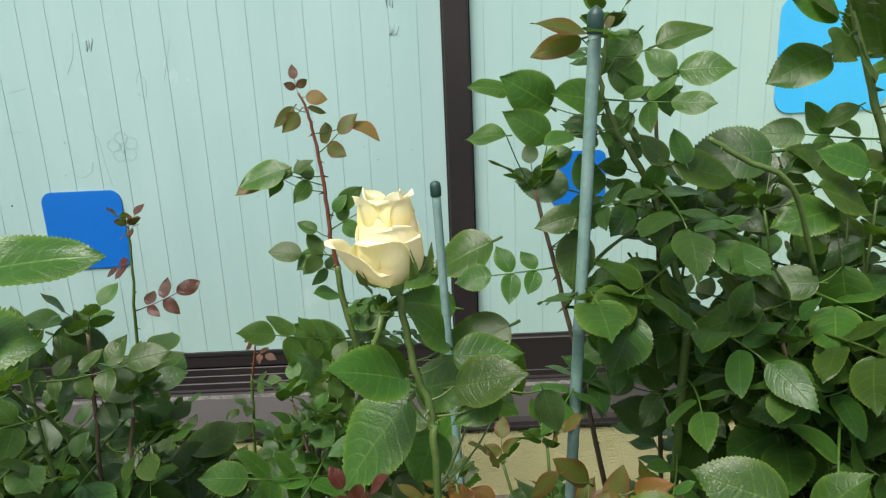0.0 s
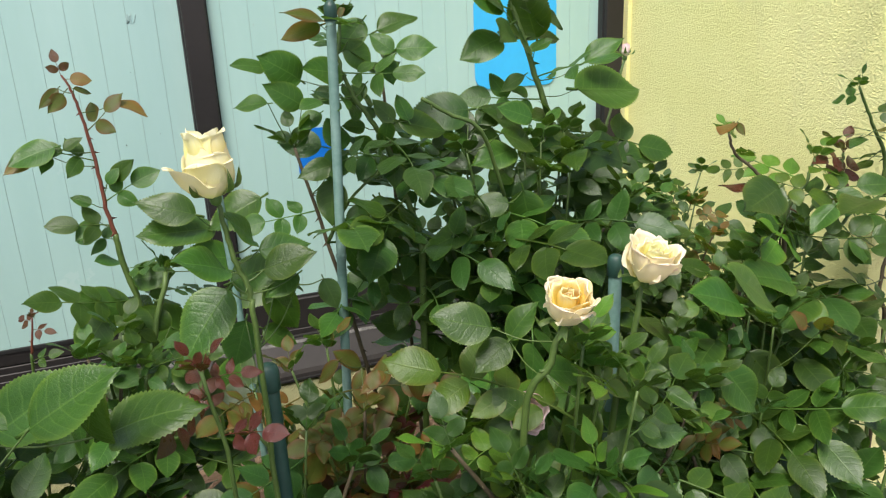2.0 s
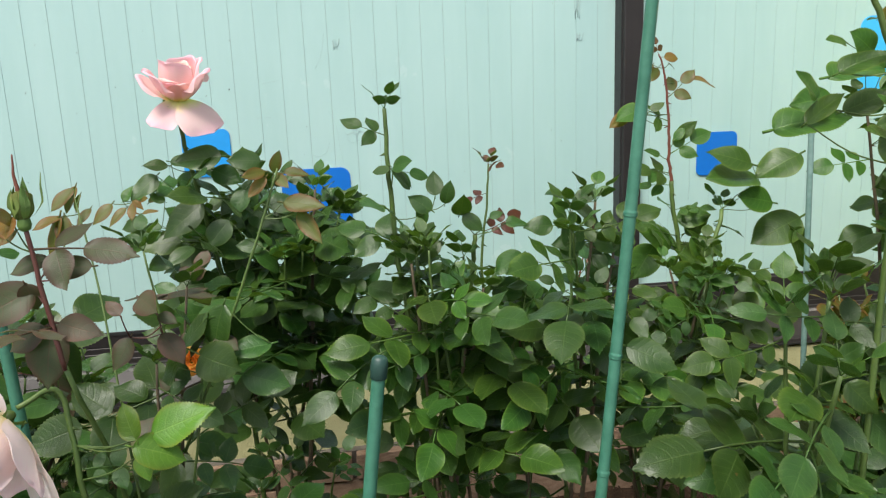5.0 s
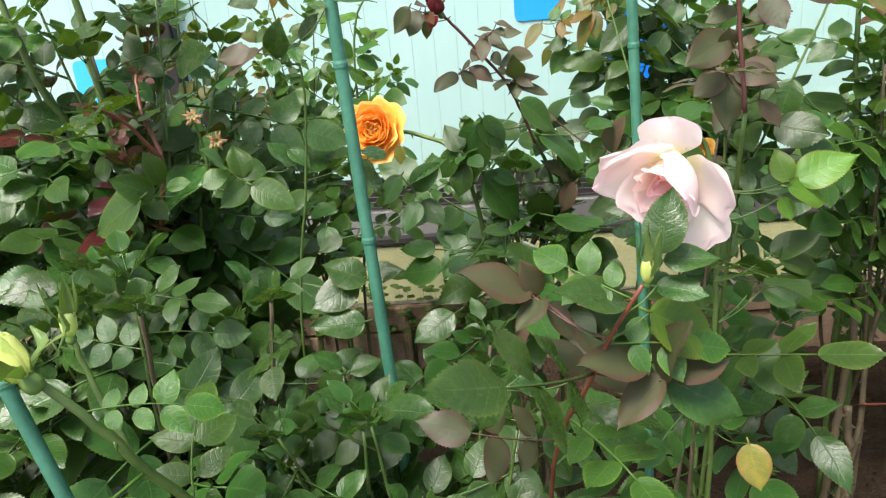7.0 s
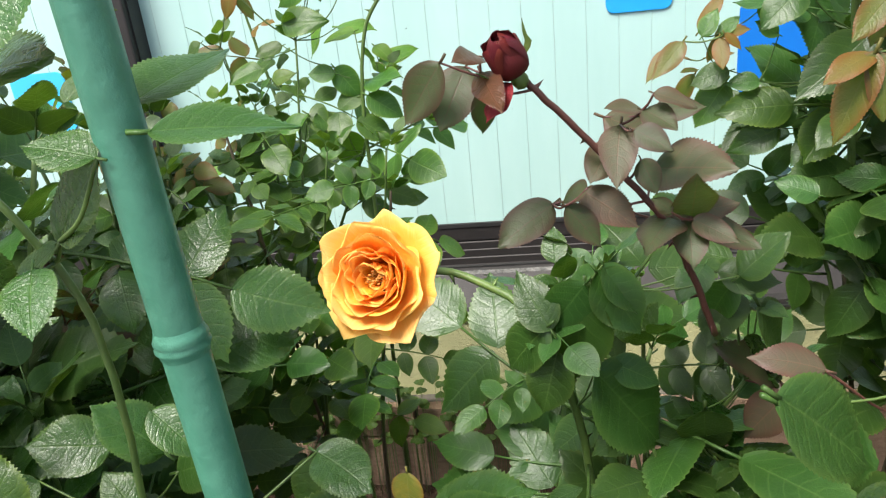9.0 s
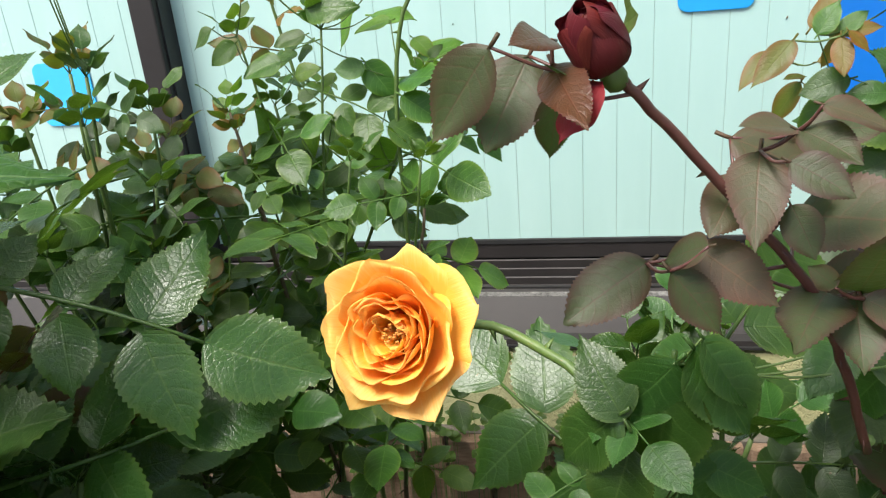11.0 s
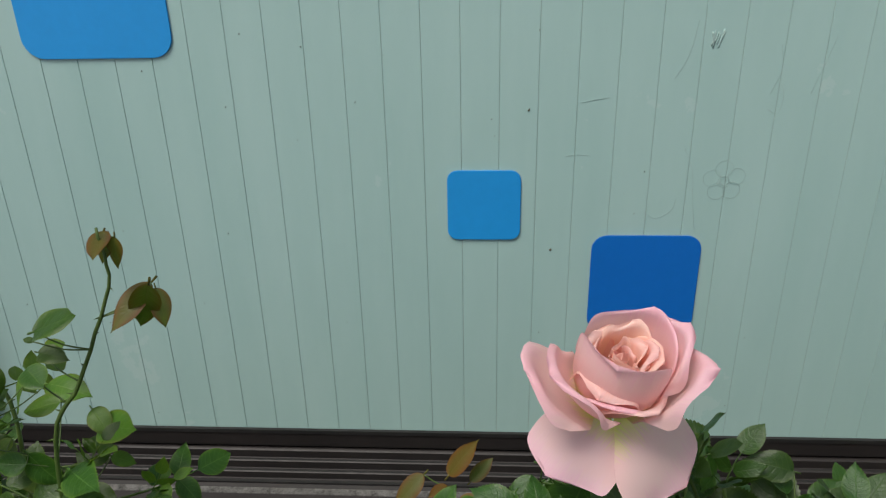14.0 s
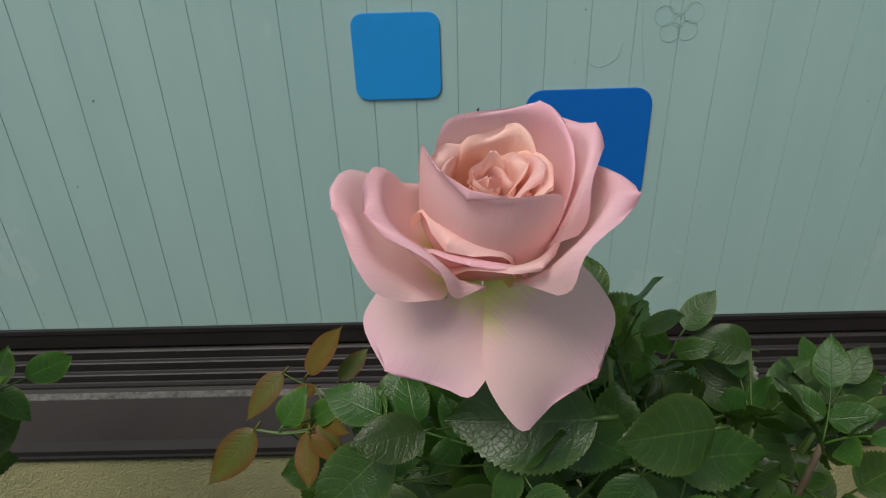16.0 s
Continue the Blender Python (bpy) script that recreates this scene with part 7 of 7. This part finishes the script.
blades("two cream buds", "mid", (0.20, -0.69, 0.91), [
    (0.746, -1.112, 0.376, 0.791, -1.115, 0.405),
])
blades("two cream buds", "mid", (0.22, -0.69, 0.89), [
    (0.795, -1.092, 0.353, 0.842, -1.116, 0.383),
    (0.723, -1.090, 0.367, 0.720, -1.096, 0.405),
    (0.785, -1.088, 0.354, 0.797, -1.122, 0.404),
    (0.724, -1.112, 0.430, 0.736, -1.114, 0.407),
    (0.705, -1.100, 0.414, 0.724, -1.110, 0.436),
])
blades("pointed garden stake", "mid", (-0.19, -0.76, 0.69), [
    (0.954, -0.740, 0.498, 0.920, -0.734, 0.500),
    (0.991, -0.726, 0.492, 0.955, -0.734, 0.518),
    (1.009, -0.730, 0.483, 0.982, -0.737, 0.471),
    (1.036, -0.725, 0.521, 0.994, -0.750, 0.533),
    (1.096, -0.732, 0.544, 1.138, -0.748, 0.547),
    (1.091, -0.740, 0.542, 1.068, -0.731, 0.561),
    (1.084, -0.734, 0.535, 1.090, -0.742, 0.509),
    (1.094, -0.735, 0.468, 1.149, -0.736, 0.451),
    (1.088, -0.739, 0.469, 1.065, -0.734, 0.493),
    (1.104, -0.740, 0.468, 1.098, -0.725, 0.497),
    (1.081, -0.738, 0.469, 1.077, -0.731, 0.441),
    (1.088, -0.729, 0.425, 1.083, -0.740, 0.393),
    (1.016, -0.735, 0.427, 0.978, -0.742, 0.423),
    (1.018, -0.724, 0.409, 1.006, -0.737, 0.362),
    (1.042, -0.729, 0.379, 1.037, -0.745, 0.337),
    (1.070, -0.727, 0.382, 1.078, -0.747, 0.339),
])
blades("pointed garden stake", "mid", (-0.18, -0.78, 0.63), [
    (1.071, -0.700, 0.576, 1.040, -0.704, 0.545),
    (1.087, -0.699, 0.564, 1.129, -0.706, 0.584),
    (0.997, -0.698, 0.516, 0.959, -0.717, 0.545),
    (0.962, -0.689, 0.531, 0.929, -0.703, 0.539),
    (1.070, -0.695, 0.507, 1.045, -0.695, 0.486),
    (1.052, -0.701, 0.554, 1.070, -0.713, 0.523),
    (1.070, -0.705, 0.434, 1.052, -0.713, 0.451),
    (1.125, -0.705, 0.431, 1.098, -0.713, 0.419),
    (1.063, -0.707, 0.460, 1.038, -0.708, 0.466),
    (1.009, -0.705, 0.496, 1.027, -0.712, 0.511),
])
blades("pointed garden stake", "bronze", (-0.15, -0.79, 0.54), [
    (1.023, -0.726, 0.576, 0.977, -0.743, 0.590),
    (1.019, -0.721, 0.572, 0.977, -0.730, 0.562),
    (1.037, -0.734, 0.579, 1.043, -0.729, 0.594),
])
blades("tall leafy cane", "mid", (-0.48, -0.64, 0.59), [
    (1.219, -0.676, 0.608, 1.155, -0.687, 0.614),
    (1.265, -0.656, 0.635, 1.267, -0.689, 0.674),
    (1.317, -0.680, 0.645, 1.415, -0.666, 0.644),
    (1.304, -0.680, 0.642, 1.301, -0.672, 0.674),
    (1.375, -0.667, 0.514, 1.420, -0.684, 0.546),
    (1.282, -0.674, 0.503, 1.250, -0.663, 0.486),
    (1.301, -0.671, 0.546, 1.268, -0.683, 0.612),
    (1.360, -0.669, 0.480, 1.462, -0.669, 0.475),
    (1.255, -0.673, 0.585, 1.203, -0.688, 0.602),
    (1.271, -0.661, 0.613, 1.296, -0.687, 0.597),
    (1.287, -0.679, 0.532, 1.313, -0.690, 0.546),
    (1.334, -0.656, 0.450, 1.290, -0.678, 0.449),
    (1.258, -0.662, 0.549, 1.199, -0.674, 0.535),
])
blades("tall leafy cane", "dark", (-0.45, -0.63, 0.75), [
    (1.366, -0.689, 0.411, 1.265, -0.712, 0.419),
    (1.412, -0.704, 0.384, 1.335, -0.703, 0.417),
    (1.188, -0.712, 0.471, 1.116, -0.712, 0.472),
    (1.192, -0.694, 0.447, 1.235, -0.706, 0.399),
    (1.284, -0.700, 0.384, 1.225, -0.696, 0.360),
    (1.113, -0.702, 0.421, 1.137, -0.702, 0.381),
    (1.072, -0.703, 0.375, 1.102, -0.720, 0.331),
    (1.329, -0.703, 0.347, 1.412, -0.716, 0.371),
    (1.224, -0.711, 0.333, 1.154, -0.714, 0.313),
    (1.325, -0.709, 0.317, 1.366, -0.709, 0.261),
    (1.269, -0.694, 0.438, 1.212, -0.701, 0.475),
    (1.411, -0.691, 0.265, 1.435, -0.713, 0.216),
    (1.174, -0.696, 0.273, 1.208, -0.697, 0.316),
])
blades("tall leafy cane", "mid", (-0.35, -0.68, 0.77), [
    (1.172, -0.752, 0.339, 1.107, -0.746, 0.319),
    (1.215, -0.760, 0.365, 1.171, -0.746, 0.363),
    (1.244, -0.741, 0.373, 1.254, -0.745, 0.306),
    (1.217, -0.742, 0.338, 1.182, -0.752, 0.338),
    (1.211, -0.752, 0.446, 1.265, -0.752, 0.425),
    (1.233, -0.741, 0.424, 1.174, -0.756, 0.416),
    (1.254, -0.747, 0.458, 1.211, -0.746, 0.478),
    (1.147, -0.755, 0.336, 1.156, -0.763, 0.369),
])
blades("two cream-yellow", "mid", (-0.39, -0.59, 0.93), [
    (1.074, -1.011, 0.332, 1.027, -0.997, 0.344),
    (1.096, -0.997, 0.312, 1.114, -1.003, 0.347),
    (1.091, -1.006, 0.314, 1.058, -1.017, 0.301),
    (1.129, -1.001, 0.277, 1.177, -0.997, 0.265),
    (1.102, -1.003, 0.238, 1.058, -1.010, 0.190),
    (1.106, -1.002, 0.237, 1.136, -0.998, 0.207),
    (1.105, -1.009, 0.244, 1.079, -0.998, 0.269),
    (1.189, -1.012, 0.249, 1.233, -1.002, 0.241),
    (1.254, -0.994, 0.261, 1.298, -1.009, 0.216),
    (1.333, -0.994, 0.232, 1.371, -1.014, 0.179),
    (1.317, -1.009, 0.340, 1.380, -1.012, 0.296),
    (1.176, -1.006, 0.233, 1.155, -1.002, 0.183),
    (1.152, -0.998, 0.152, 1.197, -1.003, 0.172),
    (1.255, -0.989, 0.134, 1.211, -1.000, 0.197),
])
blades("two cream-yellow", "light", (-0.40, -0.57, 0.94), [
    (1.232, -1.013, 0.222, 1.223, -1.015, 0.260),
    (1.241, -1.010, 0.218, 1.272, -1.021, 0.205),
    (1.083, -1.024, 0.183, 1.063, -1.028, 0.214),
    (1.157, -1.014, 0.307, 1.182, -1.020, 0.293),
])
blades("bronze-edged leaves", "bronze", (-0.19, -0.68, 0.92), [
    (1.005, -0.840, 0.235, 0.981, -0.851, 0.264),
    (1.027, -0.846, 0.227, 0.997, -0.865, 0.223),
    (1.030, -0.847, 0.187, 1.008, -0.867, 0.170),
    (1.039, -0.846, 0.230, 1.058, -0.867, 0.248),
    (1.046, -0.862, 0.229, 1.088, -0.845, 0.185),
    (1.064, -0.841, 0.189, 1.095, -0.863, 0.200),
    (0.978, -0.861, 0.257, 0.956, -0.849, 0.232),
])
blades("sprawling rose", "mid", (-0.58, -0.50, 0.80), [
    (1.490, -0.893, 0.376, 1.422, -0.918, 0.363),
    (1.526, -0.892, 0.255, 1.441, -0.899, 0.287),
    (1.552, -0.898, 0.237, 1.488, -0.914, 0.210),
    (1.432, -0.911, 0.250, 1.359, -0.920, 0.288),
    (1.571, -0.901, 0.346, 1.535, -0.902, 0.322),
    (1.639, -0.897, 0.343, 1.568, -0.916, 0.349),
    (1.468, -0.893, 0.176, 1.503, -0.920, 0.124),
    (1.414, -0.897, 0.205, 1.354, -0.917, 0.183),
])
blades("sprawling rose", "bronze", (-0.56, -0.49, 0.84), [
    (1.477, -0.962, 0.236, 1.446, -0.967, 0.258),
    (1.522, -0.943, 0.213, 1.503, -0.966, 0.246),
    (1.506, -0.962, 0.230, 1.537, -0.958, 0.211),
    (1.341, -0.954, 0.130, 1.316, -0.956, 0.110),
    (1.359, -0.948, 0.126, 1.394, -0.952, 0.129),
    (1.372, -0.940, 0.114, 1.369, -0.963, 0.097),
    (1.365, -0.947, 0.465, 1.328, -0.969, 0.465),
    (1.363, -0.956, 0.466, 1.358, -0.969, 0.457),
])
blades("hanging open", "yellow", (-0.25, -0.60, 1.01), [
    (0.073, -1.111, 0.005, 0.079, -1.133, -0.029),
])
blades("low glossy rose bush", "yellow", (0.11, -0.72, 0.87), [
    (-0.225, -0.995, 0.274, -0.226, -0.997, 0.256),
])
blades("green bud", "bronze", (-0.23, -0.71, 0.84), [
    (-0.016, -0.828, 0.374, -0.042, -0.841, 0.368),
    (-0.017, -0.831, 0.375, -0.034, -0.833, 0.333),
    (-0.014, -0.828, 0.374, -0.013, -0.845, 0.348),
    (-0.005, -0.817, 0.401, -0.027, -0.829, 0.382),
    (-0.003, -0.816, 0.403, -0.015, -0.823, 0.377),
    (0.002, -0.820, 0.395, -0.007, -0.824, 0.378),
    (0.010, -0.820, 0.380, -0.001, -0.835, 0.366),
])
blades("low glossy rose bush", "gloss", (0.42, -0.65, 0.74), [
    (-0.296, -1.032, 0.378, -0.280, -1.036, 0.400),
    (-0.323, -1.049, 0.414, -0.345, -1.058, 0.412),
    (-0.295, -1.048, 0.429, -0.271, -1.049, 0.442),
    (-0.320, -1.031, 0.416, -0.276, -1.047, 0.427),
    (-0.321, -1.031, 0.366, -0.309, -1.052, 0.395),
    (-0.320, -1.038, 0.365, -0.319, -1.055, 0.353),
    (-0.302, -1.037, 0.373, -0.296, -1.054, 0.363),
    (-0.267, -1.052, 0.403, -0.283, -1.051, 0.408),
])
blades("low glossy rose bush", "purple", (0.49, -0.59, 0.78), [
    (-0.339, -1.038, 0.372, -0.370, -1.037, 0.369),
    (-0.330, -1.045, 0.373, -0.368, -1.036, 0.355),
])
blades("shiny green rose bush", "gloss", (0.42, -0.57, 0.92), [
    (-0.499, -0.943, 0.218, -0.425, -0.968, 0.261),
    (-0.436, -0.943, 0.266, -0.412, -0.946, 0.293),
    (-0.372, -0.939, 0.246, -0.402, -0.953, 0.257),
    (-0.338, -0.953, 0.252, -0.359, -0.957, 0.281),
    (-0.344, -0.946, 0.269, -0.320, -0.955, 0.254),
    (-0.357, -0.957, 0.222, -0.372, -0.947, 0.240),
    (-0.405, -0.949, 0.235, -0.422, -0.970, 0.232),
])
blades("low glossy rose bush", "gloss", (0.20, -0.63, 1.00), [
    (-0.263, -0.975, 0.268, -0.239, -0.990, 0.267),
    (-0.246, -0.971, 0.227, -0.270, -0.989, 0.255),
    (-0.225, -0.969, 0.226, -0.191, -0.984, 0.263),
    (-0.262, -0.962, 0.256, -0.278, -0.970, 0.225),
])
blades("full orange bloom", "dark", (-0.22, -0.65, 0.97), [
    (-0.089, -0.947, 0.265, -0.039, -0.939, 0.235),
    (-0.015, -0.938, 0.271, -0.044, -0.954, 0.274),
    (-0.007, -0.930, 0.216, -0.045, -0.962, 0.221),
    (0.002, -0.942, 0.254, -0.017, -0.945, 0.240),
])
blades("full orange bloom", "purple", (-0.19, -0.67, 0.93), [
    (-0.073, -0.948, 0.279, -0.098, -0.948, 0.290),
    (-0.020, -0.931, 0.241, -0.007, -0.952, 0.278),
])
blades("bronze young leaves", "bronze", (0.40, -0.69, 0.57), [
    (-0.548, -0.621, 0.455, -0.568, -0.643, 0.470),
    (-0.540, -0.615, 0.445, -0.524, -0.621, 0.468),
    (-0.527, -0.634, 0.433, -0.492, -0.627, 0.430),
    (-0.533, -0.630, 0.430, -0.493, -0.647, 0.444),
    (-0.536, -0.633, 0.452, -0.549, -0.628, 0.469),
])
blades("bronze tips", "bronze", (0.28, -0.75, 0.58), [
    (-0.450, -0.499, 0.435, -0.447, -0.505, 0.465),
    (-0.442, -0.507, 0.429, -0.451, -0.515, 0.403),
    (-0.442, -0.501, 0.425, -0.425, -0.506, 0.402),
    (-0.448, -0.490, 0.446, -0.434, -0.507, 0.434),
])
blades("bronze tips", "mid", (0.23, -0.76, 0.66), [
    (-0.368, -0.504, 0.434, -0.410, -0.496, 0.413),
    (-0.367, -0.495, 0.433, -0.359, -0.501, 0.412),
    (-0.340, -0.493, 0.430, -0.318, -0.508, 0.425),
    (-0.401, -0.506, 0.393, -0.358, -0.519, 0.396),
    (-0.360, -0.496, 0.343, -0.385, -0.501, 0.346),
    (-0.361, -0.490, 0.348, -0.338, -0.496, 0.321),
    (-0.406, -0.500, 0.374, -0.431, -0.508, 0.369),
    (-0.331, -0.489, 0.332, -0.292, -0.520, 0.339),
    (-0.330, -0.503, 0.321, -0.297, -0.507, 0.299),
    (-0.393, -0.498, 0.307, -0.355, -0.505, 0.285),
    (-0.384, -0.508, 0.269, -0.357, -0.508, 0.273),
    (-0.482, -0.508, 0.384, -0.502, -0.511, 0.371),
    (-0.464, -0.508, 0.372, -0.486, -0.513, 0.357),
    (-0.431, -0.497, 0.354, -0.461, -0.511, 0.350),
    (-0.420, -0.508, 0.293, -0.390, -0.509, 0.310),
])
blades("red-stemmed", "mid", (0.11, -0.73, 0.86), [
    (0.850, -0.556, 0.187, 0.780, -0.574, 0.245),
    (0.780, -0.565, 0.238, 0.722, -0.570, 0.274),
    (0.755, -0.555, 0.238, 0.713, -0.581, 0.199),
    (0.806, -0.556, 0.254, 0.835, -0.580, 0.283),
    (0.814, -0.551, 0.280, 0.796, -0.577, 0.270),
])
blades("half-open cream", "mid", (-0.03, -0.75, 0.83), [
    (0.877, -1.009, 0.413, 0.846, -1.038, 0.437),
    (0.900, -1.017, 0.412, 0.933, -1.032, 0.425),
    (0.924, -1.010, 0.403, 0.898, -1.017, 0.392),
])
blades("two cream buds", "mid", (0.10, -0.74, 0.84), [
    (0.622, -1.129, 0.485, 0.650, -1.141, 0.504),
    (0.639, -1.114, 0.457, 0.665, -1.130, 0.470),
    (0.666, -1.123, 0.471, 0.678, -1.132, 0.471),
    (0.611, -1.123, 0.467, 0.595, -1.126, 0.489),
    (0.603, -1.123, 0.450, 0.618, -1.138, 0.472),
])


# ---- brick edging, laid last ----
def brick_edging():
    root = thing("brick_edging", "weathered orange brick edging along the bed", "brick edging", kind="structure")
    box_part("mortar_bed", (X_L, -0.16, -0.55, 1.866, -0.12, -0.258), MORTAR, root)
    rng = random.Random(8)
    shapes = []
    for k in range(6):
        bm = box_bm(-0.5, -0.5, -0.5, 0.5, 0.5, 0.5)
        bmesh.ops.bevel(bm, geom=bm.edges[:], offset=0.03, segments=1, affect="EDGES")
        for v in bm.verts:
            v.co += Vector((rng.uniform(-1, 1) * 0.006, rng.uniform(-1, 1) * 0.03, rng.uniform(-1, 1) * 0.02))
        me = bpy.data.meshes.new("brick")
        bm.to_mesh(me)
        bm.free()
        me.materials.append(BRICK)
        shapes.append(me)
    for row, (zc, h) in enumerate(((-0.288, 0.058), (-0.372, 0.1))):
        x = X_L + (0.02 if row == 0 else -0.09)
        while x < 1.8:
            w = 0.21 if row == 0 else 0.205
            ob = put("brick", shapes[rng.randrange(6)], root, Matrix.Translation((x + w / 2, -0.152 + rng.uniform(-0.003, 0.003), zc)) @ Matrix.Diagonal((w, 0.05, h, 1)))
            x += w + 0.01
    return root


brick_edging()
